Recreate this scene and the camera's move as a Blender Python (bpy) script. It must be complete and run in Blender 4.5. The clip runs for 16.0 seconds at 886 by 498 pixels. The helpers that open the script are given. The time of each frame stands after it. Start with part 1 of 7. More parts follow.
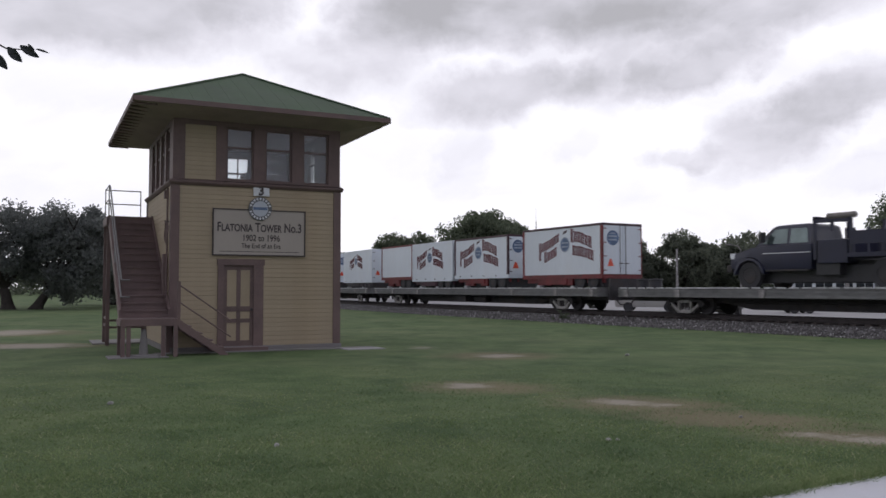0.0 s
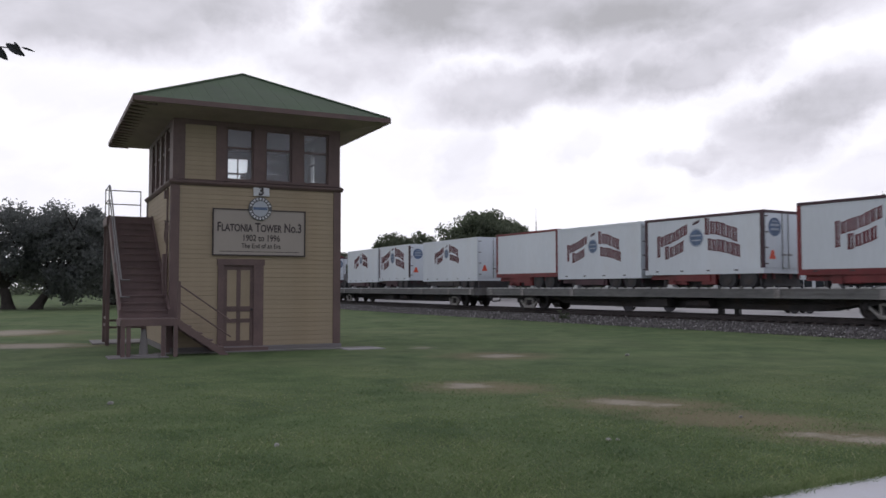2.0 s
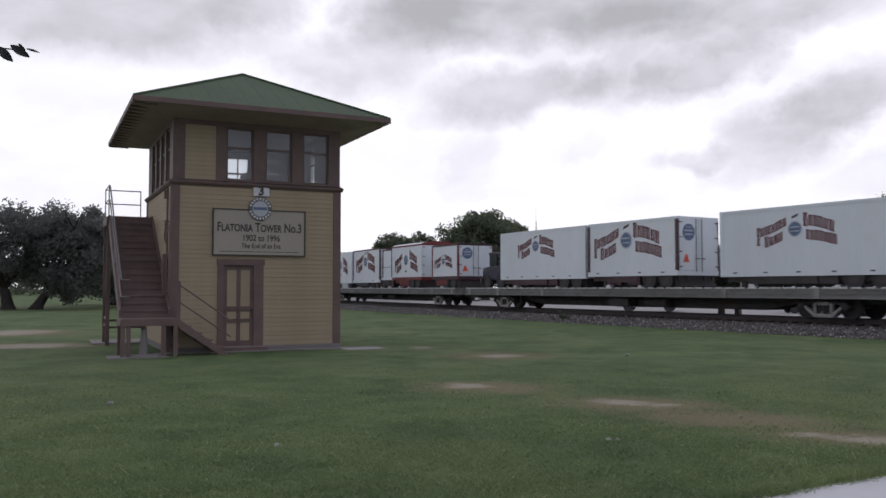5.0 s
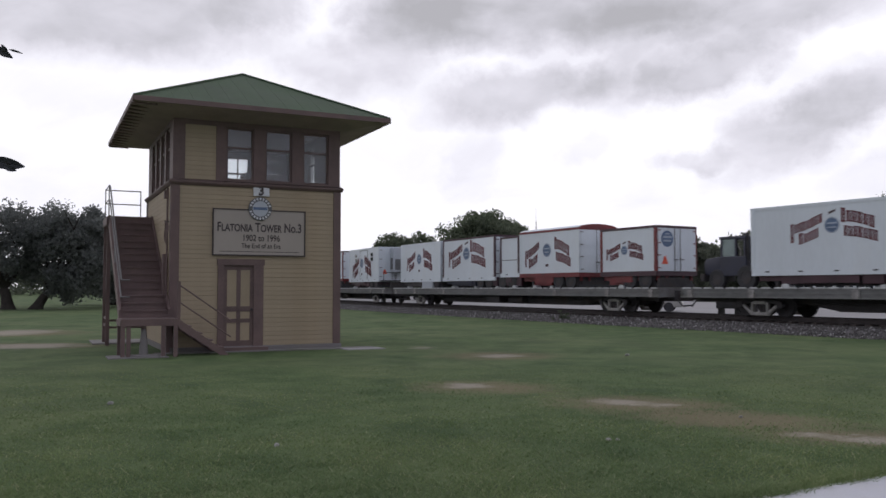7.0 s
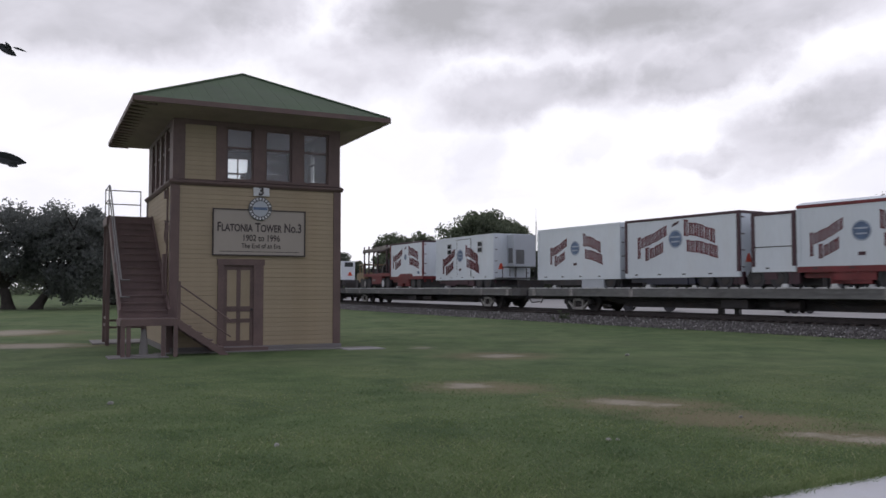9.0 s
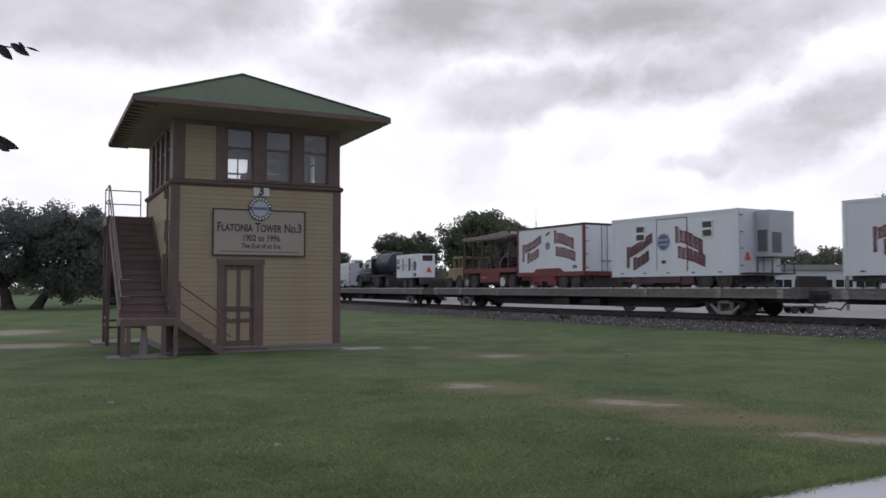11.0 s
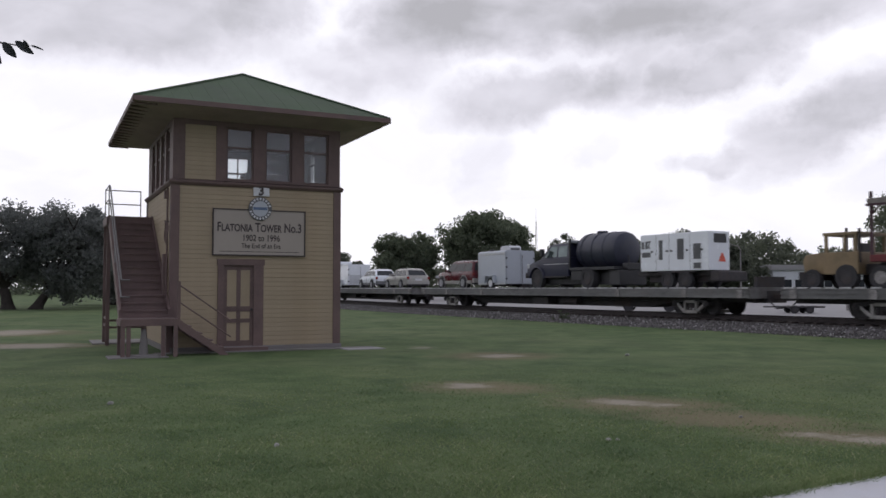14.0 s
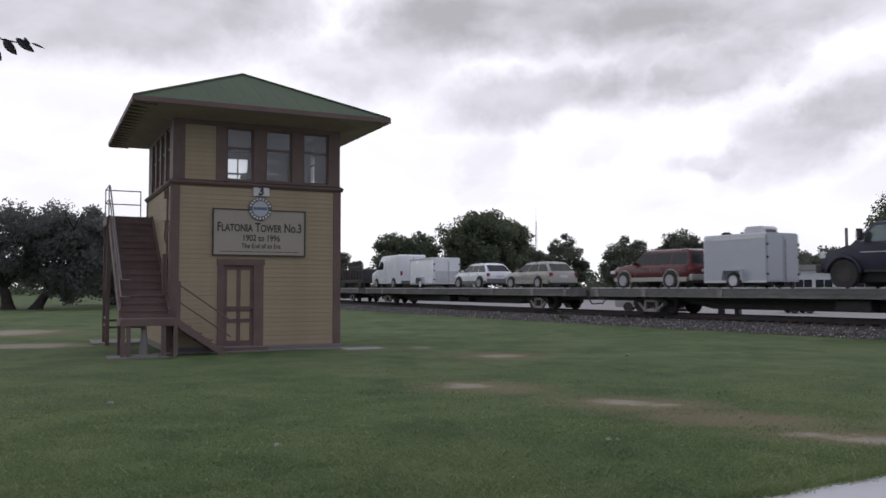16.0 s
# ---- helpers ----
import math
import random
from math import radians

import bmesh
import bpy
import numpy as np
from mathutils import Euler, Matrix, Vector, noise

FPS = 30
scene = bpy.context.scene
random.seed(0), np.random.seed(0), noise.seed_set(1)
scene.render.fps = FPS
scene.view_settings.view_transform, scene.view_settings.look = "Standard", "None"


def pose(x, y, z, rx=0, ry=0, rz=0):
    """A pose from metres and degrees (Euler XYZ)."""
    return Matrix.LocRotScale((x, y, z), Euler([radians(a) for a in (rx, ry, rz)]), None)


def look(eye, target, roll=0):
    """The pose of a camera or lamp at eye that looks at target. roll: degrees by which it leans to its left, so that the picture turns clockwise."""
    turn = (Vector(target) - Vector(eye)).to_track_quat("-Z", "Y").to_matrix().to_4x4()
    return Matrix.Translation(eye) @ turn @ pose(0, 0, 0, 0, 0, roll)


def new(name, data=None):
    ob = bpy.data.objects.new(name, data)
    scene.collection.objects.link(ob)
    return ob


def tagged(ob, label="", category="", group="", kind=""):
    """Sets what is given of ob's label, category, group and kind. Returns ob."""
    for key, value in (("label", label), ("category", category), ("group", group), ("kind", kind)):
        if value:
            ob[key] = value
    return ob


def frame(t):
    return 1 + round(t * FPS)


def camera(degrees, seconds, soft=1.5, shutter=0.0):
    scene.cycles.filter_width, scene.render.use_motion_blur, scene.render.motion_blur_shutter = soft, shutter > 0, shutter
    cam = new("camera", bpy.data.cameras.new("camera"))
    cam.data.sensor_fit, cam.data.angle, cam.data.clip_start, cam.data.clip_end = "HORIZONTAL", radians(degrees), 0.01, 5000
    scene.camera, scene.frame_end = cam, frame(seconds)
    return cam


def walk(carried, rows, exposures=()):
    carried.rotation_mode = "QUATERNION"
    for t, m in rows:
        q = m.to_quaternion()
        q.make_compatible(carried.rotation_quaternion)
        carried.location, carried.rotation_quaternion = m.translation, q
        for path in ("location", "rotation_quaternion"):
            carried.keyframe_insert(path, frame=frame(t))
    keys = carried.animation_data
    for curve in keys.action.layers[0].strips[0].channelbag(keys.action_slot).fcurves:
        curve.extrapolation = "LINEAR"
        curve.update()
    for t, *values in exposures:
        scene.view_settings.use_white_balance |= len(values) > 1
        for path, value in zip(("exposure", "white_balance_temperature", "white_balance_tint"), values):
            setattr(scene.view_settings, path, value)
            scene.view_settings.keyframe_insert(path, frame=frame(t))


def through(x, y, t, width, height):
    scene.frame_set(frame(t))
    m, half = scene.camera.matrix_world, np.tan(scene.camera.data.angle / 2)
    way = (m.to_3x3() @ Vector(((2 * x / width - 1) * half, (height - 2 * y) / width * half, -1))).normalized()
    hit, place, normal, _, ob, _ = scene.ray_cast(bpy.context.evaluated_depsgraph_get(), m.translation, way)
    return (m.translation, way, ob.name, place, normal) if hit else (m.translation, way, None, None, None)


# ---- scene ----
EYE = 1.58
cam = camera(55.5, 16.0, soft=1.55, shutter=0.3)
walk(cam, [(0, pose(0, 0, EYE, 92.69, 0, 0)), (16.0, pose(0, 0, EYE, 92.69, 0, 0))], [(0, 0.0), (16.0, 0.0)])

# ---- light ----
world = bpy.data.worlds.new("overcast_sky")
scene.world = world
world.use_nodes = True
wn, wl = world.node_tree.nodes, world.node_tree.links
sky = wn.new("ShaderNodeTexSky")
sky.sky_type, sky.sun_disc = "NISHITA", False
sky.sun_elevation, sky.sun_rotation = radians(42), radians(-12)
sky.air_density, sky.dust_density = 1.0, 4.0
veil = wn.new("ShaderNodeMix")
veil.data_type = "RGBA"
veil.inputs[0].default_value = 0.72
veil.inputs[7].default_value = (8.05, 8.1, 9.5, 1)
wl.new(sky.outputs[0], veil.inputs[6])
wl.new(veil.outputs[2], wn["Background"].inputs[0])
wn["Background"].inputs[1].default_value = 0.089

sun_data = bpy.data.lights.new("sun", "SUN")
sun_data.energy, sun_data.angle, sun_data.color = 0.7, radians(16), (1.0, 0.95, 0.88)
sun = new("sun", sun_data)
sun.matrix_world = look((-18, 84, 78), (0, 0, 0))


# ---- materials ----
def nodes_of(name):
    m = bpy.data.materials.new(name)
    m.use_nodes = True
    return m, m.node_tree.nodes, m.node_tree.links


def ramp_of(n, l, source, stops):
    r = n.new("ShaderNodeValToRGB")
    while len(r.color_ramp.elements) < len(stops):
        r.color_ramp.elements.new(0.5)
    for e, (p, c) in zip(r.color_ramp.elements, stops):
        e.position, e.color = p, (*c, 1)
    l.new(source, r.inputs[0])
    return r.outputs[0]


def noise_of(n, l, coords, scale, detail=4, rough=0.6, distort=0.0):
    t = n.new("ShaderNodeTexNoise")
    t.inputs["Scale"].default_value, t.inputs["Detail"].default_value = scale, detail
    t.inputs["Roughness"].default_value, t.inputs["Distortion"].default_value = rough, distort
    l.new(coords, t.inputs["Vector"])
    return t.outputs["Fac"]


def mixed(n, l, fac, a, b, mode="MIX"):
    x = n.new("ShaderNodeMix")
    x.data_type, x.blend_type = "RGBA", mode
    for socket, value in ((x.inputs[0], fac), (x.inputs[6], a), (x.inputs[7], b)):
        if isinstance(value, bpy.types.NodeSocket):
            l.new(value, socket)
        elif isinstance(value, (int, float)):
            socket.default_value = value
        else:
            socket.default_value = (*value, 1)
    return x.outputs[2]


def mat(name, col, rough=0.6, metal=0.0, var=0.18, scale=2.0, fine=40.0, bump=0.15, dirt=None, dirt_amount=0.35, streak=(1, 1, 1)):
    """Paint, wood, metal and so on: a base colour that varies at two scales, stains of a second colour, fine relief."""
    m, n, l = nodes_of(name)
    b = n["Principled BSDF"]
    tc = n.new("ShaderNodeTexCoord")
    mp = n.new("ShaderNodeMapping")
    mp.inputs["Scale"].default_value = streak
    l.new(tc.outputs["Object"], mp.inputs[0])
    big, small = noise_of(n, l, mp.outputs[0], scale), noise_of(n, l, mp.outputs[0], fine, 3)
    lo, hi = [c * (1 - var) for c in col], [min(1, c * (1 + var)) for c in col]
    c = ramp_of(n, l, big, [(0.3, lo), (0.7, hi)])
    grain = ramp_of(n, l, small, [(0.35, (1 - var * 0.7,) * 3), (0.65, (1, 1, 1))])
    c = mixed(n, l, 1.0, c, grain, "MULTIPLY")
    if dirt:
        patches = noise_of(n, l, mp.outputs[0], scale * 0.6, 6, 0.7, 0.5)
        c = mixed(n, l, ramp_of(n, l, patches, [(0.5, (0, 0, 0)), (0.78, (dirt_amount * 2,) * 3)]), c, dirt)
    oi = n.new("ShaderNodeObjectInfo")
    each = ramp_of(n, l, oi.outputs["Random"], [(0, (1 - var * 0.5,) * 3), (1, (1, 1, 1))])
    c = mixed(n, l, 1.0, c, each, "MULTIPLY")
    l.new(c, b.inputs["Base Color"])
    b.inputs["Metallic"].default_value = metal
    rr = n.new("ShaderNodeMapRange")
    rr.inputs["To Min"].default_value, rr.inputs["To Max"].default_value = max(0.03, rough - 0.12), min(1, rough + 0.12)
    l.new(big, rr.inputs[0])
    l.new(rr.outputs[0], b.inputs["Roughness"])
    if bump:
        bp = n.new("ShaderNodeBump")
        bp.inputs["Strength"].default_value, bp.inputs["Distance"].default_value = bump, 0.01
        l.new(small, bp.inputs["Height"])
        l.new(bp.outputs[0], b.inputs["Normal"])
    return m


def glass_mat(name, tint=(0.75, 0.8, 0.82), rough=0.02):
    m, n, l = nodes_of(name)
    b = n["Principled BSDF"]
    b.inputs["Base Color"].default_value = (*tint, 1)
    b.inputs["Roughness"].default_value = rough
    b.inputs["Transmission Weight"].default_value = 1.0
    b.inputs["IOR"].default_value = 1.5
    return m


TAN = mat("tan_paint", (0.365, 0.29, 0.195), 0.7, var=0.1, scale=0.8, fine=25, bump=0.2, dirt=(0.3, 0.22, 0.13), dirt_amount=0.2)
BROWN = mat("brown_paint", (0.155, 0.102, 0.095), 0.65, var=0.2, scale=1.5, fine=30, dirt=(0.2, 0.14, 0.11), dirt_amount=0.2)
SOFFIT = mat("brown_soffit_boards", (0.42, 0.315, 0.33), 0.75, var=0.15, scale=1.2, fine=20)
GREEN_ROOF = mat("green_metal_roofing", (0.046, 0.08, 0.037), 0.75, var=0.22, scale=0.7, fine=15, bump=0.1, dirt=(0.075, 0.10, 0.065), dirt_amount=0.25)
CONCRETE = mat("concrete", (0.2, 0.185, 0.18), 0.9, var=0.15, scale=0.8, fine=30, bump=0.3, dirt=(0.2, 0.185, 0.16))
WALK = mat("pale_concrete", (0.55, 0.55, 0.59), 0.9, var=0.08, scale=0.8, fine=60, bump=0.3, dirt=(0.5, 0.48, 0.46))
GALV = mat("galvanised_pipe", (0.19, 0.18, 0.18), 0.5, 0.4, var=0.15)
PANE = glass_mat("window_glass", (0.9, 0.93, 0.95))
film, film_mix = PANE.node_tree.nodes.new("ShaderNodeBsdfDiffuse"), PANE.node_tree.nodes.new("ShaderNodeMixShader")
film.inputs[0].default_value, film_mix.inputs[0].default_value = (0.6, 0.58, 0.6, 1), 0.08        # pale diffuse share added to lift the panes' brightness, as reflections would
PANE.node_tree.links.new(PANE.node_tree.nodes["Principled BSDF"].outputs[0], film_mix.inputs[1])
PANE.node_tree.links.new(film.outputs[0], film_mix.inputs[2])
PANE.node_tree.links.new(film_mix.outputs[0], PANE.node_tree.nodes["Material Output"].inputs[0])
SIGN = mat("sign_board_paint", (0.36, 0.315, 0.275), 0.6, var=0.05, scale=1.0, bump=0.05)
SIGN_DARK = mat("sign_dark_paint", (0.06, 0.045, 0.045), 0.6, var=0.1)
SIGN_WHITE = mat("sign_white_paint", (0.62, 0.62, 0.64), 0.6, var=0.08)
WHITE = mat("white_trailer_paint", (0.66, 0.70, 0.75), 0.45, var=0.06, scale=0.5, fine=12, bump=0.05, dirt=(0.62, 0.61, 0.60), dirt_amount=0.22, streak=(1, 1, 0.25))
GREY_PAINT = mat("pale_grey_paint", (0.43, 0.455, 0.50), 0.4, var=0.05, scale=0.6, fine=12, bump=0.04, dirt=(0.4, 0.4, 0.41), dirt_amount=0.15)
RED = mat("circus_red_paint", (0.185, 0.022, 0.026), 0.5, var=0.25, scale=1.5, fine=20, dirt=(0.12, 0.03, 0.03))
ORANGE_RED = mat("orange_red_paint", (0.165, 0.02, 0.024), 0.55, var=0.25, scale=1.2, fine=20, dirt=(0.15, 0.04, 0.03))
MAROON = mat("maroon_paint", (0.062, 0.022, 0.034), 0.5, var=0.25, scale=1.5, fine=20)
LETTER = mat("oxblood_lettering", (0.14, 0.02, 0.03), 0.6, var=0.3, scale=3, fine=20)
EMBLEM = mat("blue_grey_emblem", (0.11, 0.165, 0.28), 0.5, var=0.25, scale=4, fine=20)
EMBLEM_PALE = mat("pale_emblem_ring", (0.38, 0.43, 0.52), 0.5, var=0.2, scale=4)
WARNING = mat("orange_reflector", (0.75, 0.10, 0.05), 0.4, var=0.1)
DECK = mat("weathered_grey_steel", (0.205, 0.203, 0.2), 0.75, 0.1, var=0.3, scale=1.2, fine=9, bump=0.3, dirt=(0.11, 0.09, 0.08), dirt_amount=0.45, streak=(0.3, 1, 1))
STEEL_DARK = mat("dark_grimy_steel", (0.062, 0.057, 0.06), 0.75, 0.2, var=0.35, scale=2, fine=20, dirt=(0.09, 0.06, 0.045))
PALE_STEEL = mat("pale_dusty_steel", (0.40, 0.38, 0.36), 0.85, 0.0, var=0.3, scale=5, fine=25, dirt=(0.12, 0.1, 0.09), dirt_amount=0.35)
BOGIE = mat("dusty_cast_steel", (0.33, 0.31, 0.30), 0.8, 0.1, var=0.35, scale=4, fine=20, dirt=(0.08, 0.07, 0.06), dirt_amount=0.4)
RUBBER = mat("tyre_rubber", (0.046, 0.044, 0.047), 0.85, var=0.2)
RAIL = mat("rusty_rail_steel", (0.06, 0.05, 0.05), 0.6, 0.4, var=0.25, scale=3)
TIE = mat("creosoted_wood", (0.06, 0.048, 0.042), 0.9, var=0.35, scale=3, fine=20, bump=0.5)
TRUNK = mat("tree_bark", (0.055, 0.045, 0.038), 0.95, var=0.35, scale=3, fine=14, bump=0.6)
NAVY = mat("navy_truck_paint", (0.017, 0.018, 0.042), 0.42, var=0.2, scale=1.0)
BLACK = mat("black_plastic", (0.036, 0.035, 0.039), 0.55, var=0.25)
YELLOW = mat("faded_yellow_paint", (0.25, 0.18, 0.1), 0.55, var=0.2, scale=2, dirt=(0.25, 0.17, 0.09), dirt_amount=0.3)
CAR_RED = mat("deep_red_car_paint", (0.095, 0.012, 0.018), 0.25, var=0.1, scale=1.0, bump=0)
CAR_BEIGE = mat("champagne_car_paint", (0.37, 0.355, 0.33), 0.3, 0.2, var=0.06, scale=1.0, bump=0)
CAR_WHITE = mat("white_car_paint", (0.78, 0.80, 0.84), 0.25, var=0.04, scale=1.0, bump=0)
CLADDING = mat("grey_lower_cladding", (0.16, 0.16, 0.17), 0.5, var=0.12)
CHROME = mat("bright_wheel_alloy", (0.36, 0.36, 0.38), 0.4, 0.5, var=0.1)
LAMP_RED = mat("red_tail_light", (0.24, 0.018, 0.018), 0.2, var=0.1, bump=0)
LAMP_CLEAR = mat("clear_headlight", (0.6, 0.62, 0.65), 0.15, 0.2, var=0.1, bump=0)
TINT = mat("dark_tinted_glass", (0.02, 0.023, 0.028), 0.1, var=0.1, bump=0)
TINT.node_tree.nodes["Principled BSDF"].inputs["Specular IOR Level"].default_value = 0.28
SILVER = mat("silver_trim", (0.55, 0.56, 0.58), 0.35, 0.6, var=0.1)
LOUVRE = mat("grey_louvre", (0.12, 0.12, 0.125), 0.6, var=0.15)
FENCE_DARK = mat("dark_green_fabric", (0.06, 0.062, 0.064), 0.9, var=0.2)
BUILDING_WHITE = mat("white_building_wall", (0.62, 0.63, 0.66), 0.7, var=0.06, scale=0.3)
BUILDING_GREY = mat("grey_building_wall", (0.30, 0.29, 0.29), 0.8, var=0.1, scale=0.3)


def thin_leaf(m, n, l, colour, share):
    """Lets part of the light through, as leaves and grass do."""
    if share:
        t, x = n.new("ShaderNodeBsdfTranslucent"), n.new("ShaderNodeMixShader")
        l.new(colour, t.inputs[0])
        x.inputs[0].default_value = share
        l.new(n["Principled BSDF"].outputs[0], x.inputs[1])
        l.new(t.outputs[0], x.inputs[2])
        l.new(x.outputs[0], n["Material Output"].inputs[0])
    return m


def leaf_mat(name, dark, light, through=0.4):
    m, n, l = nodes_of(name)
    b = n["Principled BSDF"]
    geo = n.new("ShaderNodeNewGeometry")
    c = ramp_of(n, l, geo.outputs["Random Per Island"], [(0, dark), (0.6, light), (1, [x * 1.25 for x in light])])
    l.new(c, b.inputs["Base Color"])
    b.inputs["Roughness"].default_value = 0.6
    return thin_leaf(m, n, l, c, through)


def grass_mat(name):
    m, n, l = nodes_of(name)
    b = n["Principled BSDF"]
    geo, tc = n.new("ShaderNodeNewGeometry"), n.new("ShaderNodeTexCoord")
    c = ramp_of(n, l, geo.outputs["Random Per Island"], [(0, (0.15, 0.215, 0.1)), (0.6, (0.192, 0.265, 0.128)), (0.92, (0.25, 0.305, 0.165)), (1, (0.42, 0.43, 0.29))])
    patch = noise_of(n, l, tc.outputs["Object"], 0.45, 5)
    c = mixed(n, l, 1.0, c, ramp_of(n, l, patch, [(0.35, (0.66, 0.70, 0.66)), (0.65, (1.18, 1.1, 1.0))]), "MULTIPLY")
    l.new(c, b.inputs["Base Color"])
    b.inputs["Roughness"].default_value = 0.7
    b.inputs["Specular IOR Level"].default_value = 0.2
    return thin_leaf(m, n, l, c, 0.5)


LEAF_OAK = leaf_mat("dark_oak_leaves", (0.145, 0.155, 0.15), (0.175, 0.185, 0.175), 0.62)
LEAF_ELM = leaf_mat("green_tree_leaves", (0.085, 0.105, 0.07), (0.14, 0.165, 0.105), 0.55)
LEAF_FAR = leaf_mat("distant_tree_leaves", (0.085, 0.098, 0.075), (0.14, 0.155, 0.11), 0.5)
LEAF_TWIG = leaf_mat("close_hanging_leaves", (0.035, 0.038, 0.045), (0.055, 0.06, 0.065))
GRASS_BLADE = grass_mat("lawn_grass_blades")


def stone_mat():
    m, n, l = nodes_of("ballast_stones")
    geo = n.new("ShaderNodeNewGeometry")
    c = ramp_of(n, l, geo.outputs["Random Per Island"], [(0, (0.075, 0.068, 0.066)), (0.55, (0.125, 0.115, 0.112)), (0.86, (0.19, 0.178, 0.172)), (1, (0.40, 0.39, 0.38))])
    l.new(c, n["Principled BSDF"].inputs["Base Color"])
    n["Principled BSDF"].inputs["Roughness"].default_value = 0.9
    return m


STONE = stone_mat()


def ground_mat():
    m, n, l = nodes_of("mown_lawn_with_bare_earth")
    b = n["Principled BSDF"]
    tc = n.new("ShaderNodeTexCoord")
    co = tc.outputs["Object"]
    big, mid, fine = noise_of(n, l, co, 0.22, 5), noise_of(n, l, co, 1.6, 5), noise_of(n, l, co, 22, 4, 0.75)
    c = ramp_of(n, l, mid, [(0.28, (0.075, 0.114, 0.051)), (0.72, (0.122, 0.17, 0.076))])
    c = mixed(n, l, ramp_of(n, l, big, [(0.42, (0, 0, 0)), (0.68, (0.75, 0.75, 0.75))]), c, (0.15, 0.18, 0.09))
    tread = noise_of(n, l, co, 0.6, 6, 0.65, 0.8)
    c = mixed(n, l, 0.9, c, ramp_of(n, l, tread, [(0.36, (0.66, 0.71, 0.70)), (0.58, (1.06, 1.04, 1.0))]), "MULTIPLY")
    c = mixed(n, l, 0.7, c, ramp_of(n, l, fine, [(0.3, (0.8, 0.8, 0.8)), (0.7, (1.1, 1.1, 1.08))]), "MULTIPLY")
    # dry, thin turf and bare sandy spots: centre, half sizes, turn and strength
    warp = n.new("ShaderNodeTexNoise")
    warp.inputs["Scale"].default_value, warp.inputs["Detail"].default_value = 1.7, 7
    warp.inputs["Roughness"].default_value = 0.7
    l.new(co, warp.inputs["Vector"])
    shifted = n.new("ShaderNodeVectorMath")
    shifted.operation = "MULTIPLY_ADD"
    shifted.inputs[1].default_value = (1.1, 1.3, 0)
    l.new(warp.outputs["Color"], shifted.inputs[0])
    l.new(co, shifted.inputs[2])

    def spots(table):
        total = None
        for x, y, rx, ry, turn, amount in table:
            mp = n.new("ShaderNodeMapping")
            mp.vector_type = "TEXTURE"
            mp.inputs["Location"].default_value = (x + 0.55, y + 0.65, 0)
            mp.inputs["Rotation"].default_value = (0, 0, radians(turn))
            mp.inputs["Scale"].default_value = (rx, ry, 50)
            l.new(shifted.outputs[0], mp.inputs[0])
            g = n.new("ShaderNodeTexGradient")
            g.gradient_type = "SPHERICAL"
            l.new(mp.outputs[0], g.inputs[0])
            k = n.new("ShaderNodeMath")
            k.operation = "MULTIPLY"
            k.inputs[1].default_value = amount
            l.new(g.outputs["Fac"], k.inputs[0])
            if total is None:
                total = k.outputs[0]
            else:
                mx = n.new("ShaderNodeMath")
                mx.operation = "MAXIMUM"
                l.new(total, mx.inputs[0])
                l.new(k.outputs[0], mx.inputs[1])
                total = mx.outputs[0]
        edge = n.new("ShaderNodeMath")
        edge.operation = "MULTIPLY_ADD"
        l.new(mid, edge.inputs[0])
        edge.inputs[1].default_value = 0.6
        l.new(total, edge.inputs[2])
        return edge.outputs[0]

    dry = ramp_of(n, l, fine, [(0.3, (0.135, 0.115, 0.065)), (0.7, (0.215, 0.185, 0.115))])
    soil = ramp_of(n, l, fine, [(0.3, (0.24, 0.21, 0.165)), (0.7, (0.385, 0.35, 0.29))])
    c = mixed(n, l, ramp_of(n, l, spots(DRY), [(0.35, (0, 0, 0)), (0.85, (0.9, 0.9, 0.9))]), c, dry)
    c = mixed(n, l, ramp_of(n, l, spots(BARE), [(0.42, (0, 0, 0)), (0.95, (0.9, 0.9, 0.9))]), c, soil)
    l.new(c, b.inputs["Base Color"])
    b.inputs["Roughness"].default_value = 0.95
    b.inputs["Specular IOR Level"].default_value = 0.15
    bp = n.new("ShaderNodeBump")
    bp.inputs["Strength"].default_value, bp.inputs["Distance"].default_value = 0.5, 0.04
    l.new(fine, bp.inputs["Height"])
    l.new(bp.outputs[0], b.inputs["Normal"])
    return m


BARE = ((-15.6, 30.2, 2.2, 3.2, 0, 1.0), (-11.4, 23.2, 2.0, 1.7, 0, 1.0), (1.3, 19.9, 0.85, 0.8, 10, 0.85), (0.4, 13.8, 0.6, 0.65, -25, 0.85), (2.5, 11.8, 0.66, 0.46, -15, 0.92), (2.95, 11.5, 0.35, 0.35, 0, 0.7), (4.4, 8.95, 0.6, 0.3, -12, 0.9), (3.95, 9.1, 0.3, 0.25, 0, 0.7), (-0.55, 22.6, 0.6, 0.8, 0, 0.6))
DRY = ((-15.3, 29.9, 3.4, 3.0, 0, 0.9), (-11.6, 23.4, 3.2, 1.6, 0, 0.8), (1.3, 19.9, 2.0, 1.8, 10, 0.7), (0.7, 13.6, 1.6, 1.2, -15, 0.85), (2.7, 11.6, 1.6, 1.2, -15, 0.9), (3.5, 10.3, 1.9, 1.1, -35, 0.95), (4.4, 9.0, 1.5, 0.8, -15, 0.9), (5.6, 8.6, 1.2, 0.8, -10, 0.7))
GROUND = ground_mat()


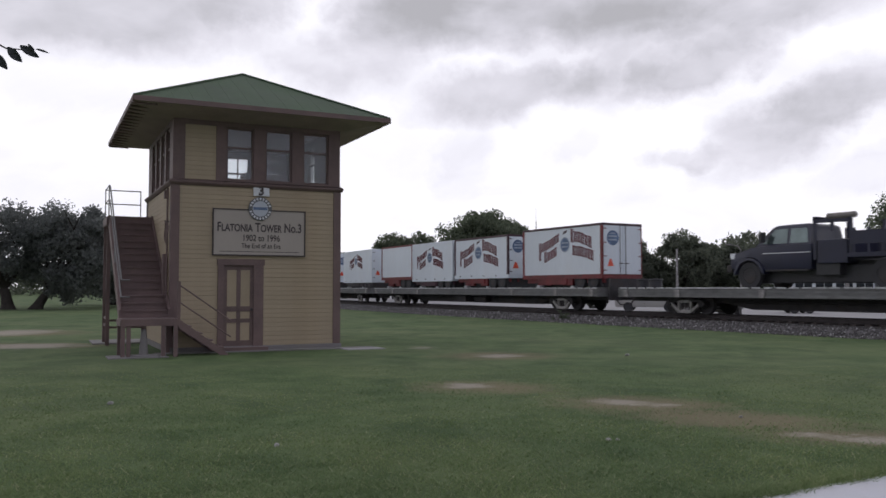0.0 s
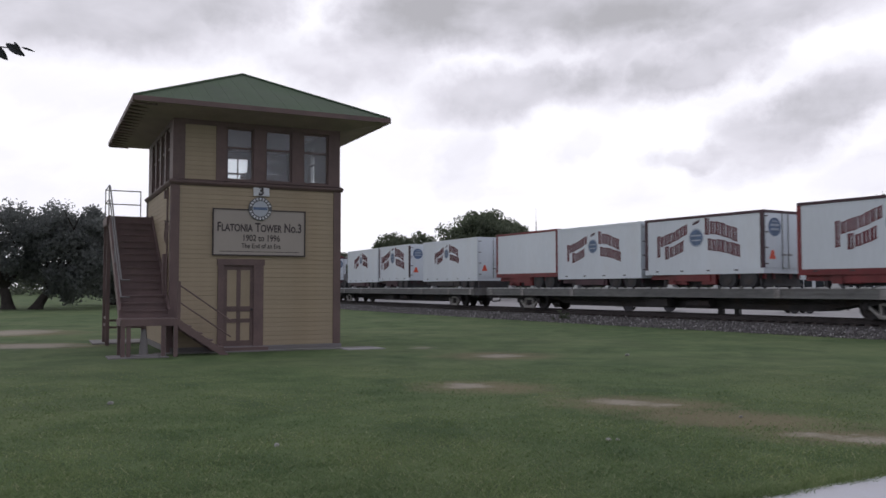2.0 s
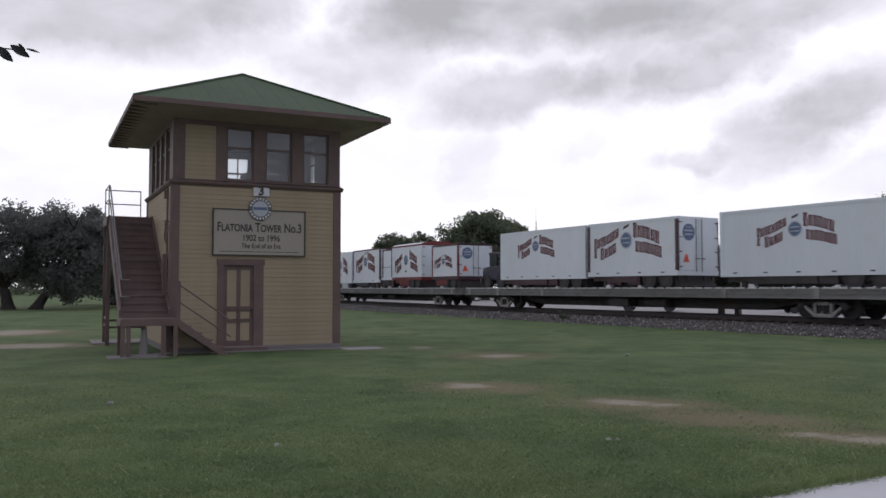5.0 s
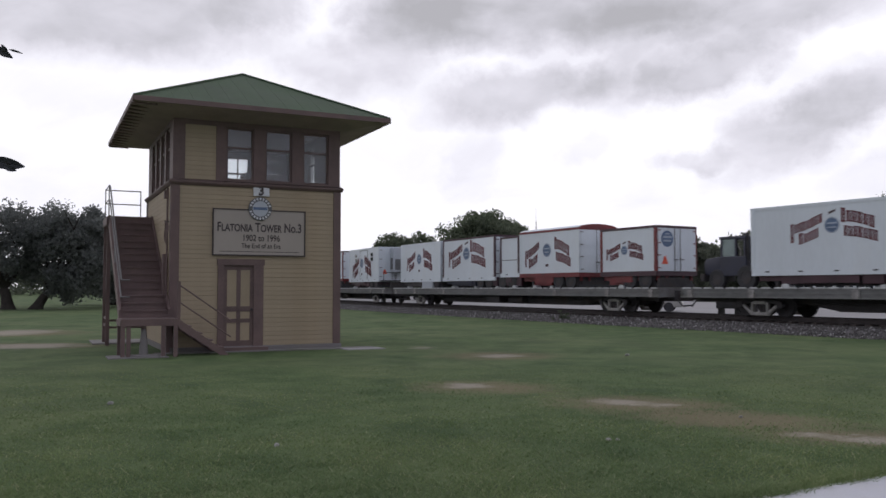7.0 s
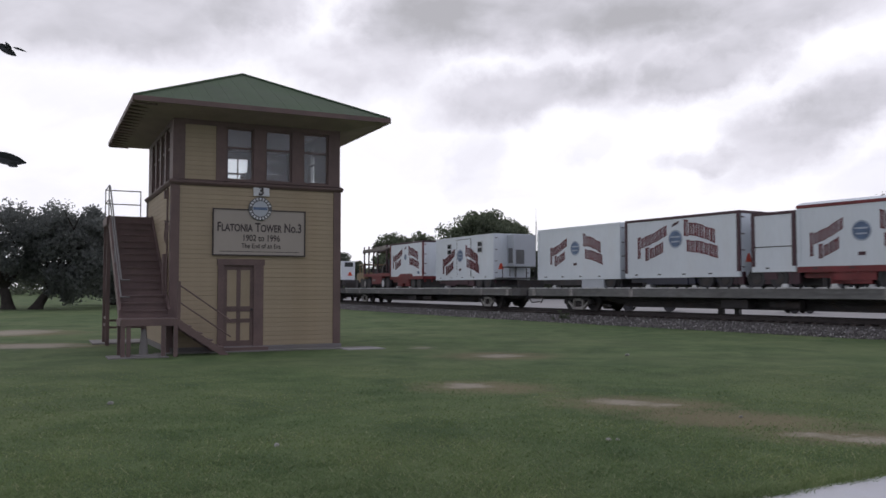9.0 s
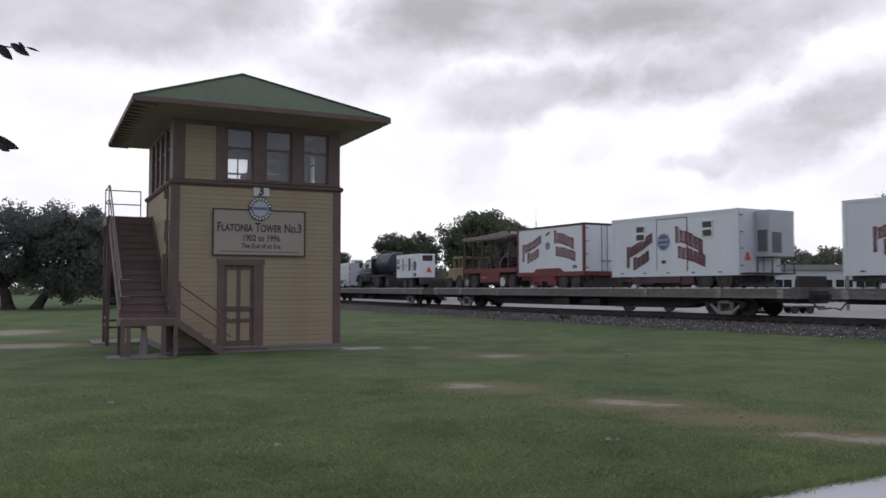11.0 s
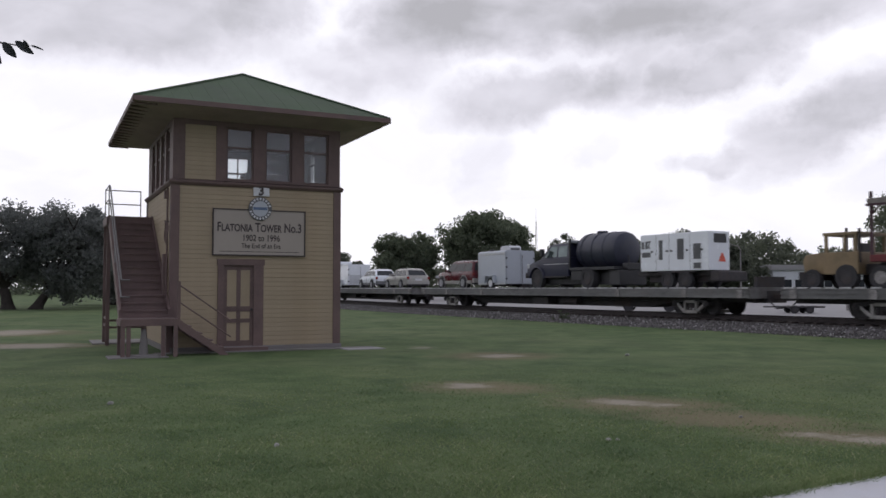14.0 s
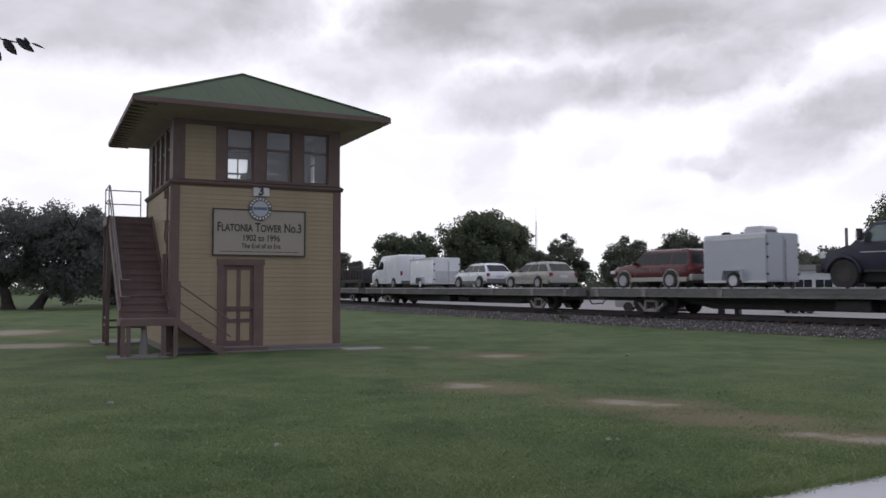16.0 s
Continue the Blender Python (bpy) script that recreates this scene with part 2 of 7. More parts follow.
def cloud_mat():
    """Broken overcast: grey cloud bellies on a bright veil, over the azimuth and elevation of the backdrop."""
    m, n, l = nodes_of("overcast_clouds")
    n.remove(n["Principled BSDF"])
    uv = n.new("ShaderNodeTexCoord").outputs["UV"]
    warp = n.new("ShaderNodeTexNoise")
    warp.inputs["Scale"].default_value, warp.inputs["Detail"].default_value = 0.26, 8
    warp.inputs["Roughness"].default_value = 0.6
    l.new(uv, warp.inputs["Vector"])
    sh = n.new("ShaderNodeVectorMath")
    sh.operation = "MULTIPLY_ADD"
    sh.inputs[1].default_value = (6.0, 3.4, 0)
    l.new(warp.outputs["Color"], sh.inputs[0])
    l.new(uv, sh.inputs[2])

    def maths(kind, a, b, c=None):
        k = n.new("ShaderNodeMath")
        k.operation = kind
        for socket, value in zip(k.inputs, (a, b, c)):
            if isinstance(value, bpy.types.NodeSocket):
                l.new(value, socket)
            elif value is not None:
                socket.default_value = value
        return k.outputs[0]

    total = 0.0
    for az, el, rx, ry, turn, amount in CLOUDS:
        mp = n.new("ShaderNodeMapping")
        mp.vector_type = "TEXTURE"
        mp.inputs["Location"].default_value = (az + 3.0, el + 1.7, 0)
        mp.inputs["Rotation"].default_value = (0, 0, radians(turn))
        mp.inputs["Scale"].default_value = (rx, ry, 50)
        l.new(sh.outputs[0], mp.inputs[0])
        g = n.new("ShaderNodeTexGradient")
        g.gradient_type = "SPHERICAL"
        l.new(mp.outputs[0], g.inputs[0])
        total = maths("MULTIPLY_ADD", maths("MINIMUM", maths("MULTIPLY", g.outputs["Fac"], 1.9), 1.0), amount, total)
    drift = n.new("ShaderNodeMapping")
    drift.inputs["Scale"].default_value = (0.62, 1.15, 1)
    drift.inputs["Rotation"].default_value = (0, 0, radians(-9))
    l.new(uv, drift.inputs[0])
    puff = noise_of(n, l, drift.outputs[0], 0.32, 7, 0.5, 0.3)
    wisp = noise_of(n, l, drift.outputs[0], 0.13, 6, 0.55, 0.6)
    body = maths("MULTIPLY", total, maths("MULTIPLY_ADD", puff, 1.25, 0.3))
    thin = maths("MULTIPLY", maths("MAXIMUM", maths("SUBTRACT", wisp, 0.4), 0.0), 0.75)
    c = ramp_of(n, l, maths("ADD", body, thin), [(0.05, (1.04, 1.03, 1.09)), (0.2, (0.94, 0.93, 1.02)), (0.4, (0.79, 0.775, 0.86)), (0.62, (0.655, 0.645, 0.715)), (0.85, (0.53, 0.525, 0.575)), (1.0, (0.47, 0.465, 0.505))])
    e = n.new("ShaderNodeEmission")
    l.new(c, e.inputs[0])
    l.new(e.outputs[0], n["Material Output"].inputs[0])
    return m


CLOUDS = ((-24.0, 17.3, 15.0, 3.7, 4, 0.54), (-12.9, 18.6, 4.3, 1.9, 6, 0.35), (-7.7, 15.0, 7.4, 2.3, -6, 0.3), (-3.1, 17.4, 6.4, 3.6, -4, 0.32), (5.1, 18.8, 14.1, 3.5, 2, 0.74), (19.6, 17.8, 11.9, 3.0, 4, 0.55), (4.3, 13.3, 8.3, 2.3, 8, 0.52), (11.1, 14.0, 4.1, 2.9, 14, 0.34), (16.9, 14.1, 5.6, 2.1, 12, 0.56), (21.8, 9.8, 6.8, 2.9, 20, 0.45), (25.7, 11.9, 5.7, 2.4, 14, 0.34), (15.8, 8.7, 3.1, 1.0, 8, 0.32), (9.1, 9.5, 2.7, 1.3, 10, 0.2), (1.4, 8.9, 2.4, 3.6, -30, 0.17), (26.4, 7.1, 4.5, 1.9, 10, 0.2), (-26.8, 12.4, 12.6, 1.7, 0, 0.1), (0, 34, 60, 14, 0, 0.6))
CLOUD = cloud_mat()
# ---- building blocks ----
class Mesh:
    """A bmesh with the few solids from which the parts are made."""

    def __init__(self):
        self.bm = bmesh.new()

    def solid(self, bottom, top):
        bm = self.bm
        a, b = [bm.verts.new(p) for p in bottom], [bm.verts.new(p) for p in top]
        k = len(a)
        faces = [bm.faces.new(a[::-1]), bm.faces.new(b)]
        for i in range(k):
            faces.append(bm.faces.new((a[i], a[(i + 1) % k], b[(i + 1) % k], b[i])))
        return faces

    def box(self, x0, x1, y0, y1, z0, z1, bevel=0.0):
        f = self.solid([(x0, y0, z0), (x1, y0, z0), (x1, y1, z0), (x0, y1, z0)], [(x0, y0, z1), (x1, y0, z1), (x1, y1, z1), (x0, y1, z1)])
        if bevel:
            edges = list({e for q in f for e in q.edges})
            bmesh.ops.bevel(self.bm, geom=edges, offset=bevel, segments=2, affect="EDGES", profile=0.6)
        return self

    def prism(self, profile, y0, y1, axis="y", bevel=0.0):
        """A profile of (x, z) drawn along y; axis x: a profile of (y, z) along x; axis z: (x, y) along z."""
        place = {"y": lambda p, d: (p[0], d, p[1]), "x": lambda p, d: (d, p[0], p[1]), "z": lambda p, d: (p[0], p[1], d)}[axis]
        f = self.solid([place(p, y0) for p in profile], [place(p, y1) for p in profile])
        if bevel:
            edges = list({e for q in f for e in q.edges})
            bmesh.ops.bevel(self.bm, geom=edges, offset=bevel, segments=2, affect="EDGES", profile=0.6)
        return self

    def tube(self, p, q, r, r2=None, n=8):
        p, q = Vector(p), Vector(q)
        d = (q - p).normalized()
        u = d.orthogonal().normalized()
        v = d.cross(u)
        r2 = r if r2 is None else r2
        ring = lambda c, rad: [c + (u * math.cos(2 * math.pi * i / n) + v * math.sin(2 * math.pi * i / n)) * rad for i in range(n)]
        self.solid(ring(p, r), ring(q, r2))
        return self

    def lathe(self, rows, centre=(0, 0, 0), n=20, axis="y"):
        """Rows of (along, radius) turned about an axis through centre."""
        bm, c, rings = self.bm, Vector(centre), []
        for h, r in rows:
            ring = []
            for i in range(n):
                a = 2 * math.pi * i / n
                o = {"y": (r * math.cos(a), h, r * math.sin(a)), "x": (h, r * math.cos(a), r * math.sin(a)), "z": (r * math.cos(a), r * math.sin(a), h)}[axis]
                ring.append(bm.verts.new(c + Vector(o)))
            rings.append(ring)
        for a, b in zip(rings, rings[1:]):
            for i in range(n):
                bm.faces.new((a[i], a[(i + 1) % n], b[(i + 1) % n], b[i]))
        bm.faces.new(rings[0][::-1])
        bm.faces.new(rings[-1])
        return self

    def quad(self, a, b, c, d):
        self.bm.faces.new([self.bm.verts.new(p) for p in (a, b, c, d)])
        return self

    def loft(self, sections):
        """Closed sections with the same number of points, joined and capped."""
        bm = self.bm
        rings = [[bm.verts.new(p) for p in s] for s in sections]
        k = len(rings[0])
        for a, b in zip(rings, rings[1:]):
            for i in range(k):
                bm.faces.new((a[i], a[(i + 1) % k], b[(i + 1) % k], b[i]))
        bm.faces.new(rings[0][::-1])
        bm.faces.new(rings[-1])
        return self


def finish(mesh, name, material, smooth=False):
    bm = mesh.bm if isinstance(mesh, Mesh) else mesh
    bmesh.ops.recalc_face_normals(bm, faces=bm.faces)
    me = bpy.data.meshes.new(name)
    bm.to_mesh(me)
    bm.free()
    me.materials.append(material)
    if smooth:
        me.shade_smooth()
        me.set_sharp_from_angle(angle=radians(38))
    return me


def part(name, mesh, material, parent=None, label="", smooth=False):
    ob = new(name, mesh if isinstance(mesh, bpy.types.Mesh) else finish(mesh, name, material, smooth))
    ob.parent = parent
    if label:
        ob["label"] = label
    return ob


def thing(name, label, category, group="", at=None):
    ob = tagged(new(name), label, category, group)
    if at is not None:
        ob.matrix_world = at
    return ob


def raw_mesh(name, verts, faces_of, material):
    """A mesh of equal-sized faces from arrays: verts (n, 3), faces (m, k)."""
    verts, faces_of = np.asarray(verts, np.float32), np.asarray(faces_of, np.int32)
    k = faces_of.shape[1]
    me = bpy.data.meshes.new(name)
    me.vertices.add(len(verts))
    me.vertices.foreach_set("co", verts.ravel())
    me.loops.add(faces_of.size)
    me.loops.foreach_set("vertex_index", faces_of.ravel())
    me.polygons.add(len(faces_of))
    me.polygons.foreach_set("loop_start", np.arange(0, faces_of.size, k, dtype=np.int32))
    me.update(calc_edges=True)
    me.validate()
    me.materials.append(material)
    return me


# ---- the curve of the track ----
X0, Y0, TURN, CURVE = 7.121, 39.813, 1.0488, -0.00337
SPEED, GAIN = 8.656, 0.01066
DECK_Z, RAIL_Z, HALF = EYE, EYE - 1.07, 1.45


def on_track(s, off=0.0):
    """Place and heading at s metres along the curve, off metres beyond the near side of the cars."""
    a = TURN + CURVE * s
    x = X0 + (math.sin(a) - math.sin(TURN)) / CURVE + off * math.sin(a)
    y = Y0 + (math.cos(a) - math.cos(TURN)) / CURVE + off * math.cos(a)
    return x, y, a


def gone(t):
    return SPEED * (t - 8) + GAIN * (t - 8) ** 2


def train_pose(s, t, z=DECK_Z):
    x, y, a = on_track(s + gone(t), HALF)
    return pose(x, y, z, 0, 0, -math.degrees(a))


# ---- ground ----
def ground_sheet():
    m = Mesh()
    m.quad((-3000, -3000, 0), (3000, -3000, 0), (3000, 3500, 0), (-3000, 3500, 0))
    return tagged(part("ground", m, GROUND), "mown green lawn with dry bare patches", "lawn", kind="structure")


ground_sheet()


def strip(name, offs, z0, material, label, category, s0=-330, s1=190, steps=90):
    """A bank of constant section along the track: offs are (off, z) pairs across it."""
    m = Mesh()
    rows = []
    for i in range(steps + 1):
        s = s0 + (s1 - s0) * i / steps
        rows.append([m.bm.verts.new((*on_track(s, HALF + o)[:2], z)) for o, z in offs])
    for a, b in zip(rows, rows[1:]):
        for i in range(len(offs) - 1):
            m.bm.faces.new((a[i], a[i + 1], b[i + 1], b[i]))
    return tagged(part(name, m, material), label, category, kind="structure")


BALLAST = mat("grey_ballast_gravel", (0.145, 0.135, 0.135), 0.95, var=0.45, scale=3, fine=22, bump=1.0, dirt=(0.10, 0.085, 0.075))
GRAVEL_ROAD = mat("pale_gravel_road", (0.31, 0.30, 0.30), 0.95, var=0.1, scale=0.3, fine=8)
strip("ballast_bed", ((-3.1, -0.05), (-2.2, 0.16), (-1.55, 0.29), (1.55, 0.29), (2.6, 0.02), (2.9, -0.05)), 0, BALLAST, "grey crushed stone ballast under the track", "ballast")
OILY = mat("oil_stained_ballast", (0.055, 0.048, 0.045), 0.9, var=0.4, scale=3, fine=22, bump=1.0)
strip("stained_bed", ((-1.75, 0.255), (-1.5, 0.305), (1.5, 0.305), (1.75, 0.255)), 0, OILY, "dark oil-stained ballast between and beside the rails", "ballast")
strip("gravel_road", ((6, 0.02), (36, 0.02), (62, 0.02)), 0, GRAVEL_ROAD, "pale gravel road behind the railway", "road", s1=120)
for side, off in (("near", -0.7175), ("far", 0.7175)):
    strip("rail_" + side, tuple((off + o, RAIL_Z + z) for o, z in ((-0.075, -0.17), (-0.07, -0.155), (-0.012, -0.14), (-0.012, -0.045), (-0.036, -0.035), (-0.036, 0), (0.036, 0), (0.036, -0.035), (0.012, -0.045), (0.012, -0.14), (0.07, -0.155), (0.075, -0.17))), 0, RAIL, "rusty steel rail on wooden sleepers", "rail", steps=60)


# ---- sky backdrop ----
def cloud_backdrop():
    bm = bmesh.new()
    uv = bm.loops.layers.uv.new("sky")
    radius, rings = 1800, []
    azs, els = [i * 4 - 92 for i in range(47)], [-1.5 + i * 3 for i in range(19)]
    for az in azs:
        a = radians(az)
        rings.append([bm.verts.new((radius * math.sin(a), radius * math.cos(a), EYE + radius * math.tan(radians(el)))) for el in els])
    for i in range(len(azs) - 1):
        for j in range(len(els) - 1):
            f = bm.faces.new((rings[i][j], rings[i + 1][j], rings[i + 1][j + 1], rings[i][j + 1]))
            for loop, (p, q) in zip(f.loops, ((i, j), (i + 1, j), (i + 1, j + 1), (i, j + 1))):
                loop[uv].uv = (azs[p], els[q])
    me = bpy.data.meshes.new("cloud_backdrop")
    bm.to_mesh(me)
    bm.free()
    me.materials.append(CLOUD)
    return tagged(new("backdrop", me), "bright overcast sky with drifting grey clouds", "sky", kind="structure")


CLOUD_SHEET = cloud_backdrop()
# ---- the interlocking tower ----
TW, TD, OVER, EAVE, APEX, BELT = 4.318, 5.026, 1.034, 6.046, 7.61, 4.25
TOWER_AT = pose(-6.663, 20.644, 0, 0, 0, 25.85)
tower = thing("signal_tower", "two-storey tan wooden railway interlocking tower with green hipped roof", "tower", at=TOWER_AT)


def tower_walls():
    t = 0.14
    m = Mesh()
    # lower storey, solid but for the door opening; upper storey as piers between the windows
    m.box(0, 1.27, 0, t, 0.1, BELT).box(2.02, TW, 0, t, 0.1, BELT).box(1.27, 2.02, 0, t, 2.2, BELT)
    m.box(0, t, t, TD, 0.1, BELT).box(TW - t, TW, t, TD, 0.1, BELT).box(t, TW - t, TD - t, TD, 0.1, BELT)
    part("lower_wall", m, TAN, tower, "tan painted wood")
    part("upper_wall", Mesh().box(1.3, 4.0, 0.02, t, 5.68, 5.95), BROWN, tower, "brown painted window storey")
    part("sill_band", Mesh().box(1.3, 4.0, 0.02, t, BELT, 4.33), BROWN, tower)
    for a, b in ((0, 1.3), (2.0, 2.3), (3.0, 3.3), (4.0, TW)):
        part("pier", Mesh().box(a, b, 0.02, t, BELT, 5.95), BROWN, tower)
    for x0, gaps in ((0, ((t, 0.55), (1.25, 1.5), (2.2, 2.45), (3.15, 3.4), (4.1, TD - t))), (TW - t, ((t, 1.85), (2.55, TD - t)))):
        part("upper_wall", Mesh().box(x0, x0 + t, gaps[0][1], gaps[-1][0], 5.68, 5.95), BROWN, tower)
        part("sill_band", Mesh().box(x0, x0 + t, gaps[0][1], gaps[-1][0], BELT, 4.33), BROWN, tower)
        for a, b in gaps:
            part("pier", Mesh().box(x0, x0 + t, a, b, BELT, 5.95), BROWN, tower)
    part("upper_wall", Mesh().box(1.3, 4.0, TD - t, TD, 5.68, 5.95), BROWN, tower)
    part("sill_band", Mesh().box(1.3, 4.0, TD - t, TD, BELT, 4.33), BROWN, tower)
    for a, b in ((t, 1.3), (2.0, 2.3), (3.0, 3.3), (4.0, TW - t)):
        part("pier", Mesh().box(a, b, TD - t, TD, BELT, 5.95), BROWN, tower)
    part("floor", Mesh().box(t, TW - t, t, TD - t, 4.0, 4.12), BROWN, tower)
    part("inner_ceiling", Mesh().box(t, TW - t, t, TD - t, 5.86, 5.95), SOFFIT, tower)


tower_walls()


def tower_roof():
    o = OVER
    c = [(-o, -o), (TW + o, -o), (TW + o, TD + o), (-o, TD + o)]
    ridge = ((TW / 2, TW / 2, APEX), (TW / 2, TD - TW / 2, APEX))
    m = Mesh()
    v = [m.bm.verts.new((*p, EAVE)) for p in c] + [m.bm.verts.new(p) for p in ridge]
    for f in ((0, 1, 4), (1, 2, 5, 4), (2, 3, 5), (3, 0, 4, 5)):
        m.bm.faces.new([v[i] for i in f])
    m.bm.faces.new([v[3], v[2], v[1], v[0]])
    roof = part("roof", m, GREEN_ROOF, tower, "faded green standing-seam metal roof")
    m = Mesh()
    n = 14
    for i in range(1, n):
        x = -o + (TW + 2 * o) * i / n
        f = min(x + o, TW + o - x) / (TW / 2 + o)
        top = (x, -o + f * (TW / 2 + o), EAVE + f * (APEX - EAVE) + 0.001)
        m.tube((x, -o, EAVE + 0.001), top, 0.0035, n=5)
        y = -o + (TD + 2 * o) * i / n
        f = min(1, min(y + o, TD + o - y) / (TW / 2 + o))
        m.tube((-o, y, EAVE + 0.02), (-o + f * (TW / 2 + o), y, EAVE + f * (APEX - EAVE) + 0.02), 0.014, n=5)
    for a in c[:2] + c[3:]:
        r = ridge[0] if a[1] < 0 else ridge[1]
        m.tube((*a, EAVE + 0.015), (r[0], r[1], r[2] + 0.02), 0.03, n=6)
    m.tube(ridge[0], ridge[1], 0.035, n=6)
    part("roof_seams", m, GREEN_ROOF, roof)
    m = Mesh()
    m.box(-o, TW + o, -o - 0.025, -o, EAVE - 0.11, EAVE + 0.01).box(-o, TW + o, TD + o, TD + o + 0.025, EAVE - 0.11, EAVE + 0.01)
    m.box(-o - 0.025, -o, -o, TD + o, EAVE - 0.11, EAVE + 0.01).box(TW + o, TW + o + 0.025, -o, TD + o, EAVE - 0.11, EAVE + 0.01)
    part("fascia", m, BROWN, roof)
    # sloping soffit under the overhang
    m = Mesh()
    a, b = [(-o, -o), (TW + o, -o), (TW + o, TD + o), (-o, TD + o)], [(0, 0), (TW, 0), (TW, TD), (0, TD)]
    lo, hi = EAVE - 0.10, 5.80
    for i in range(4):
        j = (i + 1) % 4
        m.quad((*a[i], lo), (*a[j], lo), (*b[j], hi), (*b[i], hi))
    part("soffit", m, SOFFIT, roof, "dark brown boarded eaves")
    m = Mesh()
    for i in range(17):
        y = -o + 0.15 + i * (TD + 2 * o - 0.3) / 16
        m.box(-o - 0.012, -o + 0.55, y - 0.02, y + 0.02, EAVE - 0.16, EAVE - 0.11)
    part("rafter_tails", m, BROWN, roof)


tower_roof()


def siding():
    """Lapped boards on the lower storey, each one tilted a little off the wall."""
    h = 0.115
    rows = int((BELT - 0.2) / h)
    front = lambda x0, x1: finish(Mesh().prism([(0, 0), (-0.011, 0.004), (-0.004, h), (0, h)], x0, x1, axis="x"), "board", TAN)
    sidem = finish(Mesh().prism([(0, 0), (-0.011, 0.004), (-0.004, h), (0, h)], 0.06, TD - 0.06), "board", TAN)
    long, left, right = front(0.16, TW - 0.16), front(0.16, 1.13), front(2.28, TW - 0.16)
    wall = [o for o in tower.children if o.name.startswith("lower_wall")][0]
    for i in range(rows):
        z = 0.14 + i * h
        for me in ((left, right) if z < 2.28 else (long,)):
            part("board", me, TAN, wall).location = (0, 0, z)
        part("board", sidem, TAN, wall).location = (0, 0, z)
    up = [o for o in tower.children if o.name.startswith("upper_wall")][0]
    short = front(0.29, 1.05)
    for i in range(int((5.8 - BELT - 0.06) / h)):
        part("board", short, TAN, up, "tan lapped board").location = (0, 0.02, BELT + 0.06 + i * h)


def tower_trim():
    for b in ((-0.025, 0.175, -0.035, 0.0), (TW - 0.175, TW + 0.025, -0.035, 0.0), (-0.035, 0.0, 0.0, 0.17), (-0.035, 0.0, TD - 0.17, TD + 0.02), (TW, TW + 0.03, 0.0, 0.17)):
        part("corner_board", Mesh().box(*b, 0.05, BELT - 0.07), BROWN, tower, "brown corner trim")
    m = Mesh()
    m.prism([(-0.09, BELT), (-0.09, BELT - 0.035), (-0.04, BELT - 0.1), (0.0, BELT - 0.1), (0.0, BELT + 0.04)], -0.06, TW + 0.06, axis="x")
    m.prism([(-0.09, BELT), (-0.09, BELT - 0.035), (-0.04, BELT - 0.1), (0.0, BELT - 0.1), (0.0, BELT + 0.04)], -0.06, TD + 0.06)
    m.prism([(TW + 0.09, BELT), (TW + 0.09, BELT - 0.035), (TW + 0.04, BELT - 0.1), (TW, BELT - 0.1), (TW, BELT + 0.04)], -0.06, TD + 0.06)
    part("belt_moulding", m, BROWN, tower)
    for a, b in ((0.0, 0.29), (1.05, 1.3), (2.0, 2.3), (3.0, 3.3), (4.0, TW)):
        part("window_casing", Mesh().box(a, b, -0.012, 0.018, BELT + 0.04, 5.68), BROWN, tower)
    part("window_head", Mesh().box(0.0, TW, -0.02, 0.018, 5.68, 5.82), BROWN, tower)
    part("window_sill", Mesh().box(1.25, TW, -0.045, 0.018, 4.29, 4.34), BROWN, tower)
    part("foundation", Mesh().box(-0.06, TW + 0.06, -0.06, TD + 0.06, -0.1, 0.13, 0.02).box(-0.4, TW + 0.9, -0.35, -0.06, -0.05, 0.03, 0.01), CONCRETE, tower, "grey concrete footing")


def sash_window(at, w, z0, z1, bars=0):
    win = part("window", Mesh().box(0, w, 0.05, 0.09, z0, z0 + 0.05).box(0, w, 0.05, 0.09, z1 - 0.05, z1).box(0, 0.045, 0.05, 0.09, z0, z1).box(w - 0.045, w, 0.05, 0.09, z0, z1).box(0, w, 0.045, 0.1, z0 + (z1 - z0) * 0.62 - 0.025, z0 + (z1 - z0) * 0.62 + 0.025), BROWN, tower, "brown double-hung sash window")
    mid = z0 + (z1 - z0) * 0.62
    for a, b in ((z0 + 0.05, mid - 0.025), (mid + 0.025, z1 - 0.05)):
        p = part("pane", Mesh().box(0.045, w - 0.045, 0.068, 0.072, a, b), PANE, win)
        p.visible_shadow = False
    for i in range(bars):
        x = w * (i + 1) / (bars + 1)
        part("glazing_bar", Mesh().box(x - 0.018, x + 0.018, 0.055, 0.085, z0 + 0.05, z1 - 0.05), BROWN, win)
    win.matrix_local = at
    return win


siding()
tower_trim()
for x in (1.3, 2.3, 3.3):
    sash_window(pose(x, 0, 0), 0.7, 4.33, 5.68)
    sash_window(pose(x + 0.7, TD, 0, 0, 0, 180), 0.7, 4.33, 5.68, 1)
for y in (0.55, 1.5, 2.45, 3.4):
    sash_window(pose(0, y + 0.7, 0, 0, 0, -90), 0.7, 4.33, 5.68)


sash_window(pose(TW, 1.85, 0, 0, 0, 90), 0.7, 4.33, 5.68, 1)


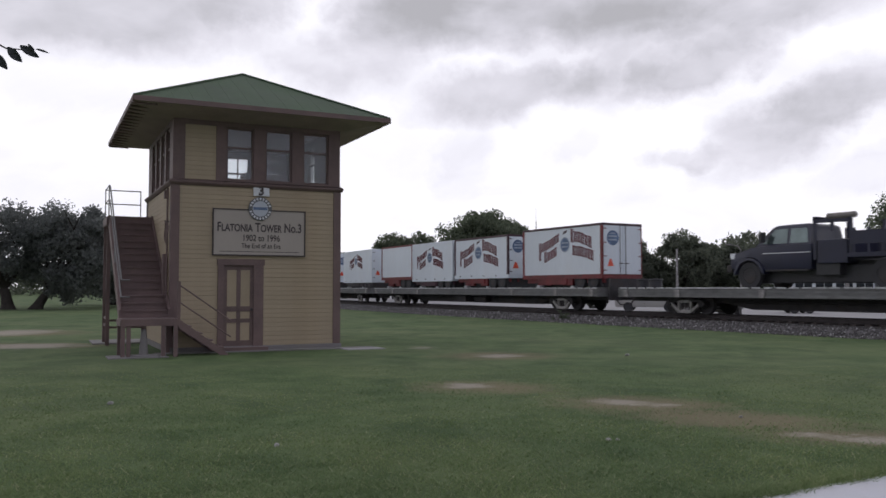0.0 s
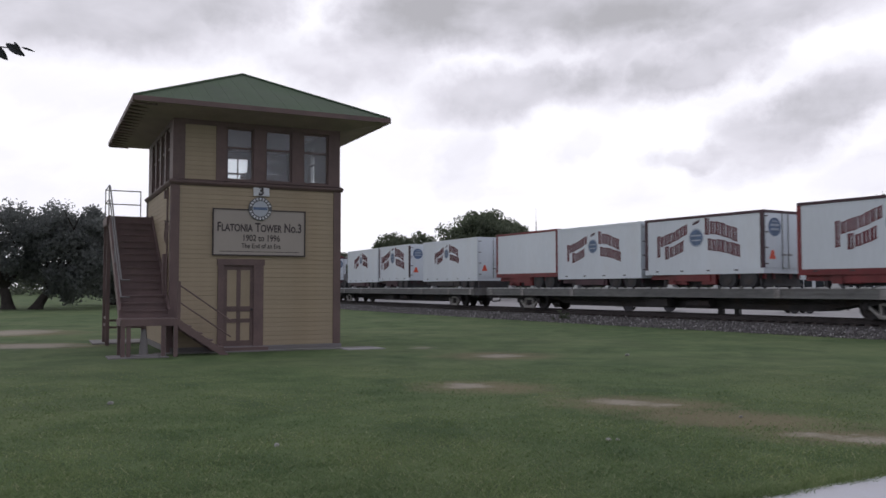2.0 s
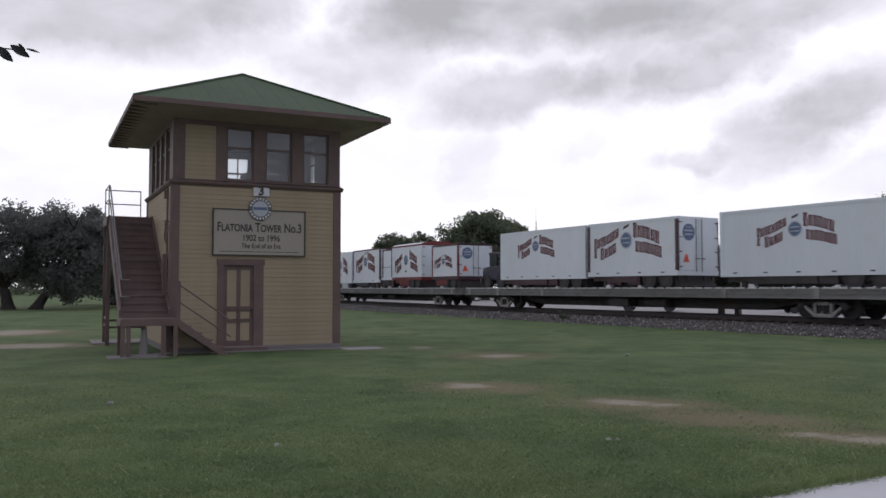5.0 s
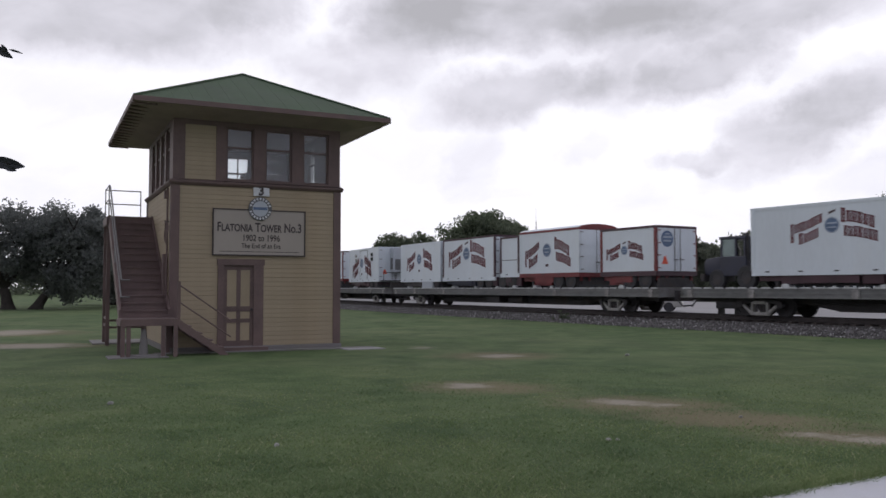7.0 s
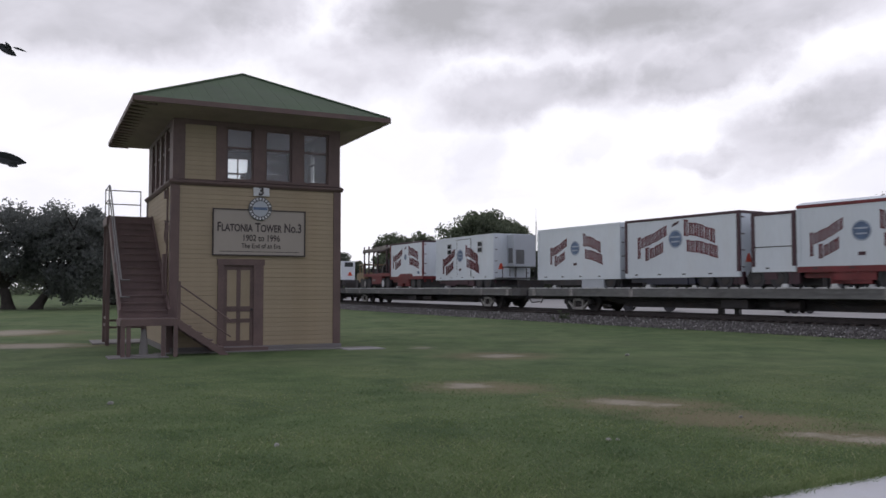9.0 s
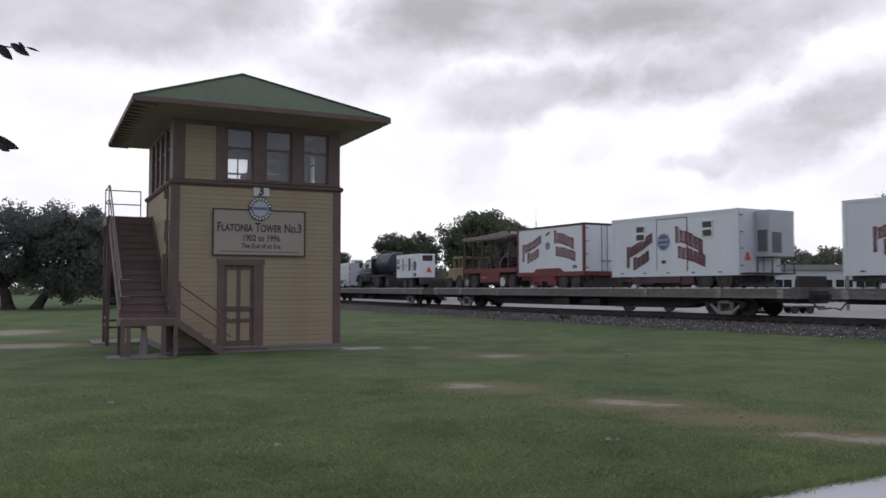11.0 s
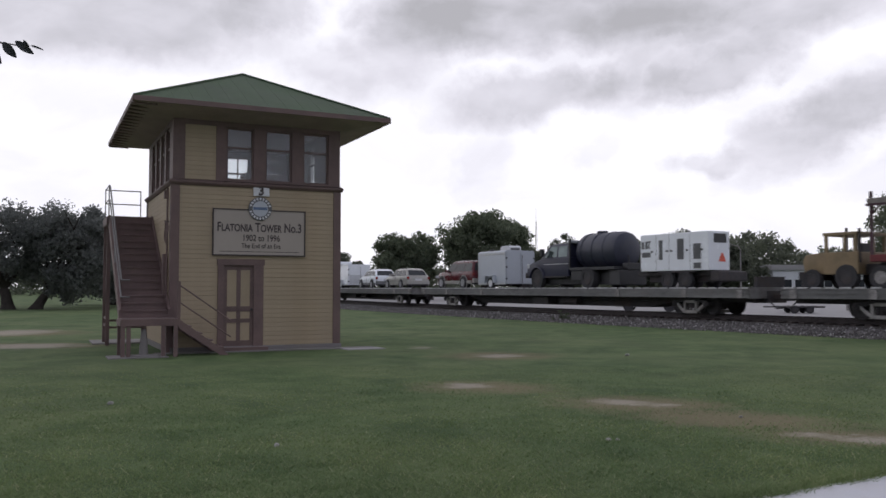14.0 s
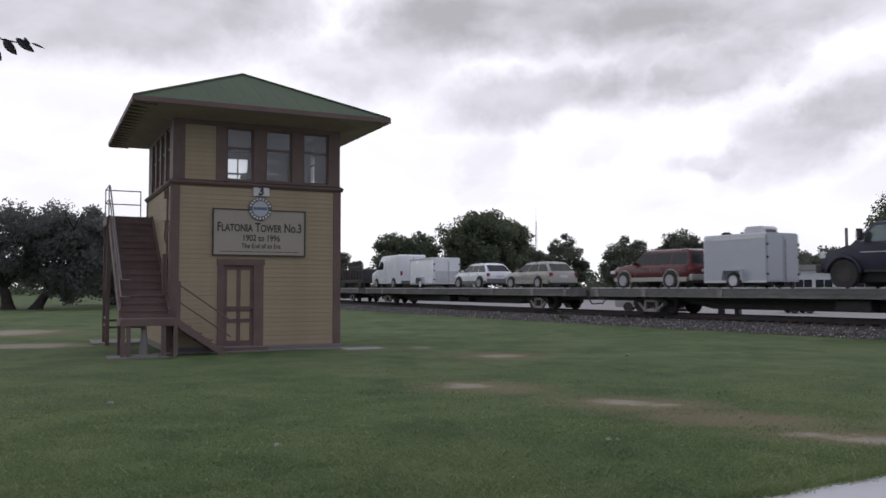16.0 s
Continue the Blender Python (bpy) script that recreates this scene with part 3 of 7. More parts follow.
def tower_door():
    frame_ = part("door_frame", Mesh().box(1.12, 1.27, -0.05, 0.06, 0.02, 2.3).box(2.02, 2.27, -0.05, 0.06, 0.02, 2.3).box(1.1, 2.3, -0.055, 0.06, 2.17, 2.32), BROWN, tower, "brown painted door frame")
    door = part("door", Mesh().box(1.27, 1.36, 0.01, 0.05, 0.1, 2.17).box(1.94, 2.02, 0.01, 0.05, 0.1, 2.17).box(1.6, 1.7, 0.01, 0.05, 0.1, 2.17).box(1.36, 1.94, 0.01, 0.05, 2.05, 2.17).box(1.36, 1.94, 0.01, 0.05, 1.0, 1.13).box(1.36, 1.94, 0.01, 0.05, 0.72, 0.82).box(1.36, 1.94, 0.01, 0.05, 0.1, 0.27), BROWN, tower, "panelled door with brown rails and tan panels")
    for x0, x1 in ((1.36, 1.6), (1.7, 1.94)):
        for z0, z1 in ((0.27, 0.72), (0.82, 1.0), (1.13, 2.05)):
            part("door_panel", Mesh().box(x0, x1, 0.025, 0.045, z0, z1), TAN, door)
    part("door_knob", Mesh().lathe([(-0.05, 0.012), (-0.045, 0.028), (-0.02, 0.03), (0.01, 0.015)], (1.975, 0, 1.05), 12), STEEL_DARK, door)
    part("door_sill", Mesh().box(1.05, 2.35, -0.3, 0.0, 0.03, 0.11, 0.01), BROWN, tower)


tower_door()


def words(text, size, at, material, parent, stretch=1.0, depth=0.004, heavy=0.0, small=()):
    """Lettering as a mesh, standing on the plane x, z and facing -y."""
    cu = bpy.data.curves.new("lettering", "FONT")
    cu.body, cu.size, cu.align_x, cu.align_y, cu.extrude, cu.offset = text, size, "CENTER", "CENTER", depth, heavy
    cu.small_caps_scale = 0.8
    for i in small:
        cu.body_format[i].use_small_caps = True
    ob = new("lettering_source", cu)
    me = bpy.data.meshes.new_from_object(ob.evaluated_get(bpy.context.evaluated_depsgraph_get()))
    bpy.data.objects.remove(ob)
    me.materials.clear()
    me.materials.append(material)
    me.transform(Matrix.Diagonal((stretch, 1, 1, 1)))
    o = part("lettering", me, material, parent)
    o.matrix_local = at @ pose(0, 0, 0, 90, 0, 0)
    return o


def tower_signs():
    board = thing("name_board", "painted wooden name board with dark border on the tower wall", "sign")
    board.matrix_world = TOWER_AT
    part("panel", Mesh().box(1.0, 3.33, -0.055, -0.025, 2.44, 3.57), SIGN, board)
    part("border", Mesh().box(0.97, 3.36, -0.075, -0.024, 3.57, 3.6).box(0.97, 3.36, -0.075, -0.024, 2.41, 2.44).box(0.97, 1.0, -0.075, -0.024, 2.44, 3.57).box(3.33, 3.36, -0.075, -0.024, 2.44, 3.57), SIGN_DARK, board)
    words("Flatonia Tower No.3", 0.32, pose(2.17, -0.058, 3.13), SIGN_DARK, board, 0.72, heavy=0.007, small=(*range(1, 8), *range(10, 14)))
    words("1902 to 1996", 0.23, pose(2.2, -0.058, 2.86), SIGN_DARK, board, 0.78, heavy=0.003)
    words("The End of an Era", 0.17, pose(2.2, -0.058, 2.66), SIGN_DARK, board, 0.82, heavy=0.002)
    part("small_print", Mesh().box(1.15, 3.2, -0.057, -0.054, 2.51, 2.525), SIGN_DARK, board)
    number = thing("number_plate_board", "small white board with the black numeral 3 on the tower wall", "sign")
    number.matrix_world = TOWER_AT
    part("panel", Mesh().box(1.99, 2.4, -0.055, -0.03, 3.95, 4.2, 0.006), SIGN_WHITE, number)
    words("3", 0.31, pose(2.19, -0.058, 4.075), SIGN_DARK, number, heavy=0.012)
    badge = thing("round_railway_badge", "round railway badge with pale rim and landscape, on the name board", "sign")
    badge.matrix_world = TOWER_AT
    part("disc", Mesh().lathe([(-0.09, 0.3), (-0.06, 0.3)], (2.16, 0, 3.62), 32), LOUVRE, badge)
    mark = finish(Mesh().prism([(-0.019, 0.225), (0.019, 0.225), (0.024, 0.28), (-0.024, 0.28)], -0.097, -0.09), "rim_mark", SIGN_WHITE)
    for i in range(20):
        if i not in (5, 15):
            part("rim_mark", mark, SIGN_WHITE, badge).matrix_local = pose(2.16, 0, 3.62, 0, 18 * i, 0)
    part("centre", Mesh().lathe([(-0.096, 0.2), (-0.085, 0.2)], (2.16, 0, 3.62), 28), GREY_PAINT, badge)
    part("band", Mesh().box(1.98, 2.34, -0.101, -0.094, 3.59, 3.66), EMBLEM, badge)


tower_signs()
# ---- the train: flatcars ----
WORN = mat("bright_worn_steel", (0.58, 0.58, 0.58), 0.55, 0.3, var=0.35, scale=2, fine=12)
TRAIN = []          # (thing, place along the train, height of its base)
WHEELS = []         # (wheel set, place along the train)


def aboard(ob, s, z=DECK_Z):
    TRAIN.append((ob, s, z))
    ob.matrix_world = train_pose(s, 0, z)
    return ob


def wheel_set_mesh():
    m = Mesh()
    for side in (-1, 1):
        y = 0.7175 * side
        m.lathe([(y - 0.065 * side, 0.40), (y - 0.06 * side, 0.455), (y - 0.035 * side, 0.455), (y - 0.03 * side, 0.42), (y + 0.065 * side, 0.415), (y + 0.065 * side, 0.36), (y + 0.03 * side, 0.34), (y + 0.03 * side, 0.16), (y + 0.075 * side, 0.13), (y + 0.075 * side, 0.06)], n=28)
    m.tube((0, -0.95, 0), (0, 0.95, 0), 0.075, n=12)
    return finish(m, "wheel_set", STEEL_DARK, True)


def side_frame_mesh():
    """The cast side frame of a freight bogie: arched top, columns, spring group, axle boxes."""
    m = Mesh()
    m.prism([(-1.02, 0.05), (-0.8, 0.15), (-0.35, 0.22), (0.35, 0.22), (0.8, 0.15), (1.02, 0.05), (1.02, -0.05), (0.75, 0.03), (0.35, 0.1), (-0.35, 0.1), (-0.75, 0.03), (-1.02, -0.05)], -0.07, 0.07, bevel=0.012)
    for k in (-1, 1):
        m.lathe([(-0.15, 0.1), (-0.13, 0.14), (0.06, 0.14)], (k * 0.865, 0, 0), 14)
        m.lathe([(-0.17, 0.03), (-0.15, 0.06), (-0.14, 0.06)], (k * 0.865, 0, 0), 8)
    for k in (-0.17, 0.0, 0.17):
        m.lathe([(h, 0.065 if i % 2 else 0.05) for i, h in enumerate([-0.27 + 0.036 * j for j in range(10)])], (k, 0, 0), 10, axis="z")
    return finish(m, "side_frame", STEEL_DARK, True)


def tension_arm_mesh():
    """The sagging lower half of the side frame: two slanting arms, columns, the spring seat."""
    m = Mesh()
    for k in (-1, 1):
        m.prism([(k * 0.87, 0.06), (k * 0.74, 0.06), (k * 0.30, -0.30), (k * 0.30, -0.40), (k * 0.37, -0.40)][::k], -0.1, 0.05, bevel=0.012)
        m.prism([(k * 0.37, 0.12), (k * 0.27, 0.12), (k * 0.27, -0.3), (k * 0.37, -0.3)][::k], -0.1, 0.05, bevel=0.01)
    m.prism([(-0.46, -0.28), (0.46, -0.28), (0.4, -0.41), (-0.4, -0.41)], -0.1, 0.05, bevel=0.012)
    m.box(-0.24, 0.24, -0.12, 0.08, 0.04, 0.16, 0.01)
    return finish(m, "tension_arm", PALE_STEEL, True)


WHEEL_MESH, FRAME_MESH, ARM_MESH = wheel_set_mesh(), side_frame_mesh(), tension_arm_mesh()
AXLE_Z = RAIL_Z + 0.42 - DECK_Z
CAR_LEN = 26.75


def flatcar(s_rear, worn=""):
    """A long steel flatcar; x runs forward, z is 0 on the deck."""
    car = thing("flatcar", "long weathered grey steel railway flatcar on two bogies" + worn, "flatcar", "flatcars of the train")
    h, w = CAR_LEN / 2, HALF
    part("deck", Mesh().box(-h, h, -w + 0.1, w - 0.1, -0.09, -0.03), DECK, car, "scuffed steel deck")
    for k in (-1, 1):
        y0, y1 = sorted((k * w, k * (w - 0.1)))
        m = Mesh()
        m.prism([(-h, 0.0), (h, 0.0), (h, -0.32), (h - 4.6, -0.32), (h - 5.4, -0.35), (-h + 5.4, -0.35), (-h + 4.6, -0.32), (-h, -0.32)], y0, y1)
        part("side_sill", m, DECK, car, "scuffed light-grey side sill")
        m = Mesh()
        for z in (-0.01, -0.15, -0.33):
            a, b = sorted((k * (w + 0.035), k * w))
            m.box(-h, h, a, b, z - 0.03, z + 0.012)
        part("sill_flange", m, DECK, car)
        m = Mesh()
        a, b = sorted((k * (w + 0.03), k * (w - 0.04)))
        for i in range(50):
            x = -h + 0.3 + i * (CAR_LEN - 0.6) / 49
            m.prism([(x - 0.2, 0.0), (x + 0.2, 0.0), (x + 0.15, 0.05), (x - 0.15, 0.05)], a, b)
        part("tie_down_rail", m, WORN, car, "pale worn tie-down brackets")
        for x in (-h + 0.5, -h + 3.4, -h + 7.5, h - 7.5, h - 3.4, h - 0.5):
            a, b = sorted((k * (w + 0.05), k * w))
            part("stake_pocket", Mesh().box(x - 0.13, x + 0.13, a, b, -0.36, -0.04), BOGIE, car)
    m = Mesh().prism([(-h, -0.09), (h, -0.09), (h, -0.55), (h - 4.9, -0.55), (h - 6.4, -0.83), (-h + 6.4, -0.83), (-h + 4.9, -0.55), (-h, -0.55)], -0.55, 0.55)
    for i in range(9):
        x = -h + 2 + i * (CAR_LEN - 4) / 8
        m.box(x - 0.06, x + 0.06, -w + 0.1, w - 0.1, -0.34, -0.09)
    part("centre_sill", m, STEEL_DARK, car, "dark fish-belly underframe")
    m = Mesh().box(-1.2, 0.1, -1.15, -0.6, -0.78, -0.42, 0.04)
    m.tube((1.0, -0.85, -0.62), (2.3, -0.85, -0.62), 0.19, n=14).tube((-8, -0.7, -0.55), (8, -0.7, -0.55), 0.025, n=6)
    part("air_brake_gear", m, STEEL_DARK, car)
    for k in (-1, 1):
        m = Mesh()
        m.box(min(k * h, k * (h + 0.55)), max(k * h, k * (h + 0.55)), -0.12, 0.12, -0.42, -0.22, 0.02)
        m.box(min(k * (h + 0.45), k * (h + 0.68)), max(k * (h + 0.45), k * (h + 0.68)), -0.17, 0.17, -0.47, -0.17, 0.04)
        m.tube((k * h, -0.45, -0.45), (k * (h + 0.3), -0.4, -0.75), 0.03, n=8).tube((k * (h + 0.3), -0.4, -0.75), (k * (h + 0.65), -0.15, -0.7), 0.03, n=8)
        part("coupler", m, STEEL_DARK, car)
    for x in (-h + 0.08, h - 0.08):
        part("end_sill", Mesh().box(x - 0.07, x + 0.07, -w, w, -0.38, 0.05, 0.01), DECK, car)
    for x in (-h + 3.45, h - 3.45):
        bogie = part("bogie", Mesh().box(-0.2, 0.2, -1.0, 1.0, -0.12, 0.2, 0.03).box(-0.5, 0.5, -0.35, 0.35, 0.1, 0.3), STEEL_DARK, car)
        bogie.location = (x, 0, AXLE_Z)
        for y in (-0.99, 0.99):
            for kind, me in (("side_frame", FRAME_MESH), ("tension_arm", ARM_MESH)):
                fr = part(kind, me, BOGIE, bogie, "pale dusty slanting arms" if kind == "tension_arm" else "")
                fr.location, fr.scale = (0, y, 0.02), (1.0, 0.9 if y < 0 else -0.9, 0.95)
        for dx in (-0.865, 0.865):
            wh = part("wheel_set", WHEEL_MESH, STEEL_DARK, bogie)
            wh.location = (dx, 0, 0)
            WHEELS.append((wh, dx))
    return aboard(car, s_rear + CAR_LEN / 2)


# rear ends of the cars, from the head of the train backwards
for s in (70.6, 42.5, 14.4, -13.55, -41.8, -69.85, -98.0, -126.1):
    flatcar(s)


# ---- the train: circus trailers ----
def letter_bars(m, x0, z0, width, height, rise, count, y, bend, first=1.0):
    """A row of plain bars with flared ends along a ribbon that climbs and bends; the first may stand taller."""
    pitch = width / count
    base = lambda x: z0 + rise * ((x - x0) / width) + bend * math.sin(math.pi * (x - x0) / width)

    def bar(xa, xb, fa, fb):
        q = [(xa, base(xa) + height * fa), (xb, base(xb) + height * fa), (xb, base(xb) + height * fb), (xa, base(xa) + height * fb)]
        m.solid([(a, y, b) for a, b in q], [(a, y - 0.004, b) for a, b in q])

    for i in range(count):
        x = x0 + i * pitch
        lo, hi = -0.03 * (i % 2), 1.0 - 0.06 * (i % 3 == 1)
        if i == 0:
            lo, hi = 1 - first, 1.0 + 0.12 * (first > 1)
        for a, b in ((0.05, 0.44), (0.57, 0.82 + 0.03 * (i % 3))):
            bar(x + a * pitch, x + b * pitch, lo + 0.12, hi - 0.12)
            bar(x + (a - 0.05) * pitch, x + (b + 0.05) * pitch, lo, lo + 0.12)
            bar(x + (a - 0.05) * pitch, x + (b + 0.05) * pitch, hi - 0.12, hi)


def side_emblem(body, x, z, size, gap=0.0, drop=0.0, wide=1.0, split=False, y=-1.2245, disc=1.0):
    """Two ribbons of bars that climb to and fall from a round badge."""
    size *= 1.07
    r = 0.32 * size * disc
    high = z + 0.2 * size
    w = 1.34 * size * wide
    lift = 0.36 * size
    g = 0.38 * size + gap
    for side in (-1, 1):
        m = Mesh()
        if side < 0:
            letter_bars(m, x - g - w * 1.08, z - 0.08 * size - drop, w * 1.08, 0.36 * size, lift * 1.25 + drop * 0.5, 8, y, -0.06 * size, 2.0)
            letter_bars(m, x - g - w * 0.80, z - 0.46 * size - drop, w * 0.68, 0.36 * size, lift * 0.7 + drop * 0.3, 4, y, -0.05 * size, 1.15)
        else:
            letter_bars(m, x + g, z + lift - drop * 0.5, w * 1.02, 0.44 * size, -lift * 1.05 - drop * 0.5, 6, y, 0.05 * size, 1.15)
            letter_bars(m, x + g + 0.12 * size, z + lift * 0.6 - 0.46 * size - drop * 0.5, w * 1.02, 0.40 * size, -lift * 0.8 - drop * 0.3, 7, y, 0.05 * size)
        part("painted_lettering", m, LETTER, body, "dark red painted lettering")
    if split:
        part("small_flourish", Mesh().box(x - 0.13, x + 0.13, y - 0.004, y, z - 0.55 * size, z - 0.44 * size), MAROON, body)
    else:
        part("small_flourish", Mesh().prism([(x - 0.16 * size, z + 0.62 * size), (x + 0.14 * size, z + 0.72 * size), (x + 0.17 * size, z + 0.82 * size), (x - 0.13 * size, z + 0.72 * size)], y - 0.004, y), MAROON, body)
    d = part("round_badge", Mesh().lathe([(y - 0.006, r), (y, r)], (x, 0, high), 28), EMBLEM_PALE, body, "round blue-grey painted badge")
    part("badge_field", Mesh().lathe([(y - 0.009, r * 0.84), (y - 0.002, r * 0.84)], (x, 0, high), 28), EMBLEM, d)
    part("badge_band", Mesh().box(x - 0.6 * r, x + 0.6 * r, y - 0.012, y - 0.004, high - 0.36 * r, high - 0.2 * r).box(x - 0.66 * r, x + 0.66 * r, y - 0.012, y - 0.004, high + 0.15 * r, high + 0.32 * r), EMBLEM_PALE, d)


ROAD_WHEEL = finish(Mesh().lathe([(0.0, 0.05), (0.0, 0.27), (-0.12, 0.3), (-0.13, 0.47), (-0.09, 0.5), (0.09, 0.5), (0.13, 0.47), (0.13, 0.3), (0.06, 0.26), (0.06, 0.1)], n=20), "tyre", RUBBER, True)
ROAD_RIM = finish(Mesh().lathe([(-0.12, 0.28), (-0.05, 0.25), (-0.03, 0.12), (-0.11, 0.11), (-0.11, 0.02)], n=16), "rim", BOGIE, True)
RIM_GREY = finish(Mesh().lathe([(-0.12, 0.3), (-0.135, 0.28), (-0.03, 0.25), (-0.01, 0.13), (-0.1, 0.11), (-0.11, 0.02)], n=18), "rim", STEEL_DARK, True)


def wheel(parent, x, y, z, r, rim=None, name="wheel", width=1.0):
    w = part(name, ROAD_WHEEL, RUBBER, parent)
    w.location, w.scale = (x, y, z + r), (r / 0.5, width * (1 if y < 0 else -1), r / 0.5)
    part("rim", RIM_GREY if rim is None else rim, BOGIE, w)
    return w


RIM_WHITE = finish(Mesh().lathe([(-0.135, 0.30), (-0.06, 0.27), (-0.04, 0.12), (-0.12, 0.11), (-0.12, 0.02)], n=16), "rim", SIGN_WHITE, True)
RIM_ALLOY = finish(Mesh().lathe([(-0.14, 0.31), (-0.11, 0.29), (-0.09, 0.15), (-0.13, 0.12), (-0.13, 0.02)], n=16), "rim", CHROME, True)


MARKER = finish(Mesh().box(-0.09, 0.09, -0.024, -0.02, -0.02, 0.03), "marker_light", BLACK)


def trailer(s0, s1, top, bottom, label, trim=WHITE, rail=None, post=None, roof=None, emblem=None, badge=True, doors="plain", arch=0.0, chassis=RED, group="circus trailers"):
    """A box trailer from s0 to s1 with its doors at the forward end; z is 0 on the deck."""
    t = thing("box_trailer", label, "trailer", group)
    h, w = (s1 - s0) / 2, 1.22
    rail, post, roof = rail or trim, post or trim, roof or trim
    body = part("body", Mesh().box(-h, h, -w, w, bottom, top, 0.02), WHITE, t)
    if arch:
        pts = [(-w, top - 0.02)] + [(w * math.cos(math.pi * (1 - i / 10)), top - 0.02 + arch * math.sin(math.pi * i / 10)) for i in range(1, 10)] + [(w, top - 0.02)]
        part("arched_roof", Mesh().prism(pts, -h, h - 0.05, axis="x"), WHITE, body)
        part("arched_header", Mesh().prism(pts, h - 0.05, h + 0.03, axis="x"), roof, body)
    m = Mesh()
    for k in (-1, 1):
        a, b = sorted((k * (w + 0.016), k * (w - 0.03)))
        m.box(-h - 0.01, h + 0.012, a, b, top - 0.1, top + 0.012)
    m.box(h - 0.02, h + 0.018, -w, w, top - 0.1, top + 0.013)
    part("top_rail", m, roof, body)
    m = Mesh()
    for k in (-1, 1):
        a, b = sorted((k * (w + 0.02), k * (w - 0.03)))
        m.box(-h, h, a, b, bottom - 0.14, bottom + 0.07)
    m.box(h - 0.02, h + 0.02, -w, w, bottom - 0.14, bottom + 0.06)
    part("bottom_rail", m, rail, body)
    for x in (-h, h - 0.13):
        for k in (-1, 1):
            a, b = sorted((k * (w + 0.018), k * (w - 0.06)))
            part("corner_post", Mesh().box(x - 0.012, x + 0.142, a, b, bottom + 0.07, top - 0.1), post, body)
    # the two doors of the forward end
    for y0, y1 in ((-w + 0.08, -0.012), (0.012, w - 0.08)):
        d = part("door", Mesh().box(h, h + 0.035, y0, y1, bottom + 0.07, top - 0.11, 0.008), WHITE, t)
        out = -1 if y0 < -0.5 else 1
        edge = y0 if out < 0 else y1
        for f in (0.1, 0.37, 0.63, 0.9):
            z = bottom + (top - bottom) * f
            a, b = sorted((edge, edge - out * 0.15))
            hm = Mesh().box(h + 0.033, h + 0.052, a - 0.03 * (out < 0), b + 0.03 * (out > 0), z - 0.022, z + 0.022)
            part("hinge", hm, post if post is not WHITE else GALV, d)
        inner = (y1 if out < 0 else y0) + out * 0.16
        part("lock_rod", Mesh().tube((h + 0.055, inner, bottom + 0.02), (h + 0.055, inner, top - 0.08), 0.016, n=6).box(h + 0.04, h + 0.07, inner - 0.05, inner + 0.2, bottom + 0.55, bottom + 0.6), GALV, d)
    if badge:
        y, z, r = -w * 0.5, bottom + (top - bottom) * 0.72, 0.36
        b = part("round_badge", Mesh().lathe([(h + 0.03, r), (h + 0.045, r)], (0, y, z), 28, axis="x"), EMBLEM, body, "round blue door badge")
        part("badge_band", Mesh().box(h + 0.04, h + 0.05, y - 0.26, y + 0.26, z + 0.03, z + 0.12).box(h + 0.04, h + 0.05, y - 0.24, y + 0.24, z - 0.13, z - 0.05).box(h + 0.04, h + 0.05, y - 0.15, y + 0.15, z + 0.19, z + 0.24), EMBLEM_PALE, b)
    if doors != "bare":
        z = bottom + (top - bottom) * 0.18
        part("warning_triangle", Mesh().prism([(-w * 0.62 - 0.19, z), (-w * 0.62 + 0.19, z), (-w * 0.62 + 0.16, z + 0.06), (-w * 0.62 + 0.05, z + 0.34), (-w * 0.62 - 0.05, z + 0.34), (-w * 0.62 - 0.16, z + 0.06)], h + 0.036, h + 0.044, axis="x"), WARNING, body, "orange-red triangular reflector")
    for k in range(max(2, int((s1 - s0) / 1.4))):
        part("marker_light", MARKER, BLACK, body).location = (-h + 0.7 + k * 1.4, -w, bottom)
    # running gear under the box
    for k in (-1.0, -0.5, 0.5, 1.0):
        part("frame_rail", Mesh().box(-h + 0.2, h - 0.1, k - 0.06, k + 0.06, max(0.2, bottom - 0.34), bottom - 0.02), chassis, t)
    for x in (-h + 1.25, -h * 0.5, h - 3.1):
        part("side_locker", Mesh().box(x, x + 0.75, -w + 0.06, -w + 0.2, 0.16, bottom - 0.1, 0.02), chassis, t)
    part("axle_frame", Mesh().box(h - 2.6, h - 0.25, -0.62, 0.62, bottom - 0.42, bottom - 0.12), chassis, t)
    part("cross_member", Mesh().box(-h + 0.9, -h + 1.02, -w + 0.2, w - 0.2, bottom - 0.35, bottom - 0.02), chassis, t)
    # Dark filler box added so no light shows through under the trailer.
    part("underbody", Mesh().box(-h + 1.3, h - 0.15, -0.95, 0.95, 0.1, bottom - 0.16), STEEL_DARK, t, "dark filler box added to close the gap below")
    part("side_skirt", Mesh().box(-h * 0.45, h * 0.15, -w + 0.02, -w + 0.06, bottom - 0.42, bottom - 0.05), chassis, t)
    for y in (-w + 0.25, w - 0.25):
        part("landing_gear", Mesh().box(-h + 0.88, -h + 1.04, y - 0.07, y + 0.07, -0.02, bottom - 0.1).box(-h + 0.78, -h + 1.14, y - 0.15, y + 0.15, -0.03, 0.03), STEEL_DARK, t)
    r = min(0.42, bottom * 0.66)
    for x in (h - 0.75, h - 1.75):
        for y in (-w + 0.16, w - 0.16):
            wheel(t, x, y, -0.03, r)
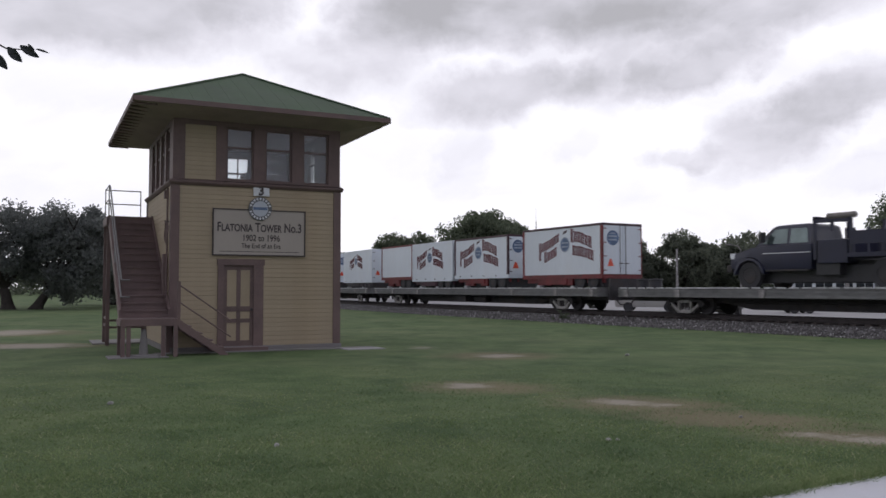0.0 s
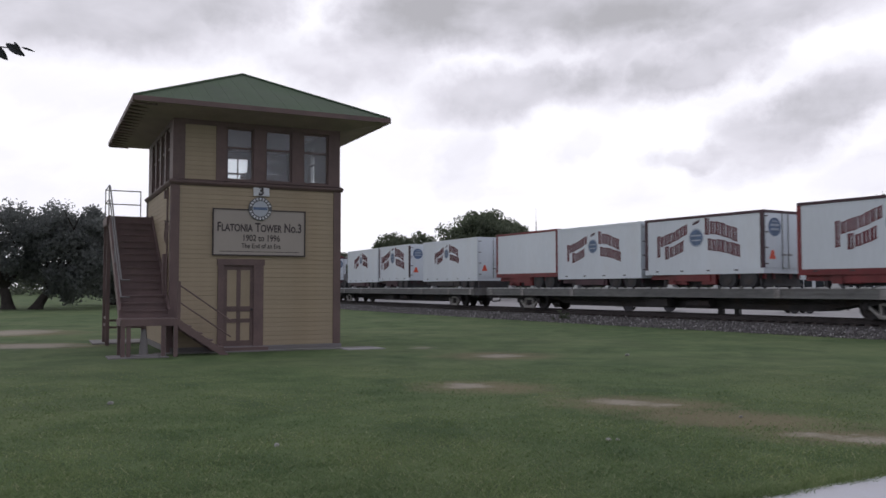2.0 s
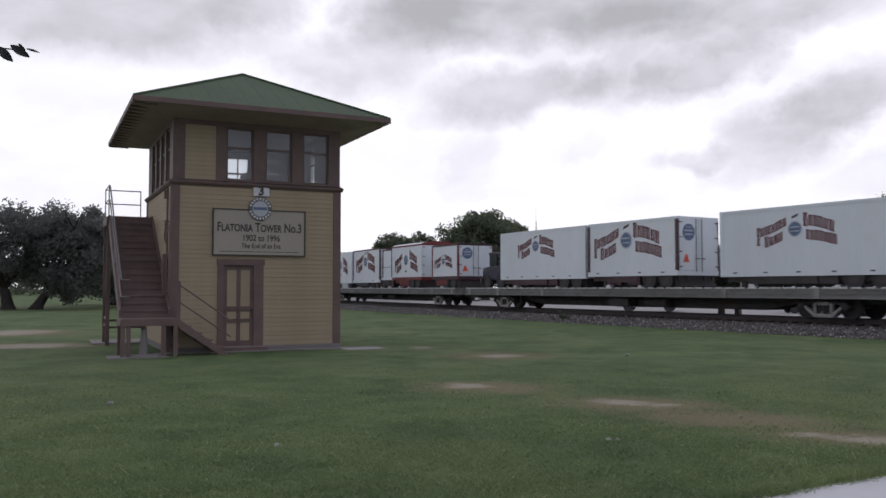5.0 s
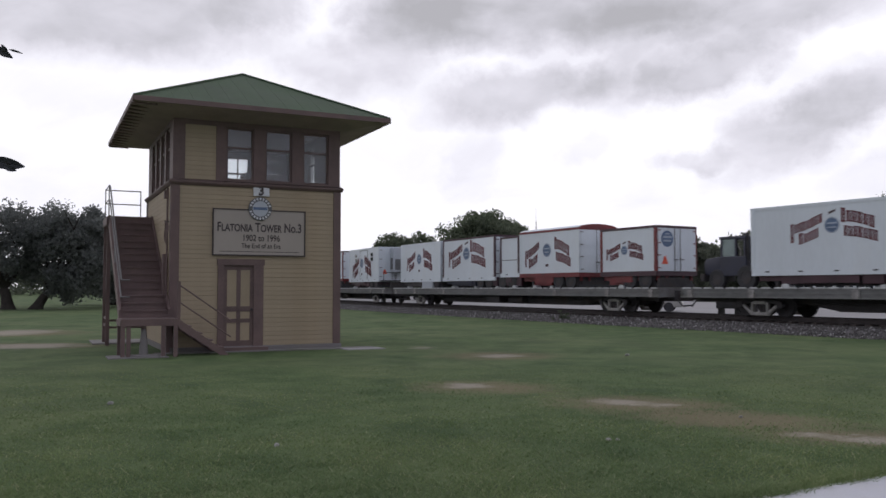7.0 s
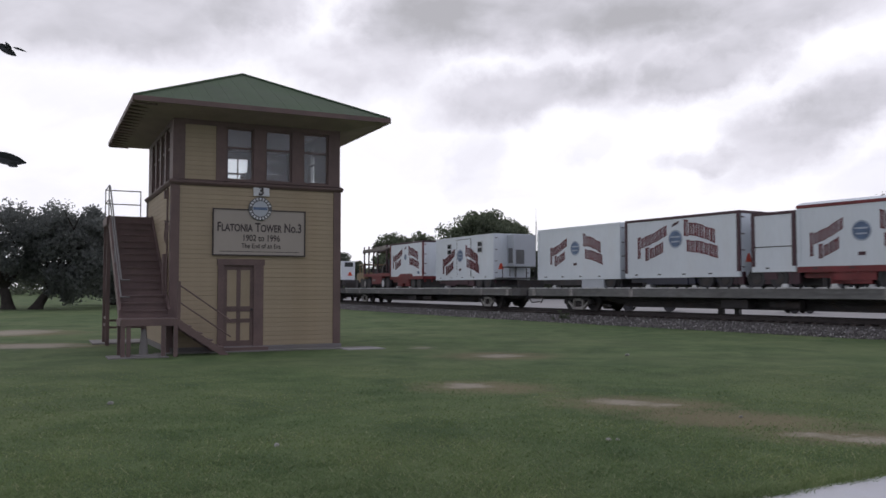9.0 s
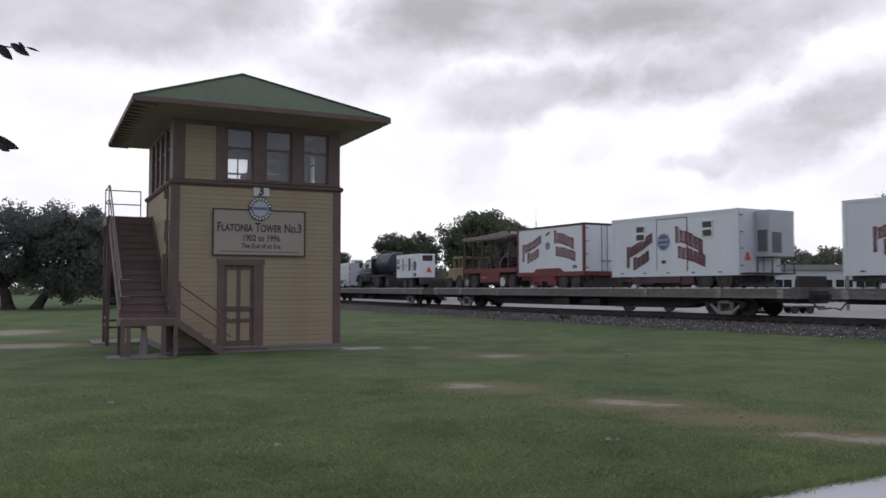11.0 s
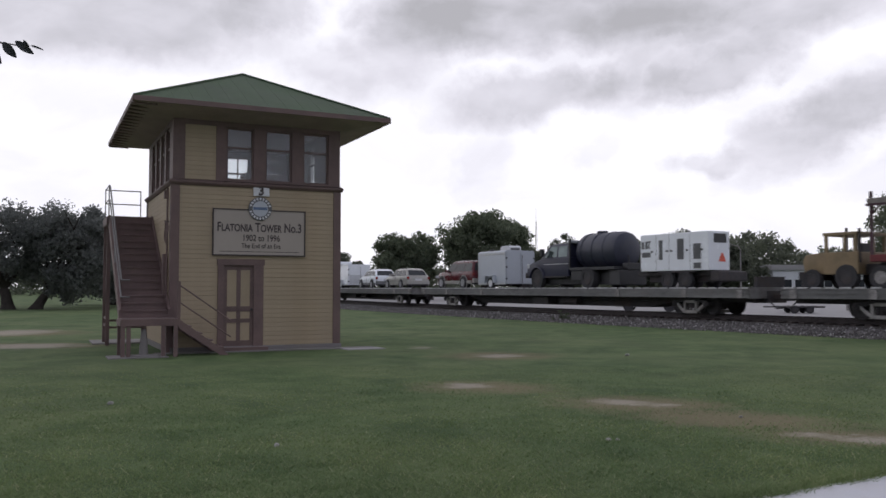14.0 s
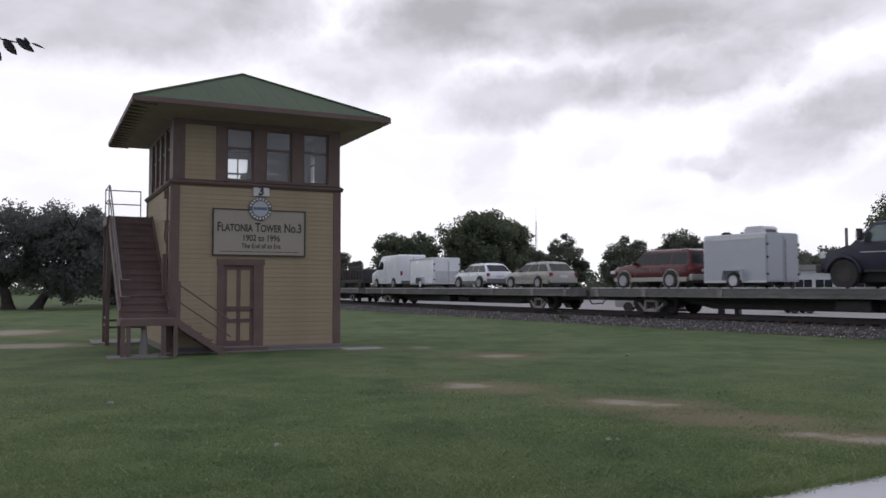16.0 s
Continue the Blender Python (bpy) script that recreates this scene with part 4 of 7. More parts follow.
    part("mud_flap", Mesh().box(h - 0.22, h - 0.2, -w + 0.05, -w + 0.6, 0.06, bottom - 0.12).box(h - 0.22, h - 0.2, w - 0.6, w - 0.05, 0.06, bottom - 0.12).box(h - 0.12, h - 0.02, -w + 0.1, w - 0.1, 0.1, 0.2), BLACK, t)
    part("wheel_chock", Mesh().prism([(h - 2.55, -0.03), (h - 2.2, -0.03), (h - 2.3, 0.14), (h - 2.45, 0.14)], -w + 0.05, -w + 0.3), SILVER, t)
    part("wheel_chock", Mesh().prism([(-h + 1.3, -0.03), (-h + 1.7, -0.03), (-h + 1.6, 0.17), (-h + 1.4, 0.17)], -w - 0.1, -w + 0.2), SILVER, t)
    if emblem:
        x, z, size, kw = emblem
        side_emblem(body, x, z, size, **kw)
    return aboard(t, (s0 + s1) / 2)


def blank(s0, s1, top, bottom):
    return trailer(s0, s1, top, bottom, "white box trailer with bright red frame and blank side", RED, badge=False)


trailer(62.45, 68.95, 3.10, 0.62, "white circus box trailer with red frame and round door badge", WHITE, rail=RED, post=RED, roof=MAROON, emblem=(0.4, 1.95, 1.12, {}))
trailer(54.81, 60.98, 2.99, 0.72, "white circus box trailer with dark maroon posts and round door badge", WHITE, post=MAROON, roof=MAROON, emblem=(-0.2, 1.85, 1.12, {}))
trailer(48.55, 54.52, 2.98, 0.60, "white circus box trailer with dark corner post", WHITE, chassis=MAROON, emblem=(-0.3, 1.80, 1.0, {}), badge=False)
blank(42.75, 48.50, 3.02, 0.74)
trailer(33.28, 40.62, 3.03, 0.60, "long white circus box trailer with white frame and small lettering", WHITE, emblem=(-0.3, 2.0, 0.84, {}), badge=False, chassis=STEEL_DARK)
trailer(25.24, 31.01, 3.06, 0.70, "white circus box trailer with dark posts and round door badge", WHITE, post=MAROON, emblem=(-0.25, 1.95, 1.12, {}), chassis=MAROON)
trailer(17.54, 25.03, 3.05, 0.62, "white circus box trailer with cream corner posts and small lettering", WHITE, emblem=(-0.4, 2.05, 0.84, {}), badge=False, chassis=MAROON)
trailer(8.90, 12.54, 2.76, 0.70, "short white circus box trailer with red posts and round door badge", WHITE, post=RED, rail=MAROON, roof=MAROON, emblem=(-0.2, 1.6, 0.62, {}))
trailer(2.20, 7.32, 3.0, 0.72, "white circus box trailer with arched red header and grey doors", WHITE, rail=RED, roof=RED, arch=0.22, emblem=(-0.1, 1.75, 1.05, dict(gap=0.22, drop=0.12, wide=0.8, split=True)), badge=False, doors="bare")
trailer(-6.70, -0.33, 3.05, 0.60, "white circus box trailer with dark posts and large lettering", WHITE, post=MAROON, roof=MAROON, chassis=NAVY, emblem=(-0.15, 1.85, 1.15, {}), badge=False)
trailer(-13.40, -7.05, 3.03, 0.58, "white circus box trailer with white frame and wide-set lettering", WHITE, chassis=STEEL_DARK, emblem=(-0.1, 1.75, 1.05, dict(gap=0.2, drop=0.05, wide=0.85, split=True)), badge=False)
scalloped = trailer(-32.74, -27.0, 3.2, 0.78, "white circus trailer with red frame, red hinges and scalloped skirt", RED, roof=MAROON, emblem=(-0.1, 1.95, 1.12, dict(gap=0.08, disc=0.55)), badge=False, doors="bare")
office = trailer(-24.98, -17.78, 3.14, 0.66, "white circus office trailer with door, two windows and end cooler", WHITE, chassis=MAROON, emblem=(-0.35, 1.75, 1.15, dict(gap=0.2, drop=0.3, wide=0.9, split=True, y=-1.2405)), badge=False)

part("scalloped_skirt", Mesh().prism([(-1.35, 0.82), (1.25, 0.82), (1.1, 0.95), (0.9, 1.03), (-1.0, 1.03), (-1.2, 0.95)], -1.244, -1.222), RED, scalloped, "red scalloped skirt panel")
part("bracket_mark", Mesh().box(1.95, 2.3, -1.226, -1.2205, 1.0, 1.16), EMBLEM, scalloped)
# Paler metallic tone stands for sky seen through the solid cabs' windows.
GLINT = mat("sky_lit_cab_glass", (0.14, 0.175, 0.175), 0.08, 0.6, var=0.25, scale=2, bump=0)
TANK = mat("black_tank_plastic", (0.03, 0.033, 0.058), 0.48, var=0.2, scale=1.5, dirt=(0.06, 0.06, 0.065), dirt_amount=0.3)
RIM_DARK = finish(Mesh().lathe([(-0.12, 0.3), (-0.13, 0.28), (0.0, 0.25), (0.02, 0.13), (-0.07, 0.11), (-0.08, 0.02)], n=18), "rim", BLACK, True)
RIM_RING = finish(Mesh().lathe([(-0.135, 0.22), (-0.15, 0.24), (-0.15, 0.3), (-0.135, 0.32)], n=20), "rim", SIGN_WHITE, True)
CANOPY = mat("weathered_canopy", (0.25, 0.225, 0.205), 0.85, var=0.25, scale=2, fine=15, dirt=(0.1, 0.08, 0.07))
# fittings of the office trailer
oh = (24.98 - 17.78) / 2
for x in (-1.75, 2.05):
    win = part("window", Mesh().box(x - 0.3, x + 0.3, -1.245, -1.222, 2.08, 2.78), SILVER, office, "small two-pane window in a bright frame")
    for z in (2.12, 2.46):
        part("pane", Mesh().box(x - 0.23, x + 0.23, -1.252, -1.243, z + 0.02, z + 0.27), TINT, win)
side_door = part("side_door", Mesh().box(-0.75, 0.95, -1.236, -1.221, 0.72, 2.96), WHITE, office)
part("door_outline", Mesh().box(-0.78, -0.75, -1.24, -1.22, 0.72, 2.98).box(0.95, 0.98, -1.24, -1.22, 0.72, 2.98).box(-0.78, 0.98, -1.24, -1.22, 2.96, 2.99), STEEL_DARK, side_door)
cooler = part("cooling_unit", Mesh().box(oh + 0.05, oh + 0.75, -0.35, 1.15, 1.25, 3.08, 0.03), GREY_PAINT, office, "grey refrigeration unit on the end")
part("grille", Mesh().box(oh + 0.74, oh + 0.77, -0.2, 0.35, 1.4, 2.2), LOUVRE, cooler)
part("grille", Mesh().box(oh + 0.2, oh + 0.65, -0.365, -0.345, 1.45, 2.3), LOUVRE, cooler)
m = Mesh()
for y in (-1.1, -0.2, 0.5, 1.1):
    m.tube((oh + 0.75, y, 0.62), (oh + 0.75, y, 1.2), 0.025, n=6)
m.tube((oh + 0.75, -1.1, 1.2), (oh + 0.75, 1.1, 1.2), 0.025, n=6).box(oh, oh + 0.8, -1.15, 1.15, 0.56, 0.62)
part("end_platform", m, STEEL_DARK, office)

# the nose box before the arched trailer
nose = trailer(0.22, 2.12, 2.86, 0.76, "small white dark-posted box on the trailer's nose", WHITE, post=MAROON, roof=MAROON, chassis=MAROON, badge=False, doors="bare")
part("panel_seam", Mesh().box(-0.8, 0.8, -1.232, -1.22, 1.55, 1.58), STEEL_DARK, nose)


# ---- the train: road vehicles, all facing backwards ----
def pane_on(parent, base, top, u0, u1, v0, v1, label=""):
    """A glazed field between a base line and a top line (points at both ends), v from 0 to 1 up."""
    b0, b1, t0, t1 = (Vector(p) for p in (*base, *top))
    at = lambda u, v: (b0.lerp(b1, u)).lerp(t0.lerp(t1, u), v)
    quad = [at(u0, v0), at(u1, v0), at(u1, v1), at(u0, v1)]
    n = (quad[1] - quad[0]).cross(quad[3] - quad[0]).normalized()
    m = Mesh()
    m.solid([p - n * 0.006 for p in quad], [p + n * 0.006 for p in quad])
    return part("window", m, TINT, parent, label)


def car(name, label, category, s_front, length, width, lower, base, top, paint, axles, radius, panes=((0.04, 0.34), (0.37, 0.66), (0.69, 0.95)), cladding=None, rack=False):
    c = thing(name, label, category, "vehicles on the train")
    hl, hw = length / 2, width / 2
    X = lambda u: u - hl
    hood, nose, tail_z, floor, hood_u = lower
    sections = []
    for u, f, b, t in ((0.0, 0.74, floor + 0.14, nose - 0.14), (0.07, 0.84, floor + 0.06, nose - 0.02), (0.3, 0.94, floor + 0.01, hood - 0.09), (hood_u * 0.65, 0.99, floor, hood - 0.03), (hood_u, 1.0, floor, hood), (length * 0.6, 1.0, floor, (hood + tail_z) / 2), (length - 0.45, 0.99, floor, tail_z), (length - 0.1, 0.94, floor + 0.03, tail_z - 0.04), (length, 0.86, floor + 0.12, tail_z - 0.2)):
        half = [(0.86, 0.0), (0.97, 0.09), (1.0, 0.4), (0.995, 0.66), (0.965, 0.86), (0.9, 0.965), (0.7, 1.01)]
        ring_l = [(X(u), -hw * f * a, b + (t - b) * v) for a, v in half]
        sections.append(ring_l + [(x, -y, z) for x, y, z in ring_l[::-1]])
    body = part("body", Mesh().loft(sections), paint, c, smooth=True)
    (ub0, ub1, zb), (ut0, ut1, zt) = base, top
    bw, tw = hw - 0.05, hw - 0.22
    ring = lambda a, b, w, z, e=0.07: [(X(a), -w + e, z), (X(a + e), -w, z), (X(b - e), -w, z), (X(b), -w + e, z), (X(b), w - e, z), (X(b - e), w, z), (X(a + e), w, z), (X(a), w - e, z)]
    cab = Mesh().loft([ring(ub0, ub1, bw, zb - 0.04), ring(ut0, ut1, tw, zt - 0.05), ring(ut0 + 0.12, ut1 - 0.1, tw - 0.07, zt - 0.005), ring(ut0 + 0.34, ut1 - 0.3, tw - 0.22, zt + 0.035), ring(ut0 + 0.7, ut1 - 0.6, tw - 0.45, zt + 0.05)])
    cabin = part("cabin", cab, paint, c, smooth=True)
    base_l = lambda k: ((X(ub0), k * bw, zb), (X(ub1), k * bw, zb))
    top_l = lambda k: ((X(ut0), k * tw, zt - 0.05), (X(ut1), k * tw, zt - 0.05))
    for a, b in panes:
        pane_on(cabin, base_l(-1), top_l(-1), a, b, 0.06, 0.86)
        pane_on(cabin, base_l(1), top_l(1), a, b, 0.06, 0.86)
    pane_on(cabin, ((X(ub0), bw, zb), (X(ub0), -bw, zb)), ((X(ut0), tw, zt - 0.05), (X(ut0), -tw, zt - 0.05)), 0.06, 0.94, 0.06, 0.93, "windscreen")
    pane_on(cabin, ((X(ub1), -bw, zb), (X(ub1), bw, zb)), ((X(ut1), -tw, zt - 0.05), (X(ut1), tw, zt - 0.05)), 0.08, 0.92, 0.12, 0.9, "rear window")
    if cladding:
        part("lower_cladding", Mesh().box(X(0.3), X(length - 0.2), -hw - 0.012, hw + 0.012, floor - 0.02, floor + 0.16, 0.01), cladding, body)
        part("rear_bumper", Mesh().box(X(length - 0.12), X(length + 0.06), -hw + 0.05, hw - 0.05, floor + 0.02, floor + 0.28, 0.03), cladding, body)
    for y in (-hw + 0.03, hw - 0.03):
        k = -1 if y < 0 else 1
        a, b = sorted((y, y - k * 0.16))
        part("tail_light", Mesh().box(X(length - 0.12), X(length + 0.012), a, b, zb - 0.24, zb - 0.06, 0.02), LAMP_RED, body)
        part("headlight", Mesh().box(X(-0.008), X(0.3), a, b, zb - 0.34, zb - 0.2, 0.02), LAMP_CLEAR, body)
        part("mirror", Mesh().box(X(ub0 + 0.35), X(ub0 + 0.47), *sorted((k * (hw - 0.05), k * (hw + 0.14))), zb + 0.02, zb + 0.16, 0.02), paint, cabin)
    # Black strip added for the shadow under the rear bumper.
    part("lower_valance", Mesh().box(X(length - 0.3), X(length + 0.02), -hw + 0.12, hw - 0.12, floor - 0.08, floor + 0.16, 0.03), BLACK, body)
    part("number_plate", Mesh().box(X(length), X(length + 0.02), -0.26, 0.26, zb - 0.32, zb - 0.18), SIGN_WHITE, body)
    m = Mesh()
    for u in (ub0 + 1.15, ub0 + 2.2):
        m.box(X(u) - 0.006, X(u) + 0.006, -hw - 0.003, -hw + 0.004, floor + 0.18, zb - 0.05)
    part("door_seam", m, BLACK, body)
    for u in (ub0 + 1.0, ub0 + 2.05):
        part("door_handle", Mesh().box(X(u) - 0.1, X(u) + 0.06, -hw - 0.03, -hw, zb - 0.16, zb - 0.12, 0.008), paint, body)
    for u in axles:
        for y in (-hw + 0.1, hw - 0.1):
            k = -1 if y < 0 else 1
            # Flat black disc paints the dark, shaded gap round the wheel.
            part("wheel_arch", Mesh().lathe([(y + k * 0.095, radius * 1.12), (y + k * 0.106, radius * 1.12)], (X(u), 0, radius - 0.03), 24), BLACK, body)
            if cladding:
                part("arch_flare", Mesh().lathe([(y + k * 0.1, radius * 1.24), (y + k * 0.122, radius * 1.22), (y + k * 0.122, radius * 1.13), (y + k * 0.1, radius * 1.12)], (X(u), 0, radius - 0.03), 24), cladding, body)
            wheel(c, X(u), y + k * 0.07, -0.03, radius, RIM_ALLOY, width=0.85)
    if rack:
        m = Mesh()
        for k in (-1, 1):
            m.tube((X(ut0 + 0.3), k * (tw - 0.08), zt + 0.05), (X(ut1 - 0.15), k * (tw - 0.08), zt + 0.05), 0.018, n=6)
            for u in (ut0 + 0.3, (ut0 + ut1) / 2, ut1 - 0.15):
                m.tube((X(u), k * (tw - 0.08), zt - 0.03), (X(u), k * (tw - 0.08), zt + 0.05), 0.016, n=6)
        part("roof_rack", m, BLACK, cabin)
    return aboard(c, s_front + hl)


def low_profile(hood, nose, tail, floor=0.33, hood_u=1.3):
    """Heights of bonnet, nose, tail and floor of a car, and how far back the bonnet reaches."""
    return hood, nose, tail, floor, hood_u


car("red_suv", "deep red sport utility car with pale wheel arches", "car", -69.34, 4.95, 1.88, low_profile(1.08, 0.88, 1.1), (1.25, 4.90, 1.02), (2.0, 4.72, 1.68), CAR_RED, (0.95, 3.85), 0.39, cladding=CAR_BEIGE, rack=True)
car("station_wagon", "champagne beige station wagon", "car", -78.6, 4.5, 1.78, low_profile(0.93, 0.72, 0.96, 0.28), (1.15, 4.42, 0.89), (1.95, 3.9, 1.40), CAR_BEIGE, (0.88, 3.45), 0.34, cladding=CAR_BEIGE, rack=True)
car("white_crossover", "white compact crossover car with dark lower cladding", "car", -84.55, 4.25, 1.84, low_profile(1.0, 0.78, 1.04, 0.3, 1.1), (0.95, 4.16, 0.96), (1.85, 3.6, 1.48), CAR_WHITE, (0.84, 3.4), 0.36, cladding=CLADDING, rack=True)


def cargo_van(s_front):
    v = thing("cargo_van", "white high-roof cargo van", "van", "vehicles on the train")
    L, w = 6.0, 0.98
    X = lambda u: u - L / 2
    body = part("body", Mesh().prism([(X(u), z) for u, z in ((0.05, 0.35), (L, 0.35), (L, 2.3), (L - 0.1, 2.44), (2.5, 2.42), (2.1, 2.3), (1.25, 1.4), (0.2, 1.18), (0.0, 0.95))], -w, w, bevel=0.07), CAR_WHITE, v, smooth=True)
    part("windscreen", slab_of([(X(1.27), -0.85, 1.46), (X(1.27), 0.85, 1.46), (X(2.0), 0.8, 2.24), (X(2.0), -0.8, 2.24)], (-0.76, 0, 0.65)), TINT, body)
    for k in (-1, 1):
        part("side_window", slab_of([(X(1.5), k * w, 1.42), (X(2.55), k * w, 1.42), (X(2.55), k * w, 1.98), (X(1.95), k * w, 1.98)], (0, k, 0)), TINT, body)
        part("tail_light", Mesh().box(X(L - 0.1), X(L + 0.012), *sorted((k * w * 1.005, k * (w - 0.14))), 0.95, 1.25, 0.02), LAMP_RED, body)
        part("mirror", Mesh().box(X(1.6), X(1.72), *sorted((k * w, k * (w + 0.2))), 1.4, 1.68, 0.02), BLACK, body)
        for u in (1.1, 4.6):
            wheel(v, X(u), k * (w - 0.08), -0.03, 0.37, RIM_ALLOY)
            # The shaded wheel well is only a black disc on the side.
            part("wheel_arch", Mesh().lathe([(k * (w - 0.01), 0.44), (k * (w + 0.004), 0.44)], (X(u), 0, 0.36), 24), BLACK, body)
    part("rear_bumper", Mesh().box(X(L - 0.1), X(L + 0.1), -w + 0.03, w - 0.03, 0.36, 0.56, 0.03), CLADDING, body)
    part("door_seam", Mesh().box(X(3.0), X(3.012), -w - 0.004, -w, 0.5, 2.25).box(X(L), X(L + 0.006), -0.008, 0.008, 0.6, 2.3), BLACK, body)
    part("number_plate", Mesh().box(X(L), X(L + 0.02), 0.2, 0.6, 0.75, 0.9), SIGN_WHITE, body)
    return aboard(v, s_front + L / 2)


def slab_of(quad, normal, t=0.008):
    n = Vector(normal).normalized()
    m = Mesh()
    m.solid([Vector(p) - n * t for p in quad], [Vector(p) + n * t for p in quad])
    return m


cargo_van(-98.6)


def small_trailer(s0, s1, top, bottom, label, paint, round_top, ac):
    t = thing("cargo_trailer", label, "trailer", "small cargo trailers")
    h, w = (s1 - s0) / 2, 0.98
    r = round_top
    sec = [(-w, bottom), (w, bottom), (w, top - r)] + [(w - r + r * math.cos(a), top - r + r * math.sin(a)) for a in (0.5, 1.05, 1.57)] + [(-w + r - r * math.cos(a), top - r + r * math.sin(a)) for a in (1.57, 1.05, 0.5)] + [(-w, top - r)]
    body = part("body", Mesh().prism(sec, -h, h, axis="x"), paint, t, smooth=True)
    part("roof_trim", Mesh().box(-h, h - 0.02, -w - 0.012, -w + 0.02, top - r - 0.1, top - r + 0.02).box(-h - 0.01, -h + 0.05, -w - 0.01, -w + 0.02, bottom, top - r), SILVER, body, "bright aluminium edge trim")
    part("bottom_trim", Mesh().box(-h, h, -w - 0.012, -w + 0.02, bottom - 0.03, bottom + 0.06), SILVER, body)
    for y0, y1 in ((-w + 0.05, -0.01), (0.01, w - 0.05)):
        d = part("door", Mesh().box(h, h + 0.03, y0, y1, bottom + 0.05, top - r * 0.7, 0.008), paint, t)
        e = y0 if y0 < -0.5 else y1
        for z in (bottom + 0.3, (bottom + top) / 2, top - 0.45):
            part("hinge", Mesh().box(h + 0.028, h + 0.05, e - 0.05, e + 0.05, z - 0.05, z + 0.05), STEEL_DARK, d)
    part("lock_rod", Mesh().tube((h + 0.05, 0.12, bottom + 0.05), (h + 0.05, 0.12, top - 0.25), 0.014, n=6), GALV, t)
    wheel(t, h * 0.02, -w + 0.02, -0.03, 0.34, RIM_WHITE)
    wheel(t, h * 0.02, w - 0.02, -0.03, 0.34, RIM_WHITE)
    part("fender", Mesh().prism([(-0.52, 0.33), (-0.44, 0.33), (-0.36, 0.7), (0.4, 0.7), (0.48, 0.33), (0.56, 0.33), (0.46, 0.77), (-0.42, 0.77)], -w - 0.22, -w + 0.02), paint if ac else SILVER, t)
    part("undercarriage", Mesh().box(-h, h, -0.7, -0.6, bottom - 0.12, bottom).box(-h, h, 0.6, 0.7, bottom - 0.12, bottom).box(-h - 1.2, -h, -0.05, 0.05, bottom - 0.1, bottom).box(h - 0.3, h - 0.1, 0.2, 0.9, 0.0, bottom), STEEL_DARK, t)
    if ac:
        u = part("roof_cooler", Mesh().prism([(0.0, top), (h * 0.66, top), (h * 0.66, top + 0.22), (h * 0.58, top + 0.3), (0.16, top + 0.3), (0.04, top + 0.2)], -0.4, 0.4, bevel=0.03), SIGN_WHITE, t, "off-white rooftop air conditioner")
        part("grille", Mesh().box(h * 0.65, h * 0.665 + 0.01, -0.3, 0.3, top + 0.04, top + 0.16), LOUVRE, u)
    return aboard(t, (s0 + s1) / 2)


small_trailer(-63.59, -60.6, 2.16, 0.26, "pale grey enclosed cargo trailer with rooftop cooler", GREY_PAINT, 0.14, True)
wt = small_trailer(-90.95, -87.2, 2.05, 0.3, "white enclosed cargo trailer with aluminium ramp door", CAR_WHITE, 0.05, False)
part("ramp_panel", Mesh().box(1.91, 1.925, -0.85, 0.85, 0.4, 1.15), SILVER, wt, "bright checker-plate lower door")


